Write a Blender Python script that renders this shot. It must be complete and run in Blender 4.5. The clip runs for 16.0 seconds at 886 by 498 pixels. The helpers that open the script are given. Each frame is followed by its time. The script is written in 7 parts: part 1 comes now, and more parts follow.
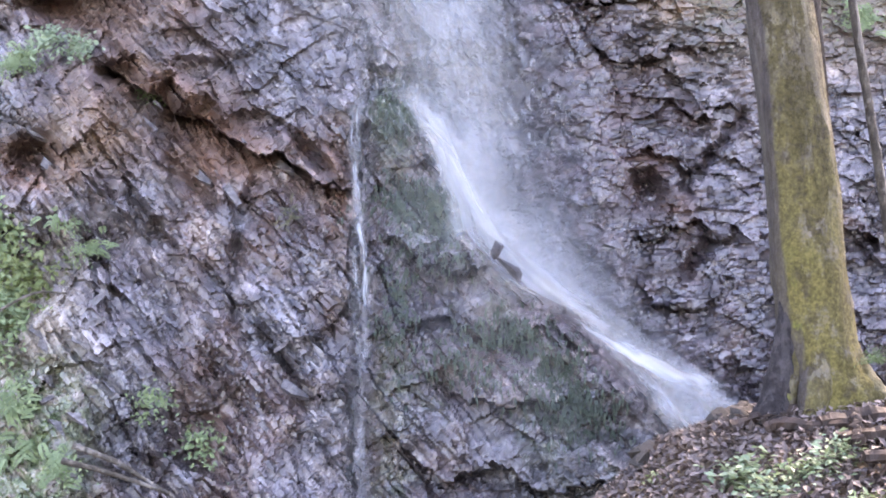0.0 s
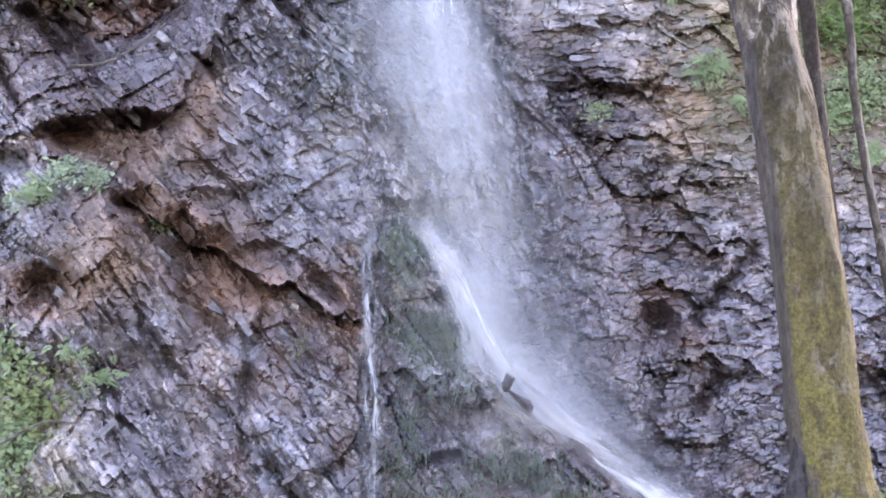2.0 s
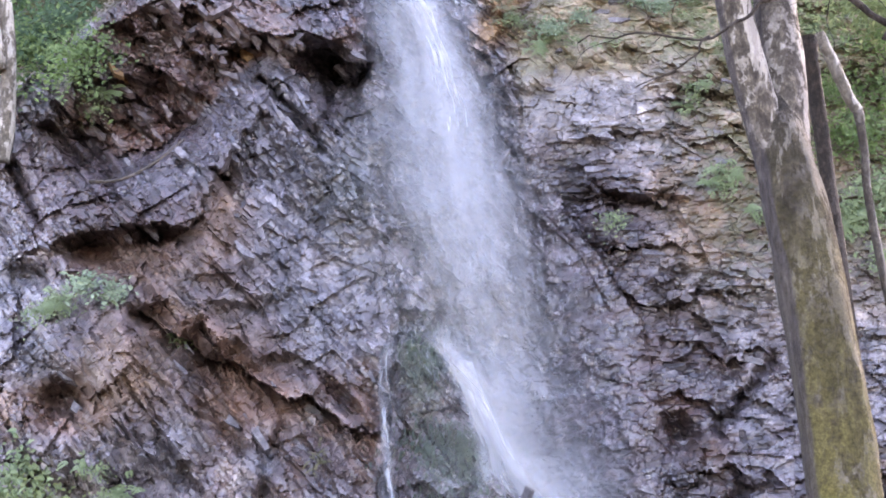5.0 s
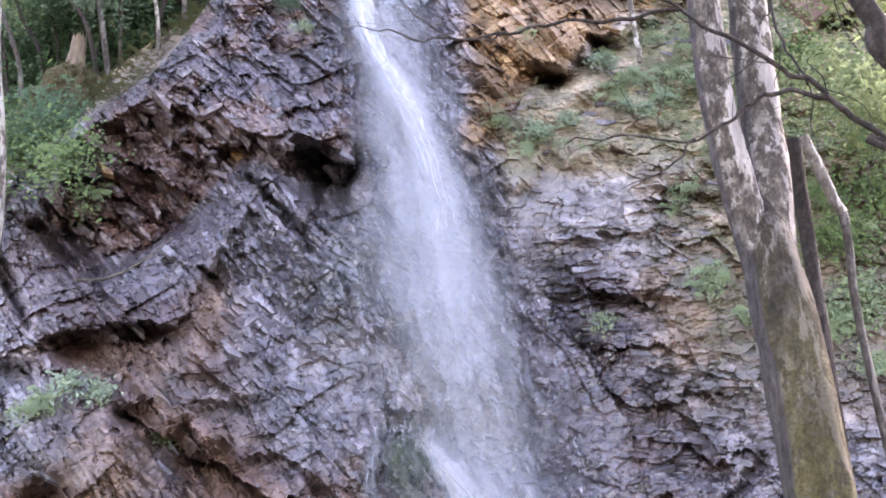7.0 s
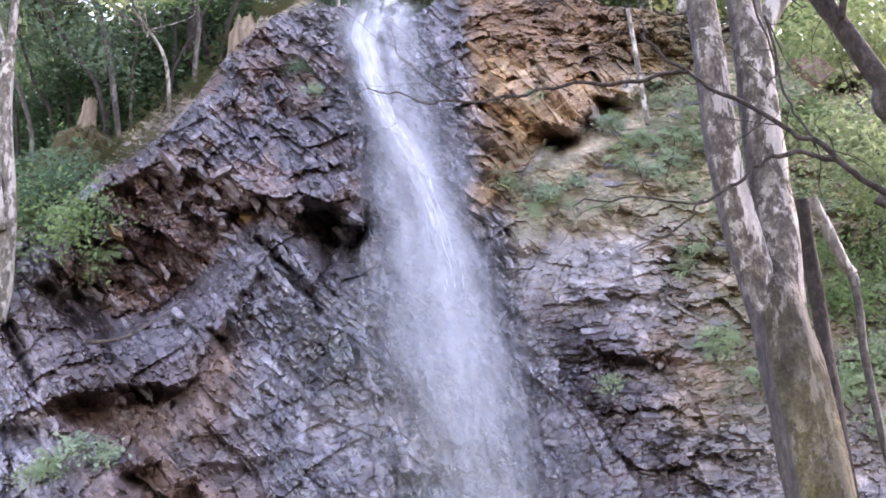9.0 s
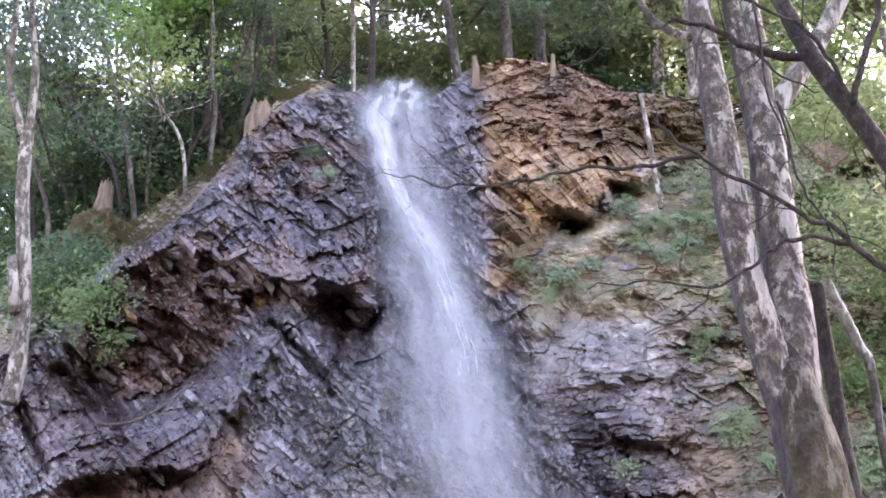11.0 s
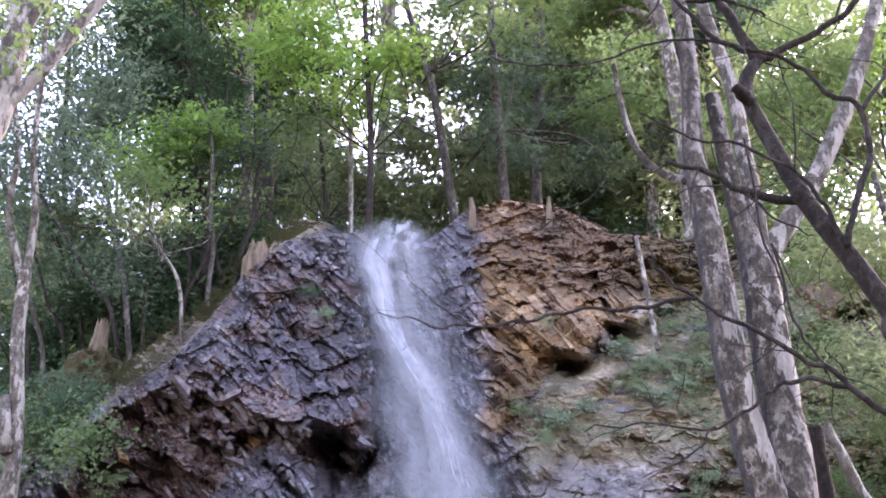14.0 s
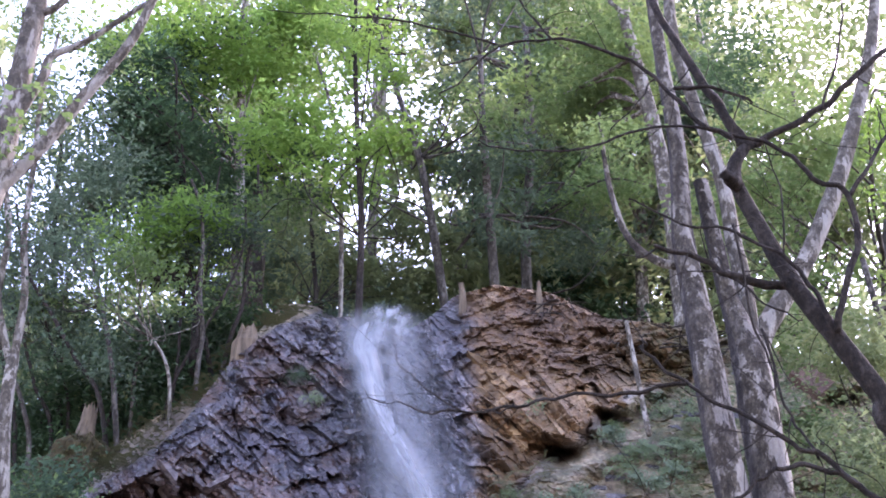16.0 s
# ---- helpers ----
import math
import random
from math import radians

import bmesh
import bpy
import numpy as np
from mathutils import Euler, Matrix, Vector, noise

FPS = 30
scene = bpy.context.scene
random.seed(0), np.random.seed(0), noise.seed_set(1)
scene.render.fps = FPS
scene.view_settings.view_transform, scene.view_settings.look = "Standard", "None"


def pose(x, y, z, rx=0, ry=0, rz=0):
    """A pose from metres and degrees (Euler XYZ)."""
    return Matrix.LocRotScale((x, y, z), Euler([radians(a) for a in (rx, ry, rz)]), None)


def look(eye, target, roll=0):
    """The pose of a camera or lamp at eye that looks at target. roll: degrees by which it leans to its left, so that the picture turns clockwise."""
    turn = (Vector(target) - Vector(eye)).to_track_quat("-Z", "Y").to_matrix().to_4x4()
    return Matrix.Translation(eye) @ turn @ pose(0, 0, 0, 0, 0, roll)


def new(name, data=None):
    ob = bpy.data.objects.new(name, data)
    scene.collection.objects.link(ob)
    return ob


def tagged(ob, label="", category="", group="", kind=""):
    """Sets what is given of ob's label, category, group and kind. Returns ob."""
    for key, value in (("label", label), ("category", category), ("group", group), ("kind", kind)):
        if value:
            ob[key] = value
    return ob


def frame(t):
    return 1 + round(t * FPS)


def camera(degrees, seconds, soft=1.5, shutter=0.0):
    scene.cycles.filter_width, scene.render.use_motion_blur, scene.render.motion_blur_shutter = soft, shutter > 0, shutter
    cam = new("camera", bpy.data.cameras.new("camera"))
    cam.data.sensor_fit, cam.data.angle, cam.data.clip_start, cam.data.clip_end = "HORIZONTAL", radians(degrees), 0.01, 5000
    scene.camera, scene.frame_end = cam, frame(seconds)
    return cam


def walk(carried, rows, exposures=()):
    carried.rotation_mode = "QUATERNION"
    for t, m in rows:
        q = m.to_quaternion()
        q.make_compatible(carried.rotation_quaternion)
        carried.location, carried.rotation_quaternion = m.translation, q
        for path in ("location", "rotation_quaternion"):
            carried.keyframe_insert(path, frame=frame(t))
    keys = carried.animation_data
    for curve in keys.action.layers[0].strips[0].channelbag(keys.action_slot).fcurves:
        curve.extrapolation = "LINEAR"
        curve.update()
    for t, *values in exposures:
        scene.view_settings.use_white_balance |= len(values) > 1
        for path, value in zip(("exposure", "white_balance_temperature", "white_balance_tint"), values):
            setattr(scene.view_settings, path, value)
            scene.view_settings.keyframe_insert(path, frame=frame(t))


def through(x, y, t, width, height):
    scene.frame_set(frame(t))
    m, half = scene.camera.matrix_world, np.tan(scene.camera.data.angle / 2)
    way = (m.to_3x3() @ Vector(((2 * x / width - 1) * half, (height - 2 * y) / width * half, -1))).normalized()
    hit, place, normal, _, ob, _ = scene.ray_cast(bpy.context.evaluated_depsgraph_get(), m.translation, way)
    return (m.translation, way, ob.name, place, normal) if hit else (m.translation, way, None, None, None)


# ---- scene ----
cam = camera(35.8, 16.0, soft=1.8)
EYE = 1.6
# seconds and the three turns in degrees: the camera stands on one spot and tilts upwards
ROWS = [
    (0.0, 92.00, -0.00, 0.00),
    (0.5, 93.12, -0.19, 0.10),
    (1.0, 94.59, -0.28, 0.16),
    (1.5, 96.07, -0.33, 0.31),
    (2.0, 97.50, -0.47, 0.44),
    (2.5, 98.49, -0.58, 0.59),
    (3.0, 98.98, -0.52, 0.84),
    (3.5, 99.45, -0.50, 1.19),
    (4.0, 100.39, -0.20, 1.49),
    (6.5, 104.96, -0.06, 0.70),
    (7.0, 106.31, -0.19, 0.65),
    (7.5, 107.67, -0.31, 0.62),
    (8.0, 108.07, -0.40, 0.70),
    (8.5, 108.38, -0.36, 0.75),
    (9.0, 108.88, -0.24, 1.02),
    (11.5, 113.45, -0.67, 1.53),
    (12.0, 114.58, -0.70, 1.52),
    (12.5, 115.55, -0.73, 1.47),
    (13.0, 116.02, -0.75, 1.46),
    (13.5, 116.92, -0.77, 1.37),
    (14.0, 118.23, -0.73, 1.27),
    (14.5, 119.43, -0.77, 1.17),
    (15.0, 119.84, -0.72, 1.08),
    (15.5, 120.63, -0.69, 1.00),
    (16.0, 121.77, -0.60, 0.87),
]
# the phone stops down a little as more sky comes in
EXPOSURES = [(0.0, 4.15, 7850, 30.5), (4.0, 4.03, 7850, 31.5), (7.5, 3.98, 7900, 33.5), (10.0, 3.83, 7850, 34), (12.5, 3.6, 7650, 35), (14.0, 3.38, 7450, 37), (16.0, 3.13, 6900, 38)]
walk(cam, [(t, pose(0, 0, EYE, rx, ry, rz)) for t, rx, ry, rz in ROWS], EXPOSURES)

# ---- light ----
SUN_AZ, SUN_EL = radians(40), radians(48)
world = bpy.data.worlds.new("sky")
scene.world = world
world.use_nodes = True
wn = world.node_tree
sky = wn.nodes.new("ShaderNodeTexSky")
sky.sky_type, sky.sun_disc = "NISHITA", False
sky.sun_elevation, sky.sun_rotation = SUN_EL, SUN_AZ
sky.air_density, sky.dust_density = 1.0, 1.0
wn.links.new(sky.outputs[0], wn.nodes["Background"].inputs[0])
wn.nodes["Background"].inputs[1].default_value = 0.15
sun = new("sun", bpy.data.lights.new("sun", "SUN"))
sun.data.energy, sun.data.angle, sun.data.color = 0.6, radians(12), (1.0, 0.93, 0.8)
to_sun = Vector((math.sin(SUN_AZ) * math.cos(SUN_EL), math.cos(SUN_AZ) * math.cos(SUN_EL), math.sin(SUN_EL)))
sun.matrix_world = look(to_sun * 60, (0, 0, 0))

# ---- materials ----
def nodes_of(name):
    m = bpy.data.materials.new(name)
    m.use_nodes = True
    nt = m.node_tree
    return m, nt, nt.nodes["Principled BSDF"]


def node(nt, kind, **inputs):
    n = nt.nodes.new(kind)
    for k, v in inputs.items():
        if hasattr(v, "links"):
            nt.links.new(v, n.inputs[k.replace("_", " ")])
        else:
            n.inputs[k.replace("_", " ")].default_value = v
    return n


def noise_at(nt, scale, detail=4.0, rough=0.55, stretch=None, turn=None, seed=0.0, coords="Object"):
    tc = nt.nodes.new("ShaderNodeTexCoord")
    mp = nt.nodes.new("ShaderNodeMapping")
    nt.links.new(tc.outputs[coords], mp.inputs[0])
    mp.inputs[1].default_value = (seed, seed * 0.7, -seed)
    if turn:
        mp.inputs[2].default_value = turn
    if stretch:
        mp.inputs[3].default_value = stretch
    n = node(nt, "ShaderNodeTexNoise", Scale=scale, Detail=detail, Roughness=rough)
    nt.links.new(mp.outputs[0], n.inputs["Vector"])
    return n.outputs[0]


def bed_noise(nt, scale, dip, long, detail=5.0, rough=0.7, seed=0.0):
    """Noise drawn out along beds that dip to the right by an angle."""
    tc = nt.nodes.new("ShaderNodeTexCoord")
    mp = nt.nodes.new("ShaderNodeMapping")
    mp.vector_type = "TEXTURE"
    nt.links.new(tc.outputs["Object"], mp.inputs[0])
    mp.inputs[1].default_value, mp.inputs[2].default_value, mp.inputs[3].default_value = (seed, 0, seed), (0, dip, 0), long
    n = node(nt, "ShaderNodeTexNoise", Scale=scale, Detail=detail, Roughness=rough)
    nt.links.new(mp.outputs[0], n.inputs["Vector"])
    return n.outputs[0]


def ramp(nt, fac, stops):
    r = nt.nodes.new("ShaderNodeValToRGB")
    els = r.color_ramp.elements
    while len(els) < len(stops):
        els.new(0.5)
    for e, (p, c) in zip(els, stops):
        e.position = p
        e.color = (*c, 1.0) if isinstance(c, tuple) else (c, c, c, 1.0)
    nt.links.new(fac, r.inputs[0])
    return r.outputs[0]


def mix(nt, fac, a, b, mode="MIX"):
    n = nt.nodes.new("ShaderNodeMix")
    n.data_type, n.blend_type = "RGBA", mode
    for k, v in ((0, fac), (6, a), (7, b)):
        if hasattr(v, "links"):
            nt.links.new(v, n.inputs[k])
        else:
            n.inputs[k].default_value = (*v, 1.0) if isinstance(v, tuple) else v
    return n.outputs[2]


def maths(nt, op, a, b=0.5, clamp=False):
    n = nt.nodes.new("ShaderNodeMath")
    n.operation, n.use_clamp = op, clamp
    for k, v in ((0, a), (1, b)):
        if hasattr(v, "links"):
            nt.links.new(v, n.inputs[k])
        else:
            n.inputs[k].default_value = v
    return n.outputs[0]


def attr(nt, name):
    n = nt.nodes.new("ShaderNodeAttribute")
    n.attribute_name = name
    return n.outputs["Fac"]


def bump(nt, bsdf, height, strength=0.5, distance=0.02):
    b = nt.nodes.new("ShaderNodeBump")
    b.inputs["Strength"].default_value, b.inputs["Distance"].default_value = strength, distance
    nt.links.new(height, b.inputs["Height"])
    nt.links.new(b.outputs[0], bsdf.inputs["Normal"])


def rock_material(name="wet_rock", loose=False):
    m, nt, p = nodes_of(name)
    big, mid = noise_at(nt, 0.9, 5, 0.6, seed=3.0), noise_at(nt, 5.0, 6, 0.65, (1.0, 1.0, 0.6), seed=8.0)
    # grain drawn out along the beds: slanting on the left, level on the right
    fine = mix(nt, attr(nt, "level"), bed_noise(nt, 34.0, 0.88, (3.2, 2.0, 1.0)), bed_noise(nt, 34.0, 0.08, (2.6, 2.0, 1.0)))
    grey = ramp(nt, mid, [(0.25, (0.033, 0.031, 0.037)), (0.45, (0.09, 0.085, 0.098)), (0.6, (0.18, 0.17, 0.185)), (0.8, (0.35, 0.33, 0.345))])
    rusty = ramp(nt, mid, [(0.2, (0.03, 0.017, 0.013)), (0.5, (0.112, 0.062, 0.046)), (0.8, (0.25, 0.18, 0.14))])
    tan = ramp(nt, mid, [(0.2, (0.075, 0.036, 0.013)), (0.5, (0.27, 0.145, 0.05)), (0.8, (0.52, 0.33, 0.135))])
    soil = ramp(nt, noise_at(nt, 14.0, 6, 0.7), [(0.3, (0.09, 0.065, 0.045)), (0.5, (0.27, 0.205, 0.14)), (0.72, (0.48, 0.4, 0.28))])
    moss = ramp(nt, noise_at(nt, 22.0, 5, 0.7), [(0.3, (0.02, 0.035, 0.015)), (0.6, (0.07, 0.11, 0.04)), (0.8, (0.14, 0.17, 0.07))])
    patch = ramp(nt, big, [(0.46, 0.0), (0.62, 1.0)])
    rust = maths(nt, "ADD", attr(nt, "rust"), maths(nt, "MULTIPLY", patch, 0.22), True)
    col = mix(nt, rust, grey, rusty)
    col = mix(nt, attr(nt, "dry"), col, tan)
    pale = ramp(nt, mid, [(0.25, (0.11, 0.094, 0.08)), (0.48, (0.35, 0.3, 0.255)), (0.75, (0.61, 0.545, 0.48))])
    col = mix(nt, attr(nt, "pale"), col, pale)
    col = mix(nt, attr(nt, "soil"), col, soil)
    algae = ramp(nt, mid, [(0.25, (0.022, 0.026, 0.024)), (0.5, (0.075, 0.085, 0.078)), (0.75, (0.19, 0.2, 0.185))])
    col = mix(nt, attr(nt, "algae"), col, algae)
    # rock darkens where the spray soaks it; shade under the overhang is painted in too
    col = mix(nt, attr(nt, "soak_shade"), col, mix(nt, 1.0, col, (0.32, 0.265, 0.285), "MULTIPLY"))
    # broad light and dark beds
    col = mix(nt, 0.6, col, ramp(nt, noise_at(nt, 0.75, 4, 0.6, (1, 1, 1.5), (0, 0.8, 0), seed=12.0), [(0.35, 0.45), (0.5, 0.9), (0.66, 1.35)]), "MULTIPLY")
    # each broken face has its own tone
    col = mix(nt, 1.0, col, ramp(nt, attr(nt, "tone"), [(0.0, 0.5), (0.5, 0.95), (1.0, 1.55)]), "MULTIPLY")
    mossy = maths(nt, "MULTIPLY", attr(nt, "moss"), ramp(nt, noise_at(nt, 7.0, 5, 0.7, seed=2.0), [(0.38, 0.0), (0.55, 1.0)]))
    col = mix(nt, mossy, col, moss)
    if loose:
        info = nt.nodes.new("ShaderNodeObjectInfo")
        col = mix(nt, 1.0, col, ramp(nt, info.outputs["Random"], [(0.0, 0.55), (1.0, 1.25)]), "MULTIPLY")
    col = mix(nt, 0.7, col, ramp(nt, fine, [(0.3, 0.4), (0.7, 1.25)]), "MULTIPLY")
    nt.links.new(col, p.inputs["Base Color"])
    wet = maths(nt, "MULTIPLY", attr(nt, "wet"), ramp(nt, noise_at(nt, 3.0, 5, 0.7, seed=5.0), [(0.4, 0.35), (0.56, 1.0)]))
    rough = mix(nt, wet, (0.8, 0.8, 0.8), (0.12, 0.12, 0.12))
    nt.links.new(maths(nt, "ADD", maths(nt, "MULTIPLY", wet, 0.55), 0.35), p.inputs["Specular IOR Level"])
    nt.links.new(maths(nt, "ADD", rough, maths(nt, "MULTIPLY", fine, 0.12)), p.inputs["Roughness"])
    # small broken facets
    tc = nt.nodes.new("ShaderNodeTexCoord")
    mp = nt.nodes.new("ShaderNodeMapping")
    nt.links.new(tc.outputs["Object"], mp.inputs[0])
    mp.vector_type = "TEXTURE"
    mp.inputs[2].default_value, mp.inputs[3].default_value = (0, 0.8, 0), (0.16, 0.12, 0.07)
    vor = nt.nodes.new("ShaderNodeTexVoronoi")
    vor.distance = "CHEBYCHEV"
    vor.inputs["Scale"].default_value = 1.0
    nt.links.new(mix(nt, 0.12, mp.outputs[0], noise_at(nt, 4.0, 3, 0.6, seed=6.0), "ADD"), vor.inputs["Vector"])
    chips = maths(nt, "MULTIPLY", vor.outputs["Distance"], 0.9)
    bump(nt, p, maths(nt, "ADD", maths(nt, "ADD", maths(nt, "MULTIPLY", mid, 1.2), maths(nt, "MULTIPLY", fine, 0.7)), chips), 0.6, 0.03)
    return m


def bark_material(name, dark, light, moss=0.0, scale=16.0, patches=0.5):
    m, nt, p = nodes_of(name)
    a = noise_at(nt, scale * 1.6, 7, 0.72, (1, 1, 0.6))
    b = noise_at(nt, scale * 0.75, 6, 0.68, (1, 1, 0.7), seed=4.0)
    c = noise_at(nt, scale * 0.22, 4, 0.6, (1, 1, 0.5), seed=7.0)
    mid = tuple(u * 0.6 + v * 0.3 for u, v in zip(dark, light))
    col = ramp(nt, a, [(0.3, dark), (0.5, mid), (0.7, light)])
    col = mix(nt, ramp(nt, b, [(0.36, 0.75), (0.46, 0.0)]), col, dark)
    pale = tuple(min(0.7, 1.2 * v + 1.0 * sum(light) / 3) for v in light)
    # flaking patches run up the trunk, more to paint its lit side paler
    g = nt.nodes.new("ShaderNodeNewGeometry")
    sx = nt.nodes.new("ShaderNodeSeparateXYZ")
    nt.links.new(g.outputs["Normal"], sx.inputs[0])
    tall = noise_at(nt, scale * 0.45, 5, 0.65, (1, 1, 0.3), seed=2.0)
    lit_flakes = maths(nt, "ADD", tall, maths(nt, "MULTIPLY", sx.outputs[0], 0.1))
    col = mix(nt, maths(nt, "MULTIPLY", ramp(nt, lit_flakes, [(0.56, 0.0), (0.6, patches)]), 0.8), col, pale)
    flakes = maths(nt, "MULTIPLY", ramp(nt, b, [(0.52, 0.0), (0.575, patches)]), ramp(nt, c, [(0.42, 0.15), (0.58, 1.0)]))
    col = mix(nt, flakes, col, pale)
    if moss:
        green = ramp(nt, noise_at(nt, 40, 5, 0.75), [(0.3, (0.028, 0.024, 0.008)), (0.5, (0.08, 0.068, 0.022)), (0.75, (0.16, 0.134, 0.048))])
        where = maths(nt, "MULTIPLY", attr(nt, "moss"), ramp(nt, noise_at(nt, 6.0, 6, 0.75, seed=9.0), [(0.33, 0.0), (0.5, moss)]))
        col = mix(nt, where, col, green)
        # bright cushions near the foot
        cushion = ramp(nt, noise_at(nt, 60, 4, 0.7), [(0.3, (0.06, 0.075, 0.012)), (0.7, (0.24, 0.25, 0.04))])
        low = maths(nt, "MULTIPLY", maths(nt, "POWER", attr(nt, "foot"), 1.5), ramp(nt, noise_at(nt, 4.0, 4, 0.6, seed=14.0), [(0.58, 0.0), (0.66, 0.9)]))
        col = mix(nt, low, col, cushion)
        # shade painted on the left side, over bare damp bark, wider at the foot
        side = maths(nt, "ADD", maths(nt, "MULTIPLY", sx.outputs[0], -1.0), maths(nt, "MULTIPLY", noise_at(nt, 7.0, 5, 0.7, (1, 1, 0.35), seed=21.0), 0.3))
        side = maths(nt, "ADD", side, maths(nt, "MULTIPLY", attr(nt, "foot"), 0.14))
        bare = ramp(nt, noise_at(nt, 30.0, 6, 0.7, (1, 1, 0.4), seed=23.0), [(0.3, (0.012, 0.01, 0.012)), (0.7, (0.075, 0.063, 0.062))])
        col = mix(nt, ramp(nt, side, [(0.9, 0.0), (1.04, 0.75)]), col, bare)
        # dark damp streaks
        col = mix(nt, ramp(nt, noise_at(nt, 9.0, 4, 0.6, (1, 1, 0.1), seed=3.0), [(0.42, 0.55), (0.52, 0.0)]), col, mix(nt, 1.0, col, (0.45, 0.43, 0.47), "MULTIPLY"))
    nt.links.new(col, p.inputs["Base Color"])
    p.inputs["Roughness"].default_value = 0.9
    p.inputs["Specular IOR Level"].default_value = 0.2
    bump(nt, p, maths(nt, "ADD", a, b), 0.9, 0.03)
    return m


def leaf_material(name, low, high, through=0.45, rough=0.5):
    m, nt, p = nodes_of(name)
    g = nt.nodes.new("ShaderNodeNewGeometry")
    drift = maths(nt, "ADD", maths(nt, "MULTIPLY", g.outputs["Random Per Island"], 0.4), maths(nt, "MULTIPLY", ramp(nt, noise_at(nt, 0.8, 3, 0.5), [(0.3, 0.0), (0.7, 1.0)]), 0.6))
    col = ramp(nt, drift, [(0.0, low), (0.6, tuple((a + b) / 2 for a, b in zip(low, high))), (1.0, high)])
    nt.links.new(col, p.inputs["Base Color"])
    p.inputs["Roughness"].default_value = rough
    p.inputs["Specular IOR Level"].default_value = 0.3 if rough < 0.7 else 0.1
    tr = nt.nodes.new("ShaderNodeBsdfTranslucent")
    nt.links.new(mix(nt, 1.0, col, (1.0, 1.0, 0.85), "MULTIPLY"), tr.inputs[0])
    ms = nt.nodes.new("ShaderNodeMixShader")
    ms.inputs[0].default_value = through
    nt.links.new(p.outputs[0], ms.inputs[1])
    nt.links.new(tr.outputs[0], ms.inputs[2])
    nt.links.new(ms.outputs[0], nt.nodes["Material Output"].inputs[0])
    return m


def plain_material(name, low, high, scale=20.0, rough=0.8, stretch=None):
    m, nt, p = nodes_of(name)
    a = noise_at(nt, scale, 6, 0.65, stretch)
    nt.links.new(ramp(nt, a, [(0.3, low), (0.7, high)]), p.inputs["Base Color"])
    p.inputs["Roughness"].default_value = rough
    p.inputs["Specular IOR Level"].default_value = 0.15
    bump(nt, p, a, 0.6, 0.015)
    return m


def water_material(name, strength, scale, seed, run=0.09):
    """White falling water: streaks along the fall, drawn by the sheet's own coordinates."""
    m, nt, p = nodes_of(name)
    uv = nt.nodes.new("ShaderNodeUVMap")
    mp = nt.nodes.new("ShaderNodeMapping")
    nt.links.new(uv.outputs[0], mp.inputs[0])
    mp.inputs[1].default_value, mp.inputs[3].default_value = (seed, seed * 1.7, 0), (scale, scale * run, 1)
    n = node(nt, "ShaderNodeTexNoise", Scale=1.0, Detail=3.5, Roughness=0.55)
    nt.links.new(mp.outputs[0], n.inputs["Vector"])
    mp2 = nt.nodes.new("ShaderNodeMapping")
    nt.links.new(uv.outputs[0], mp2.inputs[0])
    mp2.inputs[1].default_value, mp2.inputs[3].default_value = (seed * 2, 0, 0), (scale * 0.3, scale * 0.06, 1)
    n2 = node(nt, "ShaderNodeTexNoise", Scale=1.0, Detail=3.0, Roughness=0.5)
    nt.links.new(mp2.outputs[0], n2.inputs["Vector"])
    dens = attr(nt, "body")
    streak = ramp(nt, maths(nt, "ADD", maths(nt, "MULTIPLY", n.outputs[0], 0.65), maths(nt, "MULTIPLY", n2.outputs[0], 0.35)), [(0.36, 0.0), (0.74, 1.0)])
    # dense water closes the gaps between the streaks
    a = maths(nt, "ADD", maths(nt, "MULTIPLY", streak, dens), maths(nt, "MULTIPLY", maths(nt, "POWER", dens, 2.0), 0.3))
    a = maths(nt, "MULTIPLY", a, strength, True)
    p.inputs["Base Color"].default_value = (0.41, 0.425, 0.45, 1)
    p.inputs["Roughness"].default_value = 0.35
    tl = node(nt, "ShaderNodeBsdfTranslucent", Color=(0.41, 0.425, 0.45, 1))
    ms0 = nt.nodes.new("ShaderNodeMixShader")
    ms0.inputs[0].default_value = 0.4
    nt.links.new(p.outputs[0], ms0.inputs[1])
    nt.links.new(tl.outputs[0], ms0.inputs[2])
    tp = nt.nodes.new("ShaderNodeBsdfTransparent")
    ms = nt.nodes.new("ShaderNodeMixShader")
    nt.links.new(a, ms.inputs[0])
    nt.links.new(tp.outputs[0], ms.inputs[1])
    nt.links.new(ms0.outputs[0], ms.inputs[2])
    nt.links.new(ms.outputs[0], nt.nodes["Material Output"].inputs[0])
    return m


ROCK = rock_material()
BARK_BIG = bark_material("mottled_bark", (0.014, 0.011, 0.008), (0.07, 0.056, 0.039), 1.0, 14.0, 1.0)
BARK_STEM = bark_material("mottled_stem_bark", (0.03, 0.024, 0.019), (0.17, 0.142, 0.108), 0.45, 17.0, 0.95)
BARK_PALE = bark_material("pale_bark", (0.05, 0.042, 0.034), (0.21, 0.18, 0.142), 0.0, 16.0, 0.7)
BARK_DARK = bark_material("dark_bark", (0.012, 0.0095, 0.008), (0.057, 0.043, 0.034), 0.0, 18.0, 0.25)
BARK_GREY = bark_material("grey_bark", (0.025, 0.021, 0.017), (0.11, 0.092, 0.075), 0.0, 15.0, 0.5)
LEAF_BRIGHT = leaf_material("bright_leaves", (0.095, 0.185, 0.042), (0.34, 0.53, 0.14), 0.66)
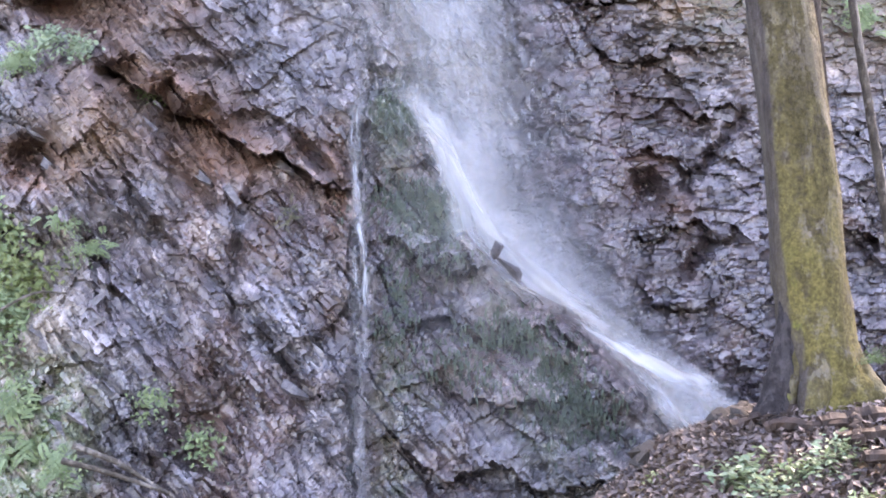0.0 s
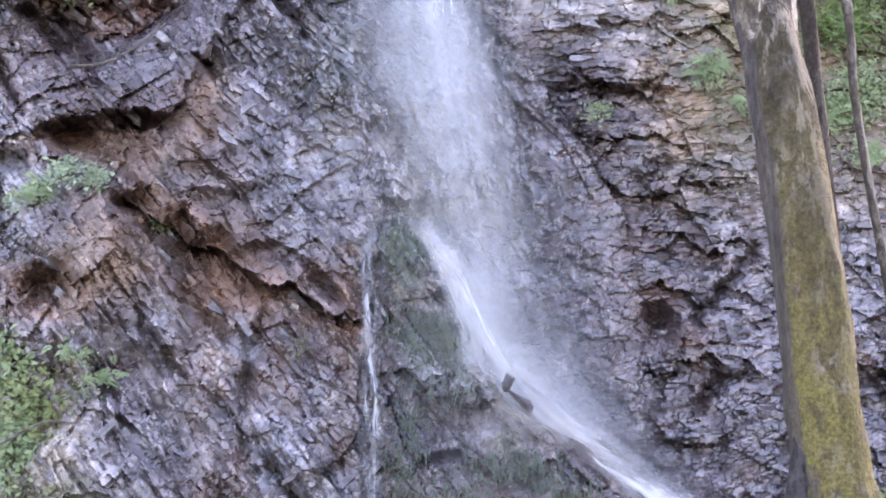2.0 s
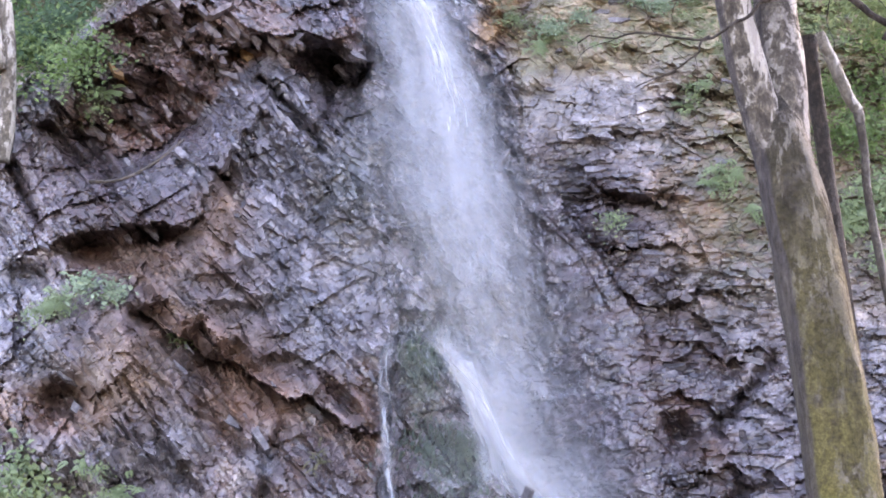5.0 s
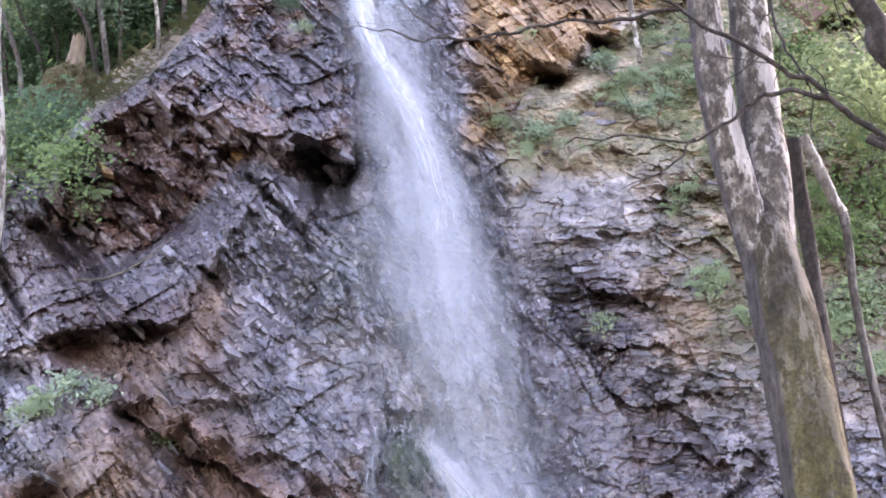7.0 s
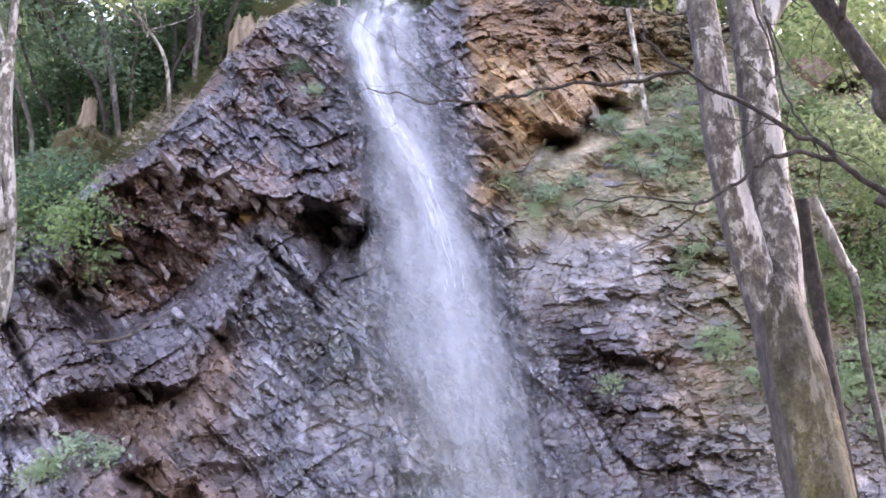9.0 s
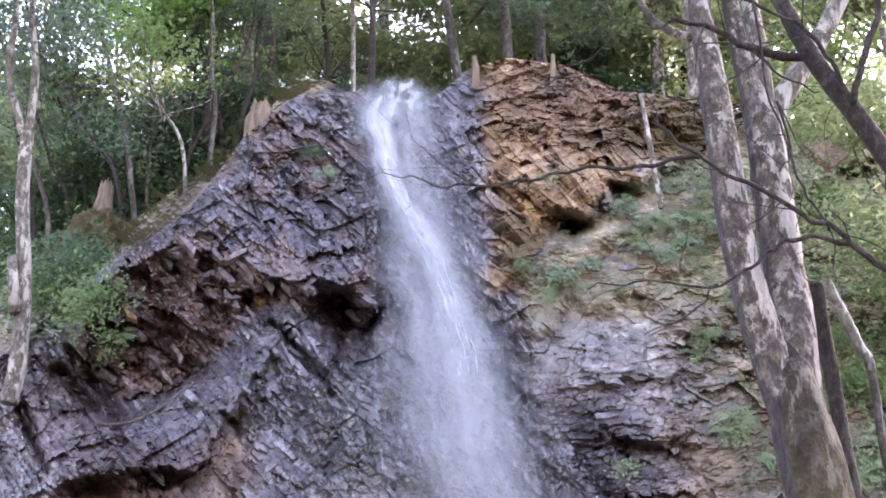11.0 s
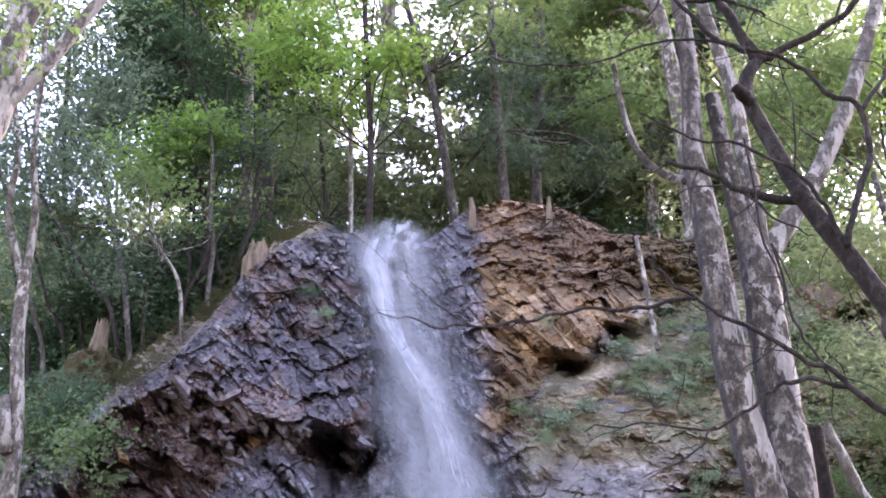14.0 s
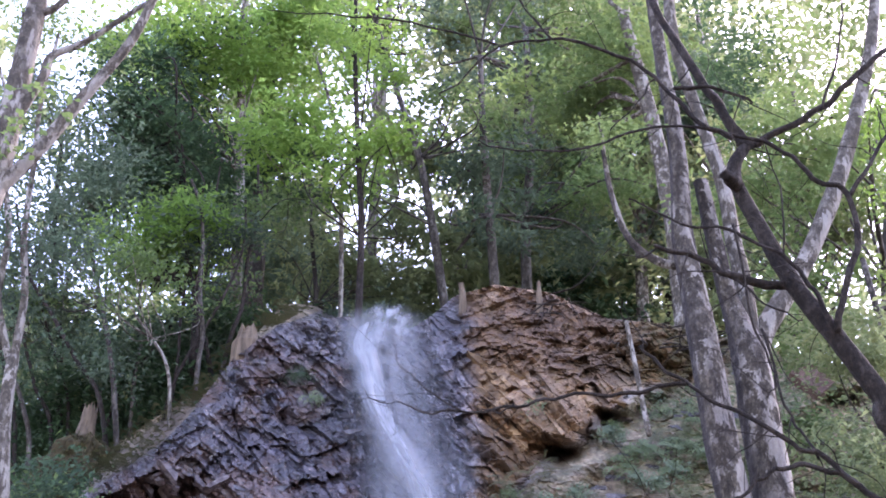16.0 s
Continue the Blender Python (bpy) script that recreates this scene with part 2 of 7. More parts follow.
LEAF_GREEN = leaf_material("green_leaves", (0.065, 0.118, 0.046), (0.25, 0.35, 0.14), 0.6)
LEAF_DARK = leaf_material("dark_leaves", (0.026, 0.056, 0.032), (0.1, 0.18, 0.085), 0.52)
LEAF_FERN = leaf_material("fern_leaves", (0.07, 0.11, 0.05), (0.25, 0.31, 0.165), 0.35)
LEAF_PALE = leaf_material("pale_shrub_leaves", (0.07, 0.1, 0.035), (0.24, 0.27, 0.12), 0.4)
LEAF_DRY = leaf_material("fallen_leaves", (0.012, 0.008, 0.0075), (0.23, 0.18, 0.165), 0.05, 0.6)
GRASS = leaf_material("grass_blades", (0.04, 0.05, 0.02), (0.15, 0.135, 0.065), 0.4)
EARTH = plain_material("forest_floor", (0.035, 0.026, 0.018), (0.13, 0.09, 0.055), 5.0, 0.95)
CUT_WOOD = plain_material("weathered_cut_wood", (0.06, 0.045, 0.032), (0.2, 0.15, 0.105), 14.0, 0.8, (1, 1, 0.2))
ROCK_SLAB = rock_material("slab_rock", True)
STONE = plain_material("damp_stone", (0.011, 0.01, 0.009), (0.045, 0.039, 0.035), 12.0, 0.7)
MOSS_STRANDS = leaf_material("moss_strands", (0.012, 0.022, 0.014), (0.05, 0.068, 0.04), 0.2)
WET_WOOD = plain_material("wet_split_wood", (0.006, 0.004, 0.0035), (0.04, 0.026, 0.02), 14.0, 0.6, (0.25, 1, 1))
MOUND = plain_material("crumbling_earth", (0.022, 0.018, 0.01), (0.1, 0.08, 0.042), 9.0, 0.95)
# far leaves are greyer, with a little haze put into the colour
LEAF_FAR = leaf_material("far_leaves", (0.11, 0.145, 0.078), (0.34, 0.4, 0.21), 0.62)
# darker, bluer leaves: the wood's shade is put into the colour
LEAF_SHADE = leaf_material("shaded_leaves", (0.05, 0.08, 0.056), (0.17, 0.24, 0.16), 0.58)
LEAF_HERB = leaf_material("herb_leaves", (0.085, 0.125, 0.075), (0.25, 0.31, 0.2), 0.25, 0.6)
BARK_DAMP = bark_material("damp_bark", (0.006, 0.005, 0.006), (0.04, 0.033, 0.034), 0.0, 15.0, 0.3)

# ---- mesh helpers ----
def mesh_from(name, verts, faces, material, attrs=None, uv=None, smooth=False):
    me = bpy.data.meshes.new(name)
    verts, faces = np.asarray(verts, dtype=np.float32), np.asarray(faces, dtype=np.int32)
    me.vertices.add(len(verts))
    me.vertices.foreach_set("co", verts.ravel())
    k = faces.shape[1]
    me.loops.add(faces.size)
    me.loops.foreach_set("vertex_index", faces.ravel())
    me.polygons.add(len(faces))
    me.polygons.foreach_set("loop_start", np.arange(0, faces.size, k, dtype=np.int32))
    me.polygons.foreach_set("use_smooth", np.full(len(faces), smooth))
    for key, values in (attrs or {}).items():
        me.attributes.new(key, "FLOAT", "POINT").data.foreach_set("value", np.asarray(values, dtype=np.float32).ravel())
    if uv is not None:
        me.uv_layers.new(name="UVMap").data.foreach_set("uv", np.asarray(uv, dtype=np.float32)[faces.ravel()].ravel())
    me.materials.append(material)
    me.update(calc_edges=True)
    return me


def thing(name, label, category, kind="", group="", at=(0, 0, 0)):
    ob = new(name)
    ob.location = at
    return tagged(ob, label, category, group, kind)


def part(name, me, parent, label="", kind=""):
    ob = new(name, me)
    ob.parent = parent
    return tagged(ob, label, kind=kind)


def grid_faces(nu, nv):
    i = np.arange(nu * nv).reshape(nv, nu)
    return np.stack([i[:-1, :-1], i[:-1, 1:], i[1:, 1:], i[1:, :-1]], -1).reshape(-1, 4)


def curve_at(x, pts):
    return np.interp(x, [p[0] for p in pts], [p[1] for p in pts])


def sstep(a, b, v):
    t = np.clip((v - a) / (b - a), 0, 1)
    return t * t * (3 - 2 * t)


def hash2(i, j, k):
    h = np.sin(i * 127.1 + j * 311.7 + k * 74.7) * 43758.5453
    return h - np.floor(h)


def vnoise(x, z, k=0):
    """Smooth value noise, -1 to 1."""
    i, j = np.floor(x), np.floor(z)
    fx, fz = x - i, z - j
    fx, fz = fx * fx * (3 - 2 * fx), fz * fz * (3 - 2 * fz)
    a, b = hash2(i, j, k), hash2(i + 1, j, k)
    c, d = hash2(i, j + 1, k), hash2(i + 1, j + 1, k)
    return 2 * ((a * (1 - fx) + b * fx) * (1 - fz) + (c * (1 - fx) + d * fx) * fz) - 1


def fbm(x, z, k=0, octaves=4):
    s, amp = 0, 1.0
    for o in range(octaves):
        s, amp = s + amp * vnoise(x * 2 ** o, z * 2 ** o, k + 13 * o), amp * 0.5
    return s / 1.9


def facets(x, z, angle, long, short, k, tilt=0.8, bias=0.45, step=0.45, tone=False):
    """Broken rock: cells along a bedding direction, each with its own height and its own tilted plane, and cracks between them."""
    ca, sa = math.cos(angle), math.sin(angle)
    u, v = (x * ca + z * sa) / long, (-x * sa + z * ca) / short
    iu, iv = np.floor(u), np.floor(v)
    best, second = np.full(u.shape, 9.0), np.full(u.shape, 9.0)
    height = np.zeros(u.shape)
    for du in (-1, 0, 1):
        for dv in (-1, 0, 1):
            ci, cj = iu + du, iv + dv
            pu, pv = u - ci - hash2(ci, cj, k), v - cj - hash2(ci, cj, k + 1)
            d = np.maximum(np.abs(pu) * 0.9, np.abs(pv)) + 0.25 * np.hypot(pu, pv)
            h = hash2(ci, cj, k + 5) if tone else step * (hash2(ci, cj, k + 2) - 0.5) + tilt * (1.3 * pu * (hash2(ci, cj, k + 3) - 0.5) + pv * (hash2(ci, cj, k + 4) - bias))
            closer = d < best
            second = np.where(closer, best, np.minimum(second, d))
            height, best = np.where(closer, h, height), np.where(closer, d, best)
    return height if tone else height - 0.02 * np.clip(1 - (second - best) / 0.07, 0, 1)


# ---- the cliff ----
# Its sheet is laid out on a leaning base plane y = 12.2 + 0.36 z; relief stands out of it.
LEAN_A, LEAN_B = 12.2, 0.36
TOP = [(-9, 4.4), (-5.4, 6.2), (-4.42, 7.5), (-3.77, 8.1), (-3.44, 8.65), (-3.02, 9.65), (-2.51, 10.27), (-1.65, 10.42), (-1.45, 10.2), (-0.75, 10.2), (-0.48, 10.45), (-0.18, 10.83), (0.36, 11.05), (1.1, 10.9), (1.84, 10.4), (2.6, 10.3), (4.6, 9.6), (9, 8.5)]
SPUR = [(-0.78, 3.2), (-0.68, 3.6), (-0.53, 3.68), (-0.38, 3.6), (0.09, 2.8), (0.51, 2.1), (1.0, 1.72), (1.54, 1.3), (2.31, 0.42), (3.2, -0.6)]
BROW = [(-4.67, 6.91), (-4.26, 7.43), (-3.79, 7.8), (-3.38, 8.0), (-2.95, 7.7), (-2.6, 7.5), (-2.23, 7.3), (-1.92, 7.36), (-1.42, 7.1), (-1.2, 7.0)]
SILL = [(-4.67, 6.3), (-4.49, 6.08), (-3.83, 5.7), (-3.42, 5.75), (-3.04, 6.18), (-2.69, 6.69), (-2.37, 6.98), (-2.02, 6.9), (-1.8, 6.5), (-1.6, 6.1), (-1.42, 6.3), (-1.2, 6.9)]
BAND = [(-3.36, 3.95), (-3.0, 3.68), (-2.7, 3.45), (-2.32, 3.26), (-1.74, 3.03), (-0.95, 2.6)]
CAVE = [(-0.2, 6.7), (0.24, 7.2), (0.6, 7.6), (0.92, 8.05), (1.28, 8.22), (1.5, 8.5), (1.74, 8.7), (1.95, 9.05), (2.4, 9.2), (3.2, 9.5)]
WALL_EDGE = [(1.0, 1.9), (2.55, 1.8), (3.7, 1.72), (4.44, 1.37), (5.0, 0.98), (6.0, 0.75)]
FALL_LINE = [(2, 0.9), (4, 0.3), (6, -0.2), (8.1, -0.65), (10.4, -1.1)]


def ledge(x, z, line, up, fu, down, fd, rough=0.06, k=0):
    """A broken edge along a line: rock stands out by `up` above it and is hollow by `down` below, fading over fu and fd."""
    b = curve_at(x, line) + rough * vnoise(x * 5, 0 * z, k) + 0.4 * rough * vnoise(x * 13, 0 * z, k + 1)
    on = sstep(line[0][0] - 0.12, line[0][0] + 0.12, x) * sstep(line[-1][0] + 0.12, line[-1][0] - 0.12, x)
    return on * np.where(z > b, up * np.exp(-np.abs(z - b) / fu), -down * np.exp(-np.abs(b - z) / fd))


def block(x, z, at, out, *faces):
    """A convex block, `out` metres proud at a point and cut by planes (direction in degrees, slope, start)."""
    h = np.full(x.shape, float(out))
    for turn, slope, start in faces:
        d = (x - at[0]) * math.cos(radians(turn)) + (z - at[1]) * math.sin(radians(turn))
        h = np.minimum(h, out - slope * (d - start))
    return h


def cleft(x, z, x0, z0, x1, z1, depth, wide):
    """A slanting crack between two points."""
    lx, lz = x1 - x0, z1 - z0
    q = np.clip(((x - x0) * lx + (z - z0) * lz) / (lx * lx + lz * lz), 0, 1)
    return -depth * np.exp(-(np.hypot(x - x0 - q * lx, z - z0 - q * lz) / wide) ** 2)


def hollow(x, z, x0, z0, rx, rz, depth):
    return -depth * np.exp(-((x - x0) / rx) ** 2 - ((z - z0) / rz) ** 2)


def stair(v, pitch, riser=0.3):
    """A stepped ramp in v."""
    s = v / pitch
    return (np.floor(s) + np.clip((s - np.floor(s)) / riser, 0, 1)) * pitch


def relief(x, z):
    """How far the rock stands out of the base plane, in metres, without its fine breaks."""
    r = 0.14 * fbm(x * 0.7, z * 0.7, 5) + 0.06 * fbm(x * 2.3, z * 2.3, 9)
    # left: the ramp slab that climbs from the lower outcrop to the foot of the overhang
    r = np.maximum(r, block(x, z, (-3.55, 5.2), 0.62, (130, 3.0, 0.2), (-48, 0.55, 0.0), (200, 0.6, 0.8), (20, 0.35, 0.5)))
    # the lip slab over the chevron block, and the pointed block beside it
    r = np.maximum(r, block(x, z, (-3.25, 5.1), 1.0, (125, 0.9, 0.0), (-93, 8.0, 0.22), (-20, 7.0, 0.38), (180, 0.9, 0.3)))
    r = np.maximum(r, block(x, z, (-4.0, 4.9), 0.8, (120, 1.0, 0.0), (-75, 7.0, 0.1), (0, 1.1, 0.12), (180, 0.9, 0.2)))
    # the chevron block: a ridge with a brown left face and a tan right face
    r = np.maximum(r, block(x, z, (-2.8, 4.8), 0.85, (186, 0.85, 0.0), (8, 0.9, 0.03), (75, 3.0, 0.5), (-55, 2.2, 0.75), (-120, 3.5, 0.85)))
    # ribs below it
    r = np.maximum(r, block(x, z, (-3.08, 4.0), 0.62, (215, 4.0, 0.03), (35, 0.9, 0.0), (-60, 2.5, 0.3), (120, 1.2, 0.3)))
    r = np.maximum(r, block(x, z, (-2.7, 3.82), 0.58, (215, 4.0, 0.03), (35, 0.9, 0.0), (-60, 2.5, 0.28), (120, 1.2, 0.3)))
    r = np.maximum(r, block(x, z, (-2.3, 3.62), 0.4, (215, 3.0, 0.03), (35, 0.7, 0.0), (-60, 2.0, 0.25), (120, 1.2, 0.3)))
    # the boulder with its pale face and the rusty recess in it
    r = np.maximum(r, block(x, z, (-3.6, 3.4), 0.8, (105, 1.0, 0.25), (35, 1.0, 0.15), (-25, 0.6, 0.2), (195, 0.6, 0.05), (-80, 0.9, 0.5)))
    r = r + hollow(x, z, -3.95, 2.95, 0.22, 0.2, 0.75)
    r = r + ledge(x, z, BAND, 0.2, 0.3, 0.3, 0.22, 0.06, 7)
    # dark recesses between the blocks
    r = r + hollow(x, z, -3.98, 4.58, 0.3, 0.15, 0.7) + hollow(x, z, -3.2, 4.72, 0.3, 0.08, 0.35) + hollow(x, z, -3.25, 3.86, 0.2, 0.1, 0.5) + hollow(x, z, -4.5, 4.3, 0.22, 0.12, 0.5)
    # the great overhang: a stepped underside between sill and brow
    on = sstep(-4.75, -4.4, x) * sstep(-1.05, -1.25, x)
    b, s = curve_at(x, BROW) + 0.1 * vnoise(x * 4, z, 3), curve_at(x, SILL) + 0.08 * vnoise(x * 5, z, 4)
    t = np.clip((z - s) / np.maximum(b - s, 0.15), 0, 1)
    slabs = 0.42 * facets(x, z, -0.68, 0.62, 0.24, 28, 1.5, 1.15, 0.5) + 0.06 * facets(x, z, -0.6, 0.26, 0.1, 38, 1.3, 0.9)
    under = -0.45 + 1.2 * t ** 0.9 + slabs * np.clip(5 * t * (1 - t), 0, 1)
    over = np.where(z > b, 0.85 * np.exp(-np.abs(z - b) / 1.2), np.where(z > s, under, -0.6 * np.exp(-np.abs(s - z) / 0.2)))
    r = r + on * over
    # the cave under its right end and the cleft below
    r = r + hollow(x, z, -1.66, 6.75, 0.22, 0.36, 1.1) + cleft(x, z, -1.5, 6.6, -1.52, 5.5, 0.8, 0.12) + cleft(x, z, -1.52, 5.5, -1.57, 4.95, 0.35, 0.09)
    # smooth slabs on both sides of that cleft
    r = np.maximum(r, block(x, z, (-1.9, 6.1), 0.4, (35, 2.0, 0.2), (-50, 0.4, 0.2), (215, 0.7, 0.12), (130, 0.4, 0.3)))
    r = np.maximum(r, block(x, z, (-1.25, 5.4), 0.35, (180, 1.5, 0.2), (90, 1.2, 0.5), (-70, 0.5, 0.2), (0, 0.5, 0.2)))
    # strata split by open joints
    for args in ((-4.69, 6.08, -4.1, 5.5, 0.45, 0.06), (-4.35, 6.05, -3.85, 5.45, 0.45, 0.06), (-5.0, 5.6, -4.6, 5.0, 0.3, 0.05), (-4.85, 5.35, -4.5, 4.85, 0.25, 0.04), (-2.35, 6.72, -1.62, 5.8, 0.3, 0.05), (-2.12, 6.4, -1.75, 5.95, 0.2, 0.06), (-2.75, 5.5, -2.55, 5.3, 0.3, 0.05), (-2.98, 1.74, -2.4, 1.11, 0.4, 0.05), (-3.42, 0.91, -2.87, 0.51, 0.35, 0.05), (-2.52, 0.42, -2.23, 0.17, 0.4, 0.08)):
        r = r + cleft(x, z, *args)
    for args in ((-1.84, 2.66, -1.97, 2.06, 0.16, 0.06), (-1.97, 2.06, -1.9, 1.2, 0.14, 0.06), (-3.0, 2.55, -2.6, 2.1, 0.14, 0.05), (-1.7, 1.25, -1.35, 0.95, 0.14, 0.05), (-2.7, 2.9, -2.2, 2.5, 0.12, 0.05), (-1.6, 3.3, -1.1, 2.85, 0.14, 0.05)):
        r = r + cleft(x, z, *args)
    # the pale slab at the lower left
    r = np.maximum(r, block(x, z, (-3.2, 1.3), 0.5, (40, 1.0, 0.1), (130, 2.0, 0.35), (-50, 0.5, 0.3), (220, 0.4, 0.2)))
    # the spur in the middle, with the stream down its right flank
    inside = np.minimum((x + 0.78) * 0.8, (curve_at(x, SPUR) - z) * 1.1)
    r = r + np.where(z < 3.75, 1.3 * np.clip(inside * 1.7, 0, 1) ** 0.5, 0) * (0.85 + 0.2 * vnoise(x * 1.9, z * 2.4, 31))
    r = r - 0.45 * np.exp(-np.clip(-inside, 0, 9) / 0.35) * (inside < 0) * (z < 3.9) * sstep(-0.9, -0.6, x)
    on = np.clip(inside * 4, 0, 1) * (z < 3.75)
    r = r + on * (ledge(x, z, [(-0.62, 2.25), (-0.2, 2.0), (0.1, 1.82), (0.46, 1.93), (0.68, 1.72)], 0.1, 0.5, 0.2, 0.25, 0.05, 34) + ledge(x, z, [(-0.6, 1.2), (0.0, 1.45), (0.5, 1.25), (1.0, 1.3), (1.4, 1.15)], 0.04, 0.4, 0.1, 0.25, 0.1, 35) + ledge(x, z, [(-0.5, 0.3), (0.0, 0.0), (0.4, 0.1), (0.85, -0.06), (1.5, -0.1)], 0.14, 0.5, 0.1, 0.25, 0.06, 36) + ledge(x, z, [(0.0, 0.75), (0.5, 0.66), (1.1, 0.7)], 0.05, 0.3, 0.12, 0.2, 0.08, 37))
    # the chute behind the water
    r = r - 0.4 * np.exp(-((x - curve_at(z, FALL_LINE)) / 0.55) ** 2) * sstep(1.5, 3, z)
    # right: the smooth leaning wall beside the water ends at a slanting edge
    right_of = x - curve_at(z, WALL_EDGE)
    r = r + sstep(5.6, 5.0, z) * sstep(3.0, 4.0, z) * np.where(right_of < 0, 0.16 * np.exp(-np.abs(right_of) / 0.5), -0.06 * np.exp(-np.abs(right_of) / 0.2))
    # pale smooth faces above it
    r = np.maximum(r, block(x, z, (0.9, 6.3), 0.3, (95, 0.5, 0.35), (-80, 0.35, 0.2), (0, 0.4, 0.3), (180, 0.5, 0.35)))
    r = np.maximum(r, block(x, z, (1.55, 6.0), 0.34, (80, 0.5, 0.3), (-85, 4.0, 0.02), (15, 0.5, 0.2), (180, 0.5, 0.25)))
    r = np.maximum(r, block(x, z, (1.55, 5.55), 0.26, (95, 0.4, 0.2), (-90, 3.0, 0.3), (10, 0.5, 0.3), (180, 0.6, 0.2)))
    # courses of the blocky right-hand wall
    for k, line in enumerate(([(1.25, 5.2), (1.77, 5.14), (2.2, 5.25)], [(1.4, 4.63), (1.75, 4.58), (2.2, 4.72)], [(1.55, 4.02), (1.95, 3.92), (2.77, 4.13)], [(1.9, 3.3), (2.3, 3.48), (3.0, 3.41)], [(1.8, 2.9), (2.2, 3.0), (2.9, 2.8)], [(1.85, 2.2), (2.3, 2.32), (2.9, 2.1)], [(1.9, 1.62), (2.6, 1.5)], [(2.2, 5.75), (2.7, 5.85), (3.3, 5.6)], [(2.1, 6.5), (2.6, 6.6), (3.2, 6.4)])):
        r = r + ledge(x, z, line, 0.065, 0.25, 0.1, 0.14, 0.12, 40 + k)
    r = r + hollow(x, z, 1.94, 2.63, 0.15, 0.16, 0.4) + hollow(x, z, 2.1, 4.3, 0.2, 0.06, 0.2) + cleft(x, z, 2.96, 3.41, 2.34, 2.66, 0.22, 0.06) + cleft(x, z, 2.56, 2.17, 2.27, 1.8, 0.2, 0.06)
    # the ochre block above two small caves, on the right of the lip
    b = curve_at(x, CAVE) + 0.1 * vnoise(x * 4, 0 * z, 11)
    r = r + sstep(-0.3, 0.05, x) * sstep(3.2, 2.4, x) * np.where(z > b, 0.22 + 0.3 * sstep(0, 0.8, z - b) - 0.3 * sstep(1, 3, z - b), -0.1 * np.exp(-np.abs(b - z) / 0.3))
    r = np.maximum(r, block(x, z, (0.35, 8.1), 0.62, (40, 0.5, 0.1), (-50, 1.2, 0.55), (180, 1.0, 0.3), (90, 0.4, 0.6)))
    r = np.maximum(r, block(x, z, (1.15, 8.75), 0.85, (120, 0.5, 0.1), (-50, 3.0, 0.32), (-100, 2.5, 0.35), (200, 0.6, 0.3), (30, 0.7, 0.5)))
    r = r + hollow(x, z, 1.06, 8.12, 0.2, 0.12, 1.1) + hollow(x, z, 1.68, 8.68, 0.13, 0.11, 0.9)
    # a dark overhanging outcrop far right
    r = np.maximum(r, block(x, z, (4.4, 9.2), 0.7, (110, 0.7, 0.1), (-60, 4.0, 0.16), (0, 1.5, 0.25), (180, 1.0, 0.3))) + hollow(x, z, 4.55, 8.98, 0.22, 0.09, 1.0)
    # the earthy shelf below it
    r = r + sstep(0.1, 0.6, x) * 0.32 * sstep(-0.1, 0.7, b - z) * sstep(6.4, 7.0, z - 0.35 * vnoise(x * 1.7, 0 * z, 12) - 0.2 * vnoise(x * 5, z * 3, 13))
    return r


def bedding(x, z, k, long, short, angle):
    """Two random offsets for each block of the rock, to step the edges of ledges."""
    ca, sa = math.cos(angle), math.sin(angle)
    u, v = (x * ca + z * sa) / long, (-x * sa + z * ca) / short
    j = np.floor(v)
    i = np.floor(u + hash2(j, j, k) + 0.3 * vnoise(u, v * 0.5, k))
    return hash2(i, j, k + 1) - 0.5, hash2(i, j, k + 2) - 0.5


def shape(x, z):
    """The relief with stepped, broken edges."""
    a, c = bedding(x, z, 7, 0.4, 0.13, -0.88)
    e, f = bedding(x, z, 17, 0.15, 0.06, -0.8)
    return relief(x + 0.07 * a + 0.035 * e, z + 0.07 * c + 0.035 * f)


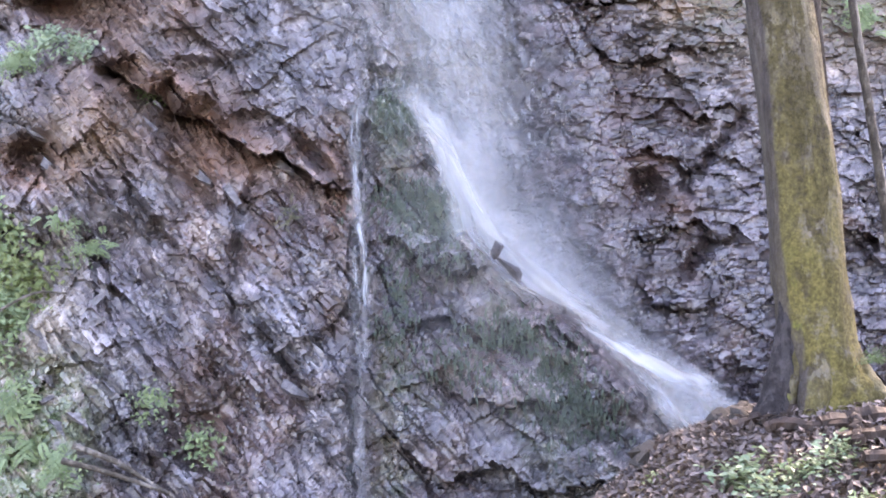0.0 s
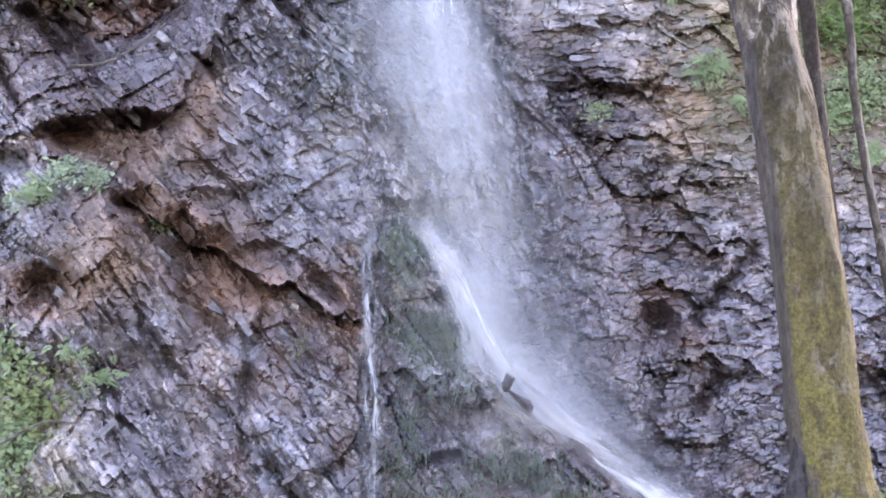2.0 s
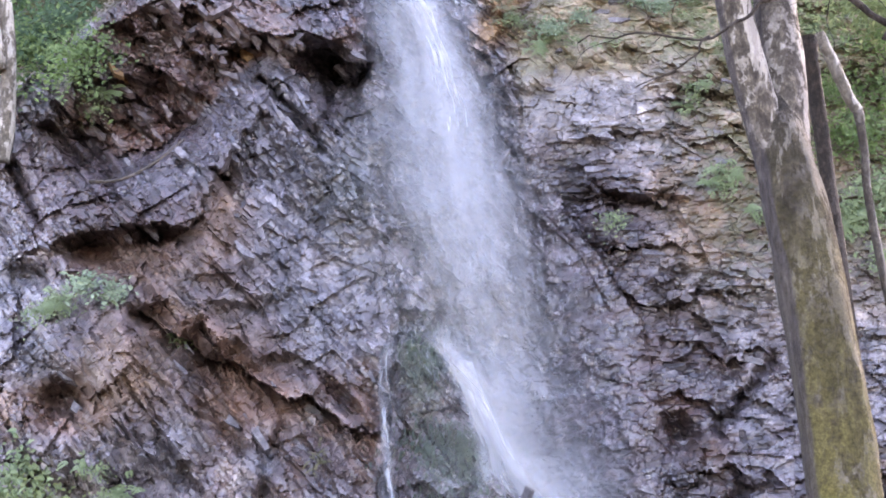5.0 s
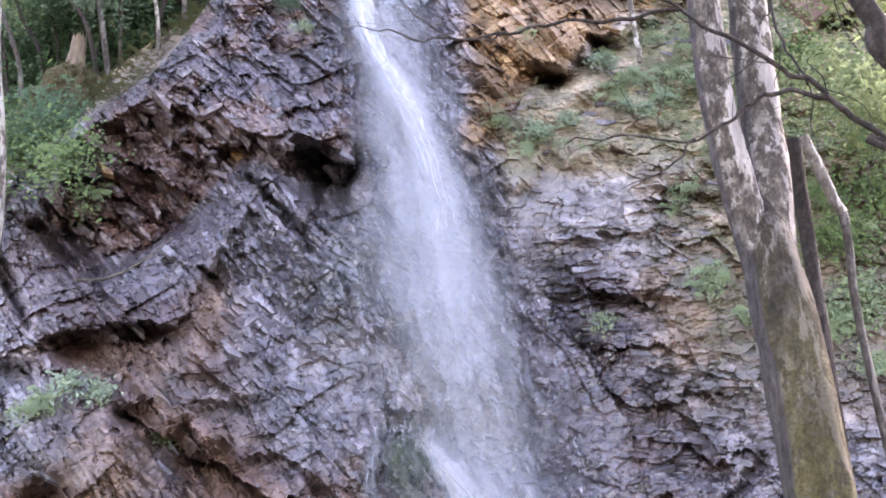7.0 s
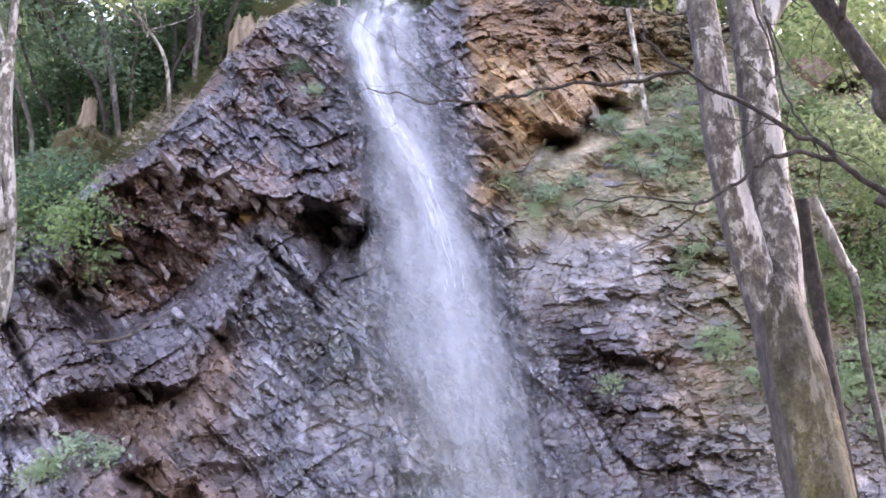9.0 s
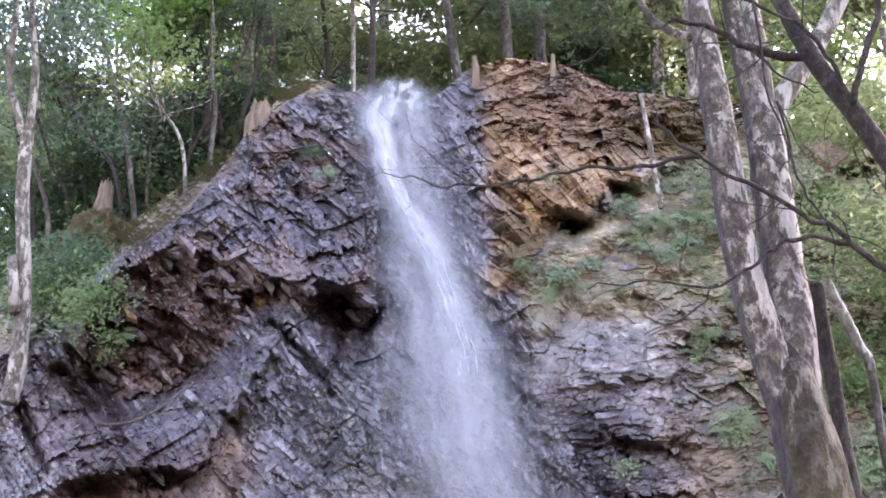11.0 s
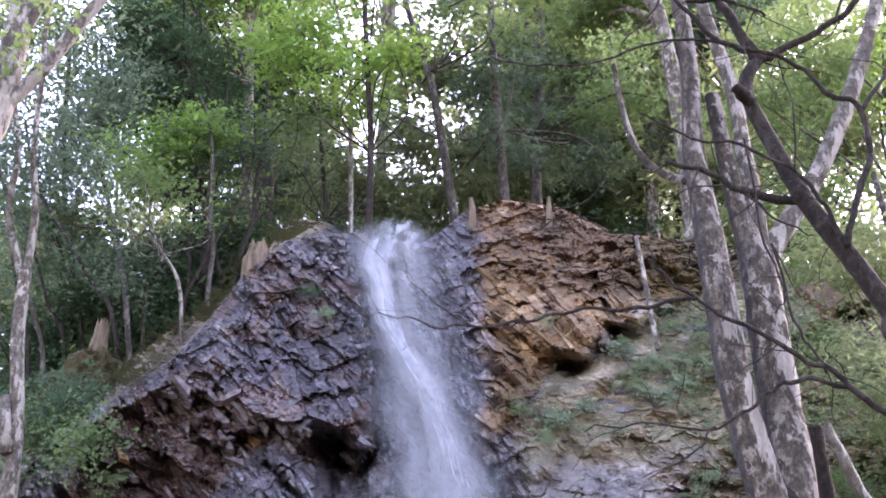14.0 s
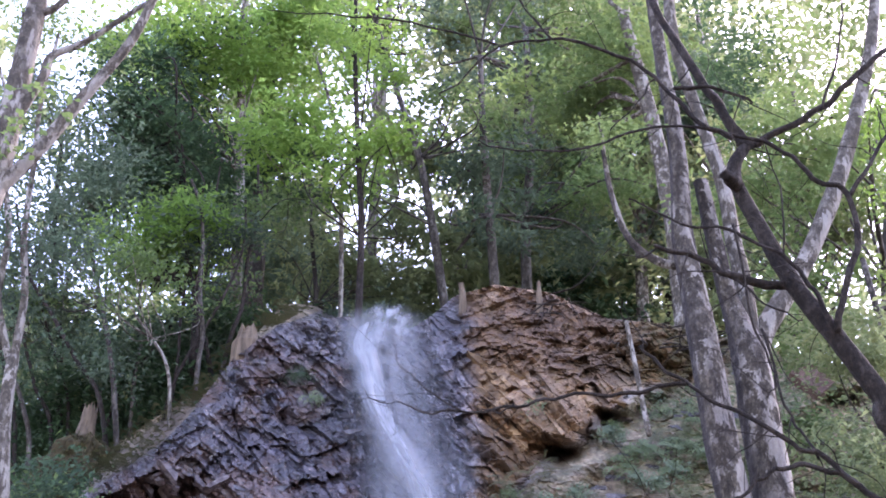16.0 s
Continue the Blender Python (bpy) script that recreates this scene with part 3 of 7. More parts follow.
def breaks(x, z):
    """The fractured surface: slanting beds on the left, flat courses on the right."""
    wx, wz = x + 0.1 * vnoise(x * 1.3, z * 1.3, 51), z + 0.1 * vnoise(x * 1.3, z * 1.3, 52)
    big = 0.36 * facets(wx, wz, -0.9, 1.5, 0.6, 55, 1.0) + 0.22 * facets(wx + 3, wz, 0.6, 0.7, 0.45, 57, 1.0)
    turn = sstep(-0.1, 0.4, fbm(x * 0.9 + 4, z * 0.9, 59))
    left = 0.16 * facets(wx, wz, -0.88, 0.8, 0.2, 60, 1.2) + 0.1 * facets(wx, wz, -0.95, 0.34, 0.1, 70, 1.3) * (1 - 0.5 * turn) + 0.1 * turn * facets(wx, wz, 0.35, 0.24, 0.15, 74, 1.3) + 0.062 * facets(x, z, -0.75, 0.14, 0.06, 80, 1.3, step=0.8)
    right = 0.17 * facets(wx, wz, -0.12, 0.5, 0.24, 90, 1.2) + 0.1 * facets(wx, wz, 0.1, 0.22, 0.11, 100, 1.3) + 0.06 * facets(x, z, 0.2, 0.12, 0.06, 110, 1.3, step=0.8)
    ochre = 0.5 * facets(wx, wz, -0.92, 0.95, 0.2, 120, 1.3) + 0.2 * facets(wx, wz, -1.05, 0.4, 0.1, 130, 1.3) + 0.04 * facets(x, z, 0.6, 0.12, 0.05, 110, 1.2)
    rubble = 0.2 * facets(wx, wz, 0.4, 0.3, 0.2, 124, 1.3, step=0.9) + 0.13 * facets(wx, wz, -0.3, 0.14, 0.1, 126, 1.3, step=0.9) + 0.06 * facets(x, z, 0.9, 0.07, 0.05, 128, 1.2, step=0.9)
    loose = sstep(9.0, 9.8, z + 0.5 * vnoise(x * 1.5, z * 1.5, 56))
    ochre = ochre * (1 - 0.8 * loose) + rubble * loose
    w = sstep(0.2, 1.1, x + 0.3 * vnoise(x, z, 53))
    o = sstep(-0.4, 0.3, x + 0.3 * vnoise(x * 2, z * 2, 54)) * sstep(0, 0.4, z - curve_at(x, CAVE))
    spur = sstep(0.0, 0.25, np.minimum(x + 0.7, curve_at(x, SPUR) - z))
    calm = (1 - 0.3 * spur) * (0.6 + 0.55 * sstep(-0.5, 0.5, fbm(x * 0.8, z * 0.8, 58)))
    # the wall beside the water and the pale faces above it are smoother
    calm = calm * (1 - 0.5 * sstep(0.0, 0.5, x) * sstep(0.1, -0.15, x - curve_at(z, WALL_EDGE)) * sstep(5.8, 5.2, z)) * (1 - 0.5 * sstep(0.4, 0.7, x) * sstep(2.1, 1.8, x) * sstep(5.2, 5.6, z) * sstep(7.2, 6.8, z))
    calm = calm * (1 - 0.35 * sstep(-2.5, -2.1, x) * sstep(-0.7, -1.0, x) * sstep(4.0, 4.5, z) * sstep(6.7, 6.4, z))
    gap = curve_at(x, CAVE) - z
    calm = calm * (1 - 0.6 * sstep(0.5, 0.8, x) * sstep(-0.05, 0.15, gap) * sstep(1.8, 1.2, gap))
    above = sstep(-4.4, -4.0, x) * sstep(-0.9, -1.3, x) * sstep(0.0, 0.2, z - curve_at(x, BROW))
    big, calm = big * (1 - 0.4 * above) * (1 - 0.4 * w), calm * (1 + 0.25 * above)
    lumps = spur * (0.12 * fbm(x * 2.6, z * 2.6, 61) + 0.03 * fbm(x * 7, z * 5, 62) + 0.02 * fbm(x * 17, z * 12, 63))
    return lumps + (big + (left * (1 - w) + right * w) * (1 - o) + ochre * o) * calm


def cliff_point(x, z, out=None, hill=1.0):
    """A point of the rock face (or `out` metres in front of the base plane); hill=0 keeps to the plane above the edge too."""
    x, z = np.asarray(x, float), np.asarray(z, float)
    if out is None:
        out = shape(x, z) + breaks(x, z)
    top = curve_at(x, TOP)
    back = np.maximum(z - top, 0)
    y = LEAN_A + LEAN_B * z + hill * back * (0.9 + 0.6 * sstep(-3.2, -1.8, x))
    fan = np.stack([-x, -y, EYE - z], -1)
    fan /= np.linalg.norm(fan, axis=-1, keepdims=True)
    return np.stack([x, y, z], -1) + fan * np.asarray(out)[..., None]


def build_cliff():
    xs, zs = np.arange(-6.6, 6.6, 0.018), np.arange(-1.2, 12.6, 0.018)
    X, Z = np.meshgrid(xs, zs)
    top = curve_at(X, TOP)
    soft = sstep(-0.1, 0.35, Z - top)
    on_hill = np.where(X < -2.4, soft, 0)
    r = shape(X, Z) + breaks(X, Z) * (1 - 0.8 * on_hill) + 0.1 * fbm(X * 2, Z * 2, 77) * on_hill
    pts = cliff_point(X, Z, r)
    n1, n2 = fbm(X * 1.3, Z * 1.3, 21), fbm(X * 3, Z * 3, 22)
    ochre = sstep(-0.2, 0.25, X + 0.3 * n1 + 0.2 * n2) * sstep(-0.2, 0.15, Z - curve_at(X, CAVE) + 0.2 * n2) * sstep(4, 3, X) * (0.75 + 0.25 * n1)
    near_fall = np.exp(-((X - curve_at(Z, [(2, 0.9), (4, 0.3), (6, -0.2), (8.1, -0.65), (10.4, -1.1)])) / 1.3) ** 2)
    slope_soil = sstep(0.3, 0.7, X) * sstep(6.5, 7.1, Z + 0.4 * n2 + 0.4 * n1) * sstep(0.0, -0.2, Z - curve_at(X, CAVE))
    right_up = sstep(1.6, 3.0, X) * sstep(3.2, 5.5, Z)
    dry = np.clip(0.95 * ochre + 0.45 * right_up + 0.4 * slope_soil + 0.25 * sstep(0.25, 0.6, n1) * sstep(1.2, 2.0, X) + 0.3 * sstep(-2.8, -3.8, X) * sstep(2.0, 0.5, Z), 0, 1)
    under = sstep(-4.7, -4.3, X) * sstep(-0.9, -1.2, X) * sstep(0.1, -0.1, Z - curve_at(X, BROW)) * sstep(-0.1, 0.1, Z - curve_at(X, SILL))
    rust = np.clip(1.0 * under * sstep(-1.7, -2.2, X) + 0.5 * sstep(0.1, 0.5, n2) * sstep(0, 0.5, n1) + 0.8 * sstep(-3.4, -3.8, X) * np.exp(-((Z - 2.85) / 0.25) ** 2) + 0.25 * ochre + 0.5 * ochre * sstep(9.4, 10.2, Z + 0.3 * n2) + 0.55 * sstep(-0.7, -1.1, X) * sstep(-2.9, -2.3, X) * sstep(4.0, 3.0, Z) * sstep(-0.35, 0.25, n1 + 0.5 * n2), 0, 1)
    dry = dry * (1 - 0.25 * ochre * sstep(9.4, 10.2, Z + 0.3 * n2))
    soil = np.clip(on_hill + 0.75 * slope_soil + sstep(2.4, 3.2, X) * sstep(5.5, 7.5, Z) * 0.8 + sstep(-0.2, 0.2, Z - top) * sstep(1.0, 1.8, X), 0, 1)
    spur = sstep(0.0, 0.15, np.minimum(X + 0.74, curve_at(X, SPUR) - Z + 0.2))
    moss = np.clip(0.3 * spur * sstep(0.0, 0.5, fbm(X * 2, Z * 2, 24)) + 0.5 * spur * np.exp(-((X + 0.1) / 0.35) ** 2 - ((Z - 2.35) / 0.22) ** 2) + 0.5 * right_up + 0.7 * slope_soil + 0.9 * sstep(-2.8, -3.6, X) * sstep(1.4, 0.6, Z) + 0.06 * on_hill - 0.3 * slope_soil + 0.6 * np.exp(-((X + 0.45) / 0.25) ** 2) * np.exp(-((Z - 3.3) / 0.5) ** 2), 0, 1)
    for cx, cz, rx, rz, amp in ((-3.85, 4.5, 0.4, 0.2, 0.9), (-3.2, 4.2, 0.4, 0.6, 0.5), (-2.9, 3.75, 0.3, 0.22, 0.9), (-2.4, 3.32, 0.35, 0.16, 0.8), (-1.9, 3.0, 0.35, 0.14, 0.7), (-4.0, 2.88, 0.4, 0.22, 1.0), (-1.0, 2.6, 0.16, 0.7, 0.5), (2.2, 2.5, 0.22, 0.14, 1.0), (1.75, 2.75, 0.3, 0.4, 0.6), (2.1, 2.95, 0.3, 0.2, 0.6), (2.3, 2.05, 0.1, 0.3, 0.7), (2.7, 1.3, 0.14, 0.25, 0.6), (1.5, 2.1, 0.3, 0.3, 0.35), (1.9, 3.6, 0.4, 0.3, 0.5), (2.5, 3.3, 0.3, 0.15, 0.5)):
        rust = np.clip(rust + amp * np.exp(-((X - cx) / rx) ** 2 - ((Z - cz) / rz) ** 2), 0, 1)
    for cx, cz, rx, rz, amp in ((-2.65, 5.0, 0.25, 0.4, 0.55), (-3.35, 3.2, 0.35, 0.4, 0.45), (2.3, 5.0, 0.5, 0.25, 0.2), (2.4, 4.6, 0.5, 0.2, 0.3), (1.9, 3.9, 0.6, 0.2, 0.2), (1.5, 4.3, 0.4, 0.2, 0.15)):
        dry = np.clip(dry + amp * np.exp(-((X - cx) / rx) ** 2 - ((Z - cz) / rz) ** 2), 0, 1)
    block = sstep(-4.5, -4.1, X) * sstep(-1.1, -1.4, X) * sstep(-0.05, 0.1, Z - curve_at(X, BROW)) * sstep(2.8, 2.0, Z - curve_at(X, BROW))
    rust = np.clip(rust + 0.85 * block * sstep(-0.05, 0.25, n2 + 0.5 * n1 + 0.25 * sstep(0.9, 0.2, Z - curve_at(X, BROW))), 0, 1)
    rust = np.clip(rust + 0.35 * ochre * sstep(0.9, 1.7, X + 0.3 * n2) * sstep(8.8, 9.6, Z + 0.2 * n1), 0, 1)
    rust = rust * (1 - 0.7 * spur) + 0.35 * spur * sstep(-0.1, 0.3, fbm(X * 1.4 + 9, Z * 1.4, 26)) + 0.8 * spur * np.exp(-((X - 0.3) / 0.4) ** 2 - ((Z - 1.0) / 0.35) ** 2) + 0.5 * spur * np.exp(-((X + 0.35) / 0.2) ** 2 - ((Z - 2.9) / 0.2) ** 2)
    wet = np.clip(1.0 - 1.0 * ochre - 0.7 * soil - 0.45 * right_up + 0.3 * near_fall, 0, 1)
    algae = np.clip(0.32 * spur * (0.3 + 0.7 * sstep(-0.4, 0.3, fbm(X * 1.7, Z * 1.7, 25))) + 0.55 * np.exp(-((X + 1.35) / 0.35) ** 2) * np.exp(-((Z - 5.6) / 0.9) ** 2) + 0.5 * np.exp(-((X + 1.5) / 0.4) ** 2) * np.exp(-((Z - 8.7) / 0.4) ** 2) + 0.4 * near_fall * sstep(0.0, 0.5, n1), 0, 0.9)
    pale = np.clip(0.33 * sstep(0.3, 0.8, X + 0.3 * n1) * sstep(5.5, 6.3, Z + 0.4 * n1) * (1 - ochre) + 0.15 * sstep(1.3, 1.9, X) * sstep(-0.1, 0.4, n1 + 0.4 * n2) * sstep(2.5, 4.5, Z) + 0.6 * sstep(-3.2, -3.7, X) * sstep(2.4, 1.6, Z) + 0.12 * sstep(-2.4, -3.4, X) * sstep(0.1, 0.5, n2), 0, 0.9)
    fall_x = curve_at(Z, [(2, 0.9), (4, 0.3), (6, -0.2), (8.1, -0.65), (10.4, -1.1)])
    # wet rock by the fall, plus shade painted under the overhang and in the cleft
    soak_shade = np.clip(0.75 * np.exp(-((curve_at(X, SPUR) - Z - 0.02) / 0.16) ** 2) * sstep(-0.4, 0.0, X) * sstep(3.2, 2.9, Z) + 0.6 * spur + 0.3 * spur * sstep(-0.15, 0.25, fbm(X * 2.2 + 5, Z * 2.2, 27)) + 0.75 * ochre * sstep(-0.2, 0.6, X + 0.3 * n2) * sstep(9.0, 9.7, Z + 0.3 * n1 - 0.35 * sstep(0.9, 0.2, X)) + 0.25 * np.exp(-((X - fall_x - 1.3 + 0.25 * n1) / 0.5) ** 2) * sstep(5.6, 4.6, Z) * sstep(1.6, 2.4, Z) + 0.3 * under + 0.3 * sstep(-0.6, -1.4, X) * sstep(-3.3, -2.6, X) * sstep(2.6, 1.6, Z) * sstep(-0.3, 0.3, n1 + 0.6 * n2) + 0.35 * sstep(1.5, 2.0, X) * sstep(4.4, 3.6, Z + 0.4 * n1) * sstep(0.0, 0.5, n1 + n2) + 0.8 * np.exp(-((X - fall_x - 0.8 + 0.15 * n1) / 0.55) ** 2) * sstep(6.6, 5.4, Z) * sstep(1.0, 2.2, Z) + 0.4 * np.exp(-((X + 1.5) / 0.2) ** 2) * sstep(5.2, 5.8, Z) * sstep(7.6, 7.0, Z) + 0.4 * sstep(0.1, 0.5, n1) * sstep(0.5, -0.5, X) * (1 - sstep(-2.6, -2.2, X) * sstep(4.0, 4.4, Z) * sstep(6.8, 6.4, Z)) + block * (0.35 + 0.5 * sstep(-0.3, 0.2, -n1 - 0.6 * n2)), 0, 0.9)
    rust = np.clip(rust + 0.9 * np.exp(-((X - 4.45) / 0.35) ** 2 - ((Z - 9.1) / 0.3) ** 2), 0, 1)
    soil = soil * (1 - np.exp(-((X - 4.45) / 0.4) ** 2 - ((Z - 9.1) / 0.35) ** 2))
    soak_shade = np.clip(soak_shade + 0.4 * sstep(0.9, 1.4, X) * sstep(5.9, 5.2, Z + 0.3 * n1), 0, 0.9)
    soak_shade = np.clip(soak_shade + 0.35 * sstep(0.1, 0.5, X) * sstep(0.2, -0.1, X - curve_at(Z, WALL_EDGE)) * sstep(5.4, 4.6, Z) * sstep(2.4, 3.2, Z), 0, 0.9)
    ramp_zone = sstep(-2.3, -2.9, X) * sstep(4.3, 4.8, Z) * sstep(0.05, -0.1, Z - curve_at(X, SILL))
    soak_shade = np.clip(soak_shade + 0.45 * ramp_zone, 0, 0.9)
    rust = np.clip(rust + 0.4 * ramp_zone * sstep(-3.6, -4.1, X + 0.3 * n2), 0, 1)
    soak_shade = np.clip(soak_shade + 0.7 * np.exp(-((X + 0.3 + 0.1 * (9.0 - Z) * -0.3) / 0.28) ** 2) * sstep(7.2, 7.8, Z), 0, 0.9)
    # the red hollows in the wall beside the water are darkest, with shade painted in
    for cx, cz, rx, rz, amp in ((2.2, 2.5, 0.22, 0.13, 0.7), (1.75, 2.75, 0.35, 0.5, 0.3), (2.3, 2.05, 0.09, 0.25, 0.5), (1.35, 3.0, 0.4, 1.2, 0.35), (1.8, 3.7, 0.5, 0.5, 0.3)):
        soak_shade = np.clip(soak_shade + amp * np.exp(-((X - cx) / rx) ** 2 - ((Z - cz) / rz) ** 2), 0, 0.9)
    # the ramp shaded by the overhang, slabs beside the water and foot of the pale faces are darkened in colour
    ramp_dark = sstep(-4.6, -4.2, X) * sstep(-0.2, -0.5, X) * sstep(4.2, 4.9, Z + 0.3 * n2) * sstep(7.4, 6.8, Z)
    foot_dark = sstep(0.4, 0.7, X) * sstep(3.0, 2.4, X) * sstep(4.4, 5.0, Z) * sstep(6.7, 6.1, Z + 0.4 * n1) * (0.55 + 0.45 * sstep(-0.2, 0.3, n1 - n2))
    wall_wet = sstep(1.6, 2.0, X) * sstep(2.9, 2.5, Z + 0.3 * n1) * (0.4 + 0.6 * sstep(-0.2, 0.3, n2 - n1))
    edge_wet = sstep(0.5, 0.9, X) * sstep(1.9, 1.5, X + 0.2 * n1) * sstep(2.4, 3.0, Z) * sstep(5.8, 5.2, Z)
    soak_shade = np.clip(soak_shade + 0.26 * ramp_dark + 0.36 * foot_dark + 0.35 * wall_wet + 0.25 * edge_wet, 0, 0.9)
    rust = np.clip(rust + 0.25 * edge_wet * sstep(-0.2, 0.3, n1 + n2) + 0.25 * wall_wet * sstep(0.0, 0.3, n1), 0, 1)
    near_spur = sstep(0.35, 0.1, Z - curve_at(X, SPUR)) * sstep(-0.8, -0.6, X)
    dry, pale = dry * (1 - near_spur), pale * (1 - near_spur)
    # brown zone: chevron block, ribs, boulder and the seam below them; the ramp and the wall beside the water stay blue-grey
    brown = sstep(0.25, -0.15, (X + 2.62) * 0.93 + (Z - 5.2) * 0.37 + 0.25 * n2) * sstep(-4.4, -3.9, X) * sstep(5.35, 5.0, Z - 0.3 * sstep(-3.2, -2.8, X)) * sstep(2.5, 3.0, Z + 0.3 * n1)
    rust, soak_shade = np.clip(rust + 0.32 * brown, 0, 1), np.clip(soak_shade + 0.3 * brown, 0, 0.9)
    dry = np.clip(dry + 0.1 * brown * sstep(-0.2, 0.4, n2), 0, 1)
    wet = np.clip(wet - 0.45 * brown, 0, 1)
    blue = sstep(-0.1, 0.4, (X + 2.62) * 0.93 + (Z - 5.2) * 0.37) * sstep(-0.6, -1.0, X) * sstep(3.3, 3.8, Z) * sstep(0.1, -0.1, Z - curve_at(X, SILL))
    rust = rust * (1 - 0.75 * blue)
    tone = 0.6 * facets(X, Z, -0.88, 0.5, 0.16, 60, tone=True) + 0.4 * facets(X, Z, -0.8, 0.2, 0.08, 70, tone=True)
    flat = 0.6 * facets(X, Z, -0.05, 0.3, 0.14, 90, tone=True) + 0.4 * facets(X, Z, 0.1, 0.14, 0.07, 100, tone=True)
    level = sstep(0.3, 1.1, X + 0.3 * n1) * (1 - ochre)
    tone = tone * (1 - level) + flat * level
    me = mesh_from("rock_face", pts.reshape(-1, 3), grid_faces(len(xs), len(zs)), ROCK, {"dry": dry, "rust": rust, "soil": soil, "moss": moss, "wet": wet, "algae": algae, "pale": pale, "soak_shade": soak_shade, "tone": tone, "level": level})
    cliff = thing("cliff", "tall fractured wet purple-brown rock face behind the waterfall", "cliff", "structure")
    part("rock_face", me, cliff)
    return cliff


cliff = build_cliff()


# ---- ground ----
def bank_height(x, y):
    crest = curve_at(x, [(0.4, -0.3), (0.85, 0.28), (1.3, 0.72), (1.8, 0.88), (2.4, 0.96), (3.0, 1.05), (6, 1.6), (14, 4)])
    up = sstep(3.0, 8.0, y) * sstep(9.6, 8.2, y)
    low = -0.1 * y * sstep(2, 8, y)
    return low + np.maximum(crest - low, 0) * up + 0.05 * fbm(x * 1.5, y * 1.5, 15)


def build_ground():
    # valley floor, out to the horizon behind and beside the camera
    t = np.linspace(-1, 1, 161)
    g = np.sign(t) * (np.abs(t) * 12 + np.abs(t) ** 7 * 600)
    X, Y = np.meshgrid(g, g + 4)
    Z = np.where(Y < 11.5, bank_height(X, np.minimum(Y, 11)), -1.1 - 0.02 * (Y - 11))
    me = mesh_from("ground", np.stack([X, Y, Z], -1).reshape(-1, 3), grid_faces(161, 161), EARTH, smooth=True)
    tagged(new("ground", me), "dark damp earth of the gully floor", "ground", kind="structure")
    # the wood's floor on top
    xs, ys = np.linspace(-45, 45, 120), np.linspace(0, 1, 60) ** 1.5
    X, S = np.meshgrid(xs, ys)
    zt = curve_at(np.clip(X, -9, 9), TOP)
    y0 = LEAN_A + LEAN_B * zt + 0.5 + 2.4 * sstep(-1.8, -3.2, X)
    Y = y0 + S * 80
    Z = zt - 0.15 + 1.9 * sstep(-1.8, -3.2, X) + S * 8 + 0.25 * fbm(X * 0.4, Y * 0.4, 18)
    me = mesh_from("hilltop_ground", np.stack([X, Y, Z], -1).reshape(-1, 3), grid_faces(120, 60), EARTH, smooth=True)
    tagged(new("hilltop_ground", me), "leaf-strewn forest floor above the cliff", "ground", kind="structure")


build_ground()


# ---- the waterfall ----
def sheet(name, mid, wide, out, material, parent, nu=24, nv=160, depth_wave=0.08, seed=0, dens=1.0, label="", crown=0.0, edge=(0.8, 0.8), tail=0.08, jag=0.0):
    """A sheet of water down a line of (z, x) with a half-width at each height, `out` metres in front of the rock plane."""
    zs = np.linspace(mid[0][0], mid[-1][0], nv)
    order = mid[::-1] if mid[0][0] > mid[-1][0] else mid
    xm = curve_at(zs, order)
    hw = curve_at(zs, wide[::-1] if wide[0][0] > wide[-1][0] else wide)
    o = curve_at(zs, out[::-1] if out[0][0] > out[-1][0] else out)
    u = np.linspace(-1, 1, nu)
    U, K = np.meshgrid(u, np.arange(nv))
    X = xm[K] + U * hw[K] * (1 + 0.25 * vnoise(zs[K] * 2.3, 0 * U, seed)) + 0.03 * vnoise(0 * U, zs[K] * 2.2, seed)
    X = X + jag * (vnoise(zs[K] * 6, 0 * U, seed + 3) + 0.6 * vnoise(zs[K] * 17, U * 1.5, seed + 4))
    Zz = zs[K] + crown * (1 - (U + 0.15) ** 2) * np.exp(-K / 7.0) * (0.7 + 0.5 * vnoise(U * 5, 0 * U, seed))
    O = o[K] + depth_wave * (1 - U ** 2) + 0.05 * vnoise(U * 4 + seed, zs[K] * 2, seed + 1)
    pts = cliff_point(X, Zz, O, 0.25)
    along = np.concatenate([[0], np.cumsum(np.linalg.norm(np.diff(pts[:, nu // 2], axis=0), axis=1))])
    uv = np.stack([U * hw[K], along[K]], -1).reshape(-1, 2)
    fade = (np.clip((1 + U) / edge[0], 0, 1) * np.clip((1 - U) / edge[1], 0, 1)) ** 1.2
    if jag:
        fade = fade * np.clip(0.75 + 0.9 * vnoise(U * 2.5, zs[K] * 5, seed + 6), 0.1, 1.3)
    ends = np.clip((nv - 1 - K) / (nv * tail), 0, 1) * np.clip((K + 1) / 4.0 * (0.5 + 0.5 * vnoise(U * 6, 0 * U, seed + 5)), 0, 1)
    me = mesh_from(name, pts.reshape(-1, 3), grid_faces(nu, nv), material, {"body": fade * ends * dens * (np.interp(Zz, [2.0, 4.0, 5.5, 7.0, 9.5], [0.42, 0.46, 0.68, 0.9, 1.0]) if crown else 1.0)}, uv, True)
    return part(name, me, parent, label)


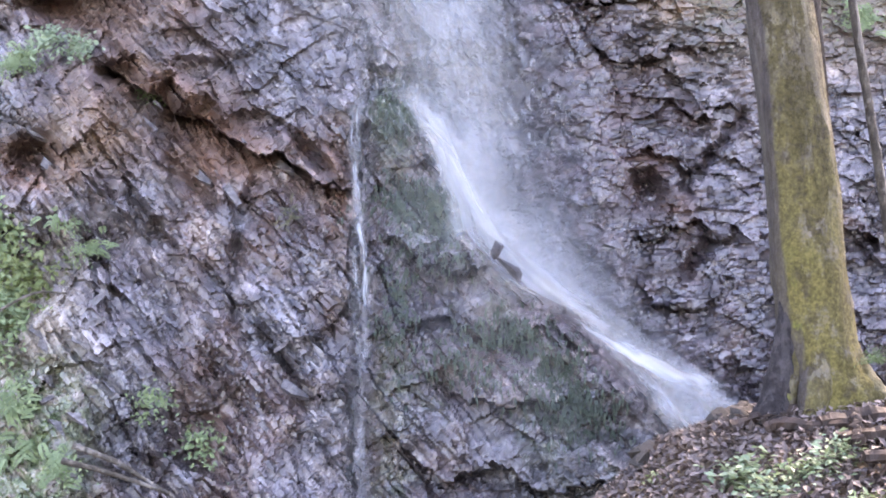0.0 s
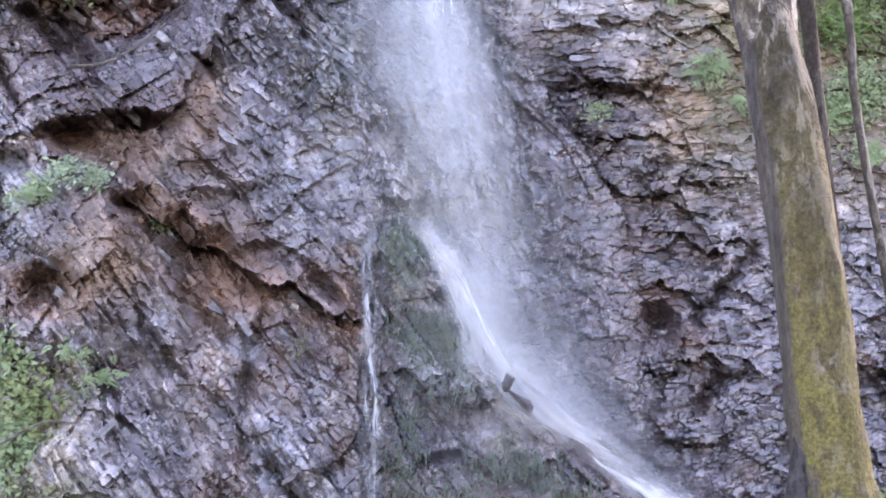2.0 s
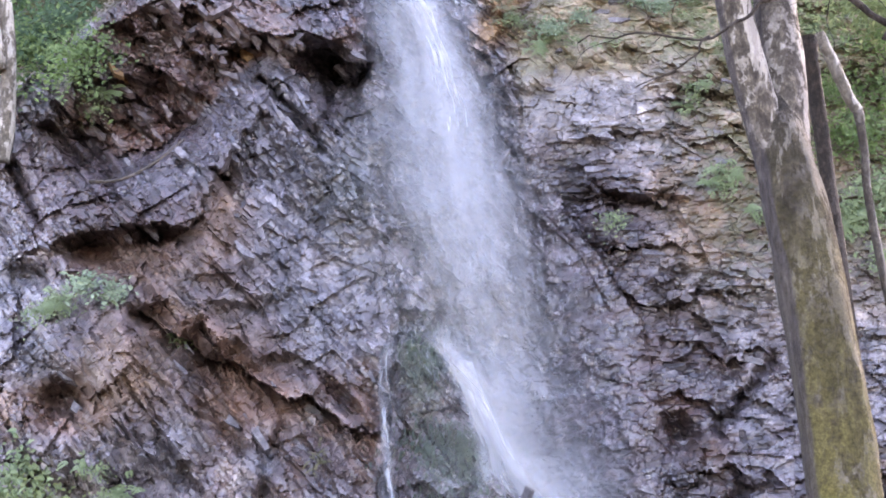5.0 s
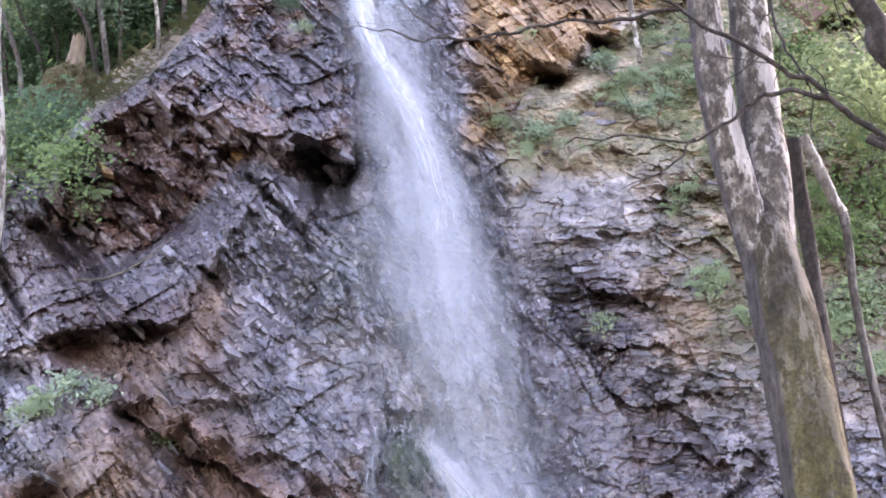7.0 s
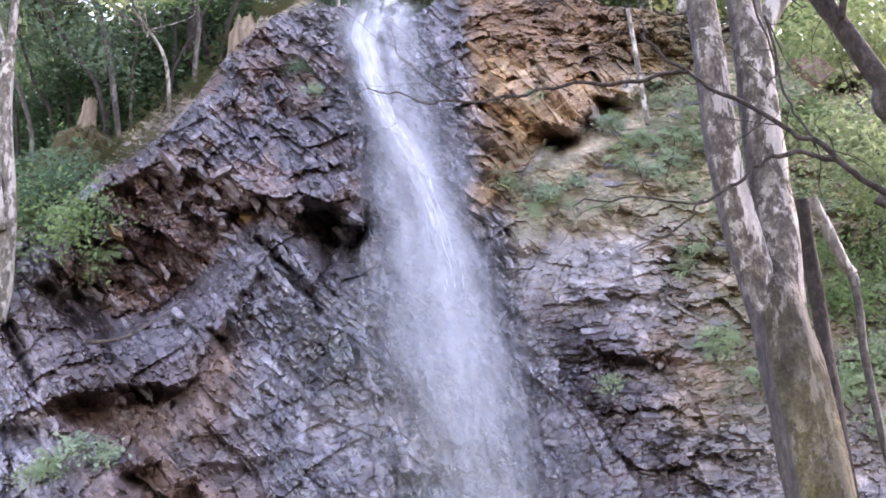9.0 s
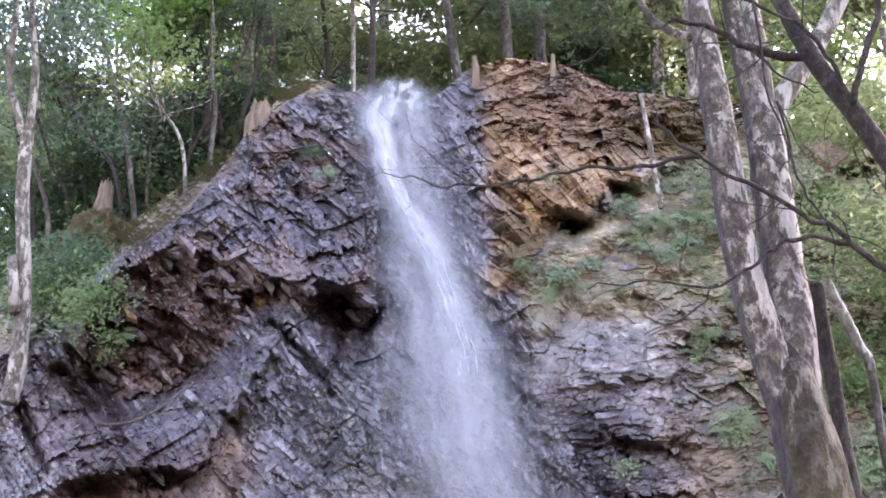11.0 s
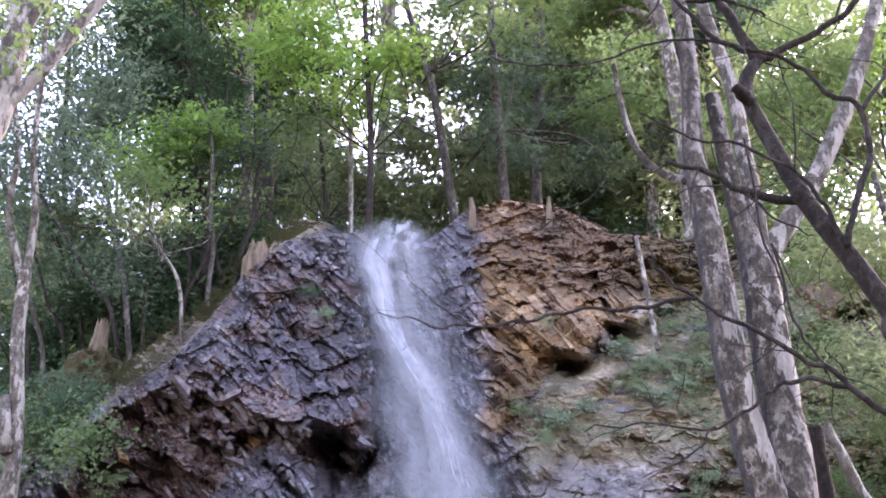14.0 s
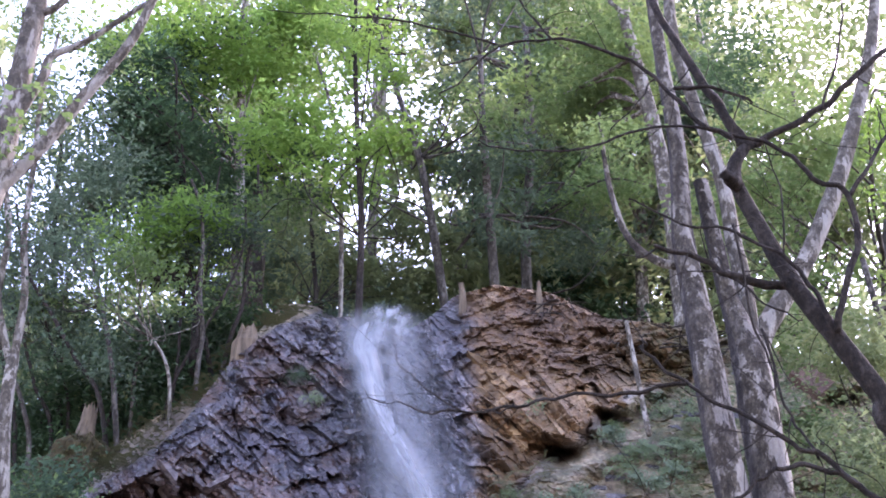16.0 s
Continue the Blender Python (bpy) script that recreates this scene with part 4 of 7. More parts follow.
FALL_MID = [(10.5, -1.06), (10.0, -1.04), (9.4, -0.95), (8.1, -0.64), (5.8, -0.25), (4.6, -0.02), (4.0, 0.05), (3.4, 0.2), (2.8, 0.5), (2.2, 0.9), (1.7, 1.3), (1.2, 1.75)]
FALL_WIDE = [(10.5, 0.58), (10.0, 0.62), (9.4, 0.6), (8.1, 0.6), (5.8, 0.85), (4.6, 0.92), (4.0, 0.92), (3.4, 0.9), (2.8, 0.75), (2.2, 0.6), (1.7, 0.48), (1.2, 0.35)]
CORE_MID = [(10.45, -1.28), (9.79, -1.36), (8.93, -1.12), (8.22, -0.84), (7.62, -0.54), (7.05, -0.36), (6.28, -0.2), (5.35, -0.05), (4.4, 0.12), (3.6, 0.3), (3.0, 0.4), (2.4, 0.58)]
CORE_WIDE = [(10.45, 0.34), (10.0, 0.32), (9.4, 0.25), (8.6, 0.24), (8.0, 0.28), (7.2, 0.34), (6.2, 0.5), (5.2, 0.6), (4.4, 0.6), (3.6, 0.5), (3.0, 0.4), (2.4, 0.3)]
RUN_MID = [(z, x) for x, z in ((-0.40, 3.66), (-0.20, 3.54), (0.22, 3.05), (0.52, 2.58), (0.72, 2.28), (0.98, 2.01), (1.21, 1.76), (1.48, 1.51), (1.69, 1.36), (1.90, 1.19), (2.17, 0.96), (2.39, 0.71), (2.62, 0.41), (2.75, 0.22))]
RUN_MID = [(z - 0.06, x - 0.08) if x > 0.4 else (z, x) for z, x in RUN_MID]
RUN_WIDE = [(m[0], w) for m, w in zip(RUN_MID, (0.16, 0.2, 0.27, 0.32, 0.32, 0.29, 0.26, 0.24, 0.26, 0.33, 0.4, 0.48, 0.5, 0.45))]


def build_waterfall():
    fall = thing("waterfall", "white veil of water falling down the wet rock face", "waterfall", "structure")
    for k, (wd, o, dens, scale) in enumerate(((1.12, 0.1, 0.95, 8), (1.2, 0.25, 0.75, 13), (0.95, 0.4, 0.8, 22))):
        w = [(z, v * wd) for z, v in FALL_WIDE]
        sheet("veil", FALL_MID, w, [(10.5, 0.1), (9.8, 0.25 + o * 0.5), (8, o + 0.5), (5, o + 0.6), (4.2, o + 0.3), (3.7, o), (1.2, o)], water_material("veil_water_%s" % "abc"[k], 0.56, scale, 3.1 * k + 1, 0.035), fall, seed=10 + k, dens=dens, crown=0.34, edge=(0.6, 1.15))
    for k, (o, scale) in enumerate(((0.45, 14), (0.65, 26))):
        sheet("core_stream", CORE_MID, CORE_WIDE, [(10.45, 0.2), (9.5, 0.3 + o * 0.5), (8, o + 0.5), (4.2, o + 0.5), (3.2, 0.55 + o * 0.3), (2.4, 0.5 + o * 0.3)], water_material("core_water_%s" % "ab"[k], 0.7, scale, 7.7 * k + 2), fall, seed=20 + k, crown=0.26, label="dense bright core of the fall")
    sheet("upper_core", CORE_MID[:6], [(z, v * 1.1) for z, v in CORE_WIDE[:6]], [(10.45, 0.3), (9.5, 0.7), (7, 1.25)], water_material("upper_water", 1.2, 8, 2.2, 0.1), fall, seed=24, tail=0.5, label="brightest strand below the lip")
    sheet("lip_plume", [(10.72, -0.98), (10.3, -1.02), (9.7, -1.0), (9.3, -0.95)], [(10.72, 0.4), (10.3, 0.52), (9.3, 0.5)], [(10.72, 0.25), (10.3, 0.42), (9.3, 0.75)], water_material("plume_water", 1.3, 9, 4.7, 0.35), fall, seed=27, crown=0.2, jag=0.03, tail=0.5, label="ragged white plume at the lip")
    # the stream down the spur: sharp on the rock's side, fading into the veil on the other
    for k, (o, scale, st) in enumerate(((0.3, 7, 0.6), (0.45, 13, 0.62))):
        sheet("spur_stream", RUN_MID, RUN_WIDE, [(3.78, 0.95 + 0.3 * o), (3.05, o + 0.65), (2.0, o + 0.6), (1.2, o + 0.55), (0.1, o + 0.45)], water_material("run_water_%s" % "ab"[k], st, scale, 5.3 * k + 4, 0.08), fall, seed=30 + k, depth_wave=0.12, label="foaming stream down the flank of the spur", edge=(0.45, 1.6))
    for name, line, wide, o, st, scale, run, label in (
        ("foam_core", [(1.39, 1.44), (1.57, 1.33), (1.80, 1.20), (2.07, 1.04), (2.27, 0.87), (2.45, 0.71)], [0.1, 0.22, 0.36, 0.42, 0.4, 0.28], 1.15, 1.3, 5, 0.2, "white foam in the stream"),
        ("foam_strand", [(1.54, 1.29), (1.69, 1.09), (1.91, 0.87), (2.13, 0.63), (2.31, 0.36)], [0.1, 0.18, 0.24, 0.3, 0.3], 1.1, 0.4, 8, 0.25, "broken strand of foam"),
        ("foam_strand", [(2.10, 1.01), (2.37, 0.82), (2.61, 0.68), (2.88, 0.52)], [0.16, 0.28, 0.3, 0.28], 1.0, 0.4, 8, 0.3, "broken strand of foam"),
        ("foam_fan", [(1.65, 1.27), (1.94, 1.01), (2.21, 0.76), (2.43, 0.51), (2.60, 0.22)], [0.15, 0.38, 0.55, 0.6, 0.6], 0.9, 0.8, 5, 0.2, "spreading fan of spray and foam"),
        ("splash_veil", [(0.09, 3.41), (0.36, 2.66), (0.78, 2.11), (1.20, 1.74), (1.76, 1.37), (2.25, 0.96)], [0.5, 0.6, 0.65, 0.6, 0.5, 0.4], 0.95, 0.95, 6, 0.06, "thin spray over the spur's flank"),
        ("film", [(-0.52, 3.41), (-0.24, 2.66), (0.08, 1.84), (0.60, 1.01), (0.99, 0.22), (1.13, -0.16)], [0.25, 0.5, 0.75, 0.95, 1.1, 1.1], 1.42, 0.06, 6, 0.1, "thin film of water and mist over the spur"),
        ("side_stream", [(-0.75, 3.65), (-0.85, 3.41), (-0.82, 2.66), (-0.77, 1.90), (-0.72, 1.21), (-0.73, 0.51), (-0.78, -0.07), (-0.81, -0.40)], [0.12, 0.13, 0.13, 0.14, 0.15, 0.17, 0.2, 0.22], 0.28, 0.42, 12, 0.1, "thin side stream beside the spur"),
        ("side_thread", [(-0.80, 3.56), (-0.86, 3.41), (-0.82, 2.66), (-0.75, 1.90), (-0.71, 1.21), (-0.72, 0.51), (-0.76, -0.07), (-0.79, -0.40)], [0.07, 0.06, 0.07, 0.06, 0.08, 0.08, 0.09, 0.1], 0.42, 0.8, 20, 0.25, "bright broken thread of water"),
    ):
        mid = [(z - 0.06, x - 0.08) if x > 0.4 else (z, x) for x, z in line]
        sheet(name, mid, [(m[0], w) for m, w in zip(mid, wide)], [(mid[0][0], o), (mid[-1][0], o - 0.12)], water_material(name + "_water", st, scale, 3.3 * o + line[0][0], run), fall, seed=int(40 + 7 * o + scale), depth_wave=0.08, label=label, edge=(0.7, 0.7) if name != "splash_veil" else (0.5, 1.4), tail=0.3, jag=0.0 if name in ("splash_veil", "film") else 0.01 if "side" in name else 0.03)
    return fall


build_waterfall()


# ---- trees ----
def tube(pts, radii, sides=10, rough=0.0, seed=0, wander=0.0):
    """A tapered limb through the given points, smoothed between them. Returns vertices, faces."""
    pts, radii = np.asarray(pts, float), np.asarray(radii, float)
    n = len(pts)
    if n > 2:
        sub = 6
        tt = np.linspace(0, n - 1, (n - 1) * sub + 1)
        i = np.clip(tt.astype(int), 0, n - 2)
        f = (tt - i)[:, None]
        p0, p1, p2, p3 = pts[np.maximum(i - 1, 0)], pts[i], pts[i + 1], pts[np.minimum(i + 2, n - 1)]
        c = 0.5 * (2 * p1 + (p2 - p0) * f + (2 * p0 - 5 * p1 + 4 * p2 - p3) * f ** 2 + (3 * p1 - p0 - 3 * p2 + p3) * f ** 3)
        r = np.interp(tt, np.arange(n), radii)
    else:
        c, r = pts, radii
    c = np.concatenate([c[:1] - (c[1:2] - c[:1]) * 1e-3, c, c[-1:] + (c[-1:] - c[-2:-1]) * 1e-3])
    r = np.concatenate([r[:1] * 0.02, r, r[-1:] * 0.02])
    if wander:
        k = np.arange(len(c)) * 0.55 + seed * 3.7
        c = c + np.stack([vnoise(k, 0 * k, 1), 0.4 * vnoise(k, 0 * k, 2), vnoise(k, 0 * k, 3)], -1) * wander
    d = np.gradient(c, axis=0)
    d[0], d[-1] = d[1], d[-2]
    d /= np.linalg.norm(d, axis=1, keepdims=True) + 1e-9
    ref = np.array([[0.13, 1.0, 0.09]])
    s = np.cross(d, ref)
    s /= np.linalg.norm(s, axis=1, keepdims=True) + 1e-9
    w = np.cross(s, d)
    a = np.linspace(0, 2 * np.pi, sides, endpoint=False)
    rr = r[:, None] * np.ones((1, sides))
    if rough:
        A, K = np.meshgrid(np.arange(sides), np.arange(len(c)))
        rr = rr * (1 + rough * vnoise(A * 0.9 + seed, K * 0.45, seed) + rough * 0.6 * vnoise(A * 2.1, K * 1.3 + seed, seed + 1))
    v = c[:, None, :] + rr[..., None] * (np.cos(a)[None, :, None] * s[:, None, :] + np.sin(a)[None, :, None] * w[:, None, :])
    m = len(c)
    idx = np.arange(m * sides).reshape(m, sides)
    f = np.stack([idx[:-1], np.roll(idx[:-1], -1, 1), np.roll(idx[1:], -1, 1), idx[1:]], -1).reshape(-1, 4)
    return v.reshape(-1, 3), f


def limb_mesh(name, limbs, material, sides=10, rough=0.0, moss_to=None, wander=0.0):
    """Joins limbs [(points, radii), ...] into one mesh."""
    V, F, n = [], [], 0
    for k, (pts, radii) in enumerate(limbs):
        v, f = tube(pts, radii, sides, rough, 3 * k + 1 + float(pts[0][0]), wander)
        V.append(v)
        F.append(f + n)
        n += len(v)
    V = np.concatenate(V)
    attrs = {"moss": np.clip((moss_to - V[:, 2]) / 2.5, 0, 1), "foot": np.clip((2.0 - V[:, 2]) / 0.9, 0, 1)} if moss_to else None
    return mesh_from(name, V, np.concatenate(F), material, attrs, smooth=True)


def leaf_cloud(name, centres, size, material, rng, flat=0.5, slim=0.55):
    """Small folded leaves at the given points, one mesh."""
    n = len(centres)
    a, t = rng.uniform(0, 2 * np.pi, n), rng.normal(0, flat, n)
    d = np.stack([np.cos(a) * np.cos(t), np.sin(a) * np.cos(t), np.sin(t)], -1)
    r = np.cross(d, np.array([0, 0, 1.0])) + rng.normal(0, 0.35, (n, 3))
    r /= np.linalg.norm(r, axis=1, keepdims=True)
    s = (size * rng.uniform(0.6, 1.35, n))[:, None]
    up = np.cross(r, d)
    v = np.stack([centres - d * s * 0.5, centres + r * s * slim * 0.5 + up * s * 0.12, centres + d * s * 0.5, centres - r * s * slim * 0.5 + up * s * 0.12], 1)
    f = np.arange(4 * n).reshape(n, 4)
    return mesh_from(name, v.reshape(-1, 3), f, material)


def clumps(rng, centre, spread, count, each, size):
    """Leaf places: sprays gathered into a few masses, with gaps between, inside an uneven crown."""
    spread = np.asarray(spread, float)
    masses = max(3, count // 7)
    m = rng.uniform(-1, 1, (masses, 3)) * spread * rng.uniform(0.4, 1.0, (masses, 1)) * 0.95
    own = rng.integers(0, masses, count)
    near = 0.24 * float(np.mean(spread)) + 0.1
    c = m[own] + rng.normal(0, 1, (count, 3)) * np.minimum(near, 0.7) * np.array([1, 1, 0.7]) * 0.6 + np.asarray(centre)
    p = c[:, None, :] + rng.normal(0, 1, (count, each, 3)) * np.asarray(size) * rng.uniform(0.4, 1.1, (count, 1, 1))
    return p.reshape(-1, 3), c


def forest_tree(seed, base, height, lean=(0, 0), radius=0.12, crown=(2.2, 2.2, 3.0), clump_count=60, each=60, leaf=0.12, leaves=None, bark=None, label="", bare=0.35, low=0.45, twigs=7):
    rng = np.random.default_rng(seed)
    base = np.asarray(base, float)
    ob = thing("tree", label, "tree", group="trees above the cliff")
    top = base + np.array([lean[0], lean[1], height])
    n = 6
    trunk = [base + (top - base) * (k / (n - 1)) + np.append(rng.normal(0, 0.035 * height / n, 2), 0) * (k > 0) for k in range(n)]
    rad = [radius * (1.15 - 0.95 * k / (n - 1)) for k in range(n)]
    trunk[0] = trunk[0] - np.array([0, 0, 0.6])
    part("trunk", limb_mesh("trunk", [(trunk, rad)], bark, 8, 0.08), ob)
    mid = base + (top - base) * (low + (1 - low) * 0.5)
    pts, cs = clumps(rng, mid, np.array(crown) * [1, 1, 1], clump_count, each, np.array([0.5, 0.5, 0.12]))
    limbs = []
    for c in cs[:twigs]:
        h = np.clip((c[2] - base[2]) / height - 0.12, bare * 0.6, 0.9)
        s = base + (top - base) * h
        m = (s + c) / 2 + rng.normal(0, 0.15, 3) + [0, 0, 0.2]
        r0 = radius * 0.4 * (1.1 - h)
        limbs.append(([s, m, c], [r0, r0 * 0.6, r0 * 0.2]))
    for limb in limbs:
        part("branch", limb_mesh("branch", [limb], bark, 5), ob)
    part("crown", leaf_cloud("crown", pts, leaf, leaves, rng), ob, kind="stuff")
    return ob


# ---- the big mottled tree on the bank ----
def build_big_tree():
    ob = thing("forked_tree", "tall mottled mossy tree with forked stems standing on the leafy bank", "tree")
    trunk = [(2.25, 8.00, 0.73), (2.24, 8.00, 0.99), (2.19, 8.00, 1.22), (2.15, 8.02, 1.62), (2.10, 8.05, 2.35), (1.99, 8.10, 3.37), (1.91, 8.18, 3.99), (1.90, 8.20, 4.22), (1.89, 8.20, 4.35)]
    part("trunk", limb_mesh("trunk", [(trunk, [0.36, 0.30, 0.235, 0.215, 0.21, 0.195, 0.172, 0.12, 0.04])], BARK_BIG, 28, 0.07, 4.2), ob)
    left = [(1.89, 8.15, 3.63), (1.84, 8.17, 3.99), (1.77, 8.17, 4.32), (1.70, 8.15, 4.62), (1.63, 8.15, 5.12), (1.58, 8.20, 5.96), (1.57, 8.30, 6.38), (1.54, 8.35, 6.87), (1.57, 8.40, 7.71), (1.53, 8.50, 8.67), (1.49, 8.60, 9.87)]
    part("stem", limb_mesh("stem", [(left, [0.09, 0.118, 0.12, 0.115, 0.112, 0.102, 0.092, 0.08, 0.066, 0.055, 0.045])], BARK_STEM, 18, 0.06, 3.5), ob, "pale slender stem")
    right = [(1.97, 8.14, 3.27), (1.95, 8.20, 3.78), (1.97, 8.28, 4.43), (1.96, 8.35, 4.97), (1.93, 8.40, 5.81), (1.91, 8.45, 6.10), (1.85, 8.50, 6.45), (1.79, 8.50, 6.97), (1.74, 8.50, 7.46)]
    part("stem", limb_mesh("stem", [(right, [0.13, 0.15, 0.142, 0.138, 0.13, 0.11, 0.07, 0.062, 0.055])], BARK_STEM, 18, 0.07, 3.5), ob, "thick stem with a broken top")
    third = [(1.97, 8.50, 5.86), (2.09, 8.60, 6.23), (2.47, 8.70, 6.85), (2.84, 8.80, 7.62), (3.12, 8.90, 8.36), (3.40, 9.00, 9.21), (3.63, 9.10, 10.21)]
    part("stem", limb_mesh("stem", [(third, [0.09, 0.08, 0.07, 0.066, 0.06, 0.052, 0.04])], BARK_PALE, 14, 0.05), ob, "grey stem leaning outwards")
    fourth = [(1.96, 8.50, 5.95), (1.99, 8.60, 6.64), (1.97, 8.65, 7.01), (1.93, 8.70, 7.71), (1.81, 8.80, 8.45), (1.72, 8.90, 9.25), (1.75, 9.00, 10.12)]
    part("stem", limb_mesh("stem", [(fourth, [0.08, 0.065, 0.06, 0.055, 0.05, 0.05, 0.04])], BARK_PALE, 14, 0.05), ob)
    rng = np.random.default_rng(91)
    for k, (c, s, count) in enumerate((((3.10, 9.50, 9.76), (0.9, 0.8, 0.5), 60), ((2.20, 9.50, 9.90), (0.6, 0.8, 0.4), 36), ((3.42, 9.50, 8.51), (0.35, 0.8, 0.6), 26), ((2.59, 10.00, 9.39), (0.5, 0.8, 0.4), 20))):
        pts, _ = clumps(rng, c, s, count, 26, (0.16, 0.16, 0.05))
        part("foliage", leaf_cloud("foliage", pts, 0.055, (LEAF_GREEN, LEAF_DARK, LEAF_BRIGHT, LEAF_DARK)[k], rng), ob, kind="stuff")
    limb = [(1.55, 8.36, 6.64), (1.36, 8.40, 6.70), (1.16, 8.45, 6.94), (1.05, 8.50, 7.47), (1.02, 8.55, 8.15)]
    part("limb", limb_mesh("limb", [(limb, [0.035, 0.032, 0.026, 0.02, 0.012])], BARK_STEM, 10, 0.1, 3.5), ob, "thin rising side limb")
    pts, _ = clumps(rng, (1.11, 8.60, 8.08), (0.5, 0.5, 0.5), 14, 30, (0.14, 0.14, 0.05))
    part("foliage", leaf_cloud("foliage", pts, 0.045, LEAF_GREEN, rng), ob, kind="stuff")
    damp = [(2.02, 7.98, 1.75), (1.985, 7.94, 1.45), (1.95, 7.9, 1.2), (1.90, 7.86, 1.0), (1.83, 7.82, 0.84)]
    part("root", limb_mesh("root", [(damp, [0.03, 0.06, 0.085, 0.1, 0.12])], BARK_DAMP, 14, 0.14), ob, "dark damp flared root")
    root = [[(2.05, 7.95, 1.36), (1.98, 7.90, 1.10), (1.90, 7.85, 0.94), (1.82, 7.80, 0.80)], [(2.33, 7.95, 1.32), (2.41, 7.90, 1.10), (2.54, 7.85, 0.96), (2.65, 7.80, 0.87)], [(2.16, 7.88, 1.36), (2.11, 7.80, 1.07), (2.06, 7.72, 0.92), (1.98, 7.60, 0.78)]]
    for pts in root:
        part("root", limb_mesh("root", [(pts, [0.07, 0.1, 0.075, 0.03])], BARK_BIG, 14, 0.12, 2.6), ob, "flared root")
    return ob


build_big_tree()


def build_snag():
    ob = thing("dead_snag", "bare grey broken sapling stem leaning beside the forked tree", "dead tree")
    upper = [(2.30, 8.60, 4.90), (2.37, 8.60, 4.71), (2.46, 8.60, 4.46), (2.52, 8.60, 4.36)]
    part("stem", limb_mesh("stem", [(upper, [0.034, 0.04, 0.038, 0.034])], BARK_PALE, 10, 0.1), ob, "pale barkless broken end")
    lower = [(2.52, 8.60, 4.36), (2.54, 8.60, 4.11), (2.57, 8.60, 3.58)] + [(2.79, 8.50, 1.76), (2.81, 8.50, 0.68)]
    part("stem", limb_mesh("stem", [(lower, [0.034, 0.028, 0.026, 0.03, 0.03])], BARK_GREY, 10, 0.1), ob)
    stub = [(2.25, 8.70, 4.91), (2.25, 8.70, 4.73), (2.29, 8.70, 4.33)] + [(2.4, 8.6, 2.6), (2.45, 8.5, 0.8)]
    part("stem", limb_mesh("stem", [(stub, [0.06, 0.058, 0.05, 0.045, 0.05])], BARK_DARK, 12, 0.15), ob, "short dark rotten stub")


build_snag()


def add_twigs(branch, pts, radius, count, rng):
    """Thin crooked side twigs on a branch."""
    pts = np.asarray(pts, float)
    for _ in range(count):
        k = rng.integers(0, len(pts) - 1)
        p = pts[k] + (pts[k + 1] - pts[k]) * rng.random()
        d = (pts[k + 1] - pts[k]) / np.linalg.norm(pts[k + 1] - pts[k])
        d = d * 0.6 + rng.normal(0, 0.6, 3) * np.array([1, 0.5, 1])
        line = [p]
        for s in range(4):
            d = d / np.linalg.norm(d) + rng.normal(0, 0.35, 3)
            line.append(line[-1] + d * rng.uniform(0.05, 0.13))
        r = min(0.006, radius * 0.5)
        part("twig", limb_mesh("twig", [(line, np.linspace(r, 0.0012, 5))], BARK_DARK, 5), branch)


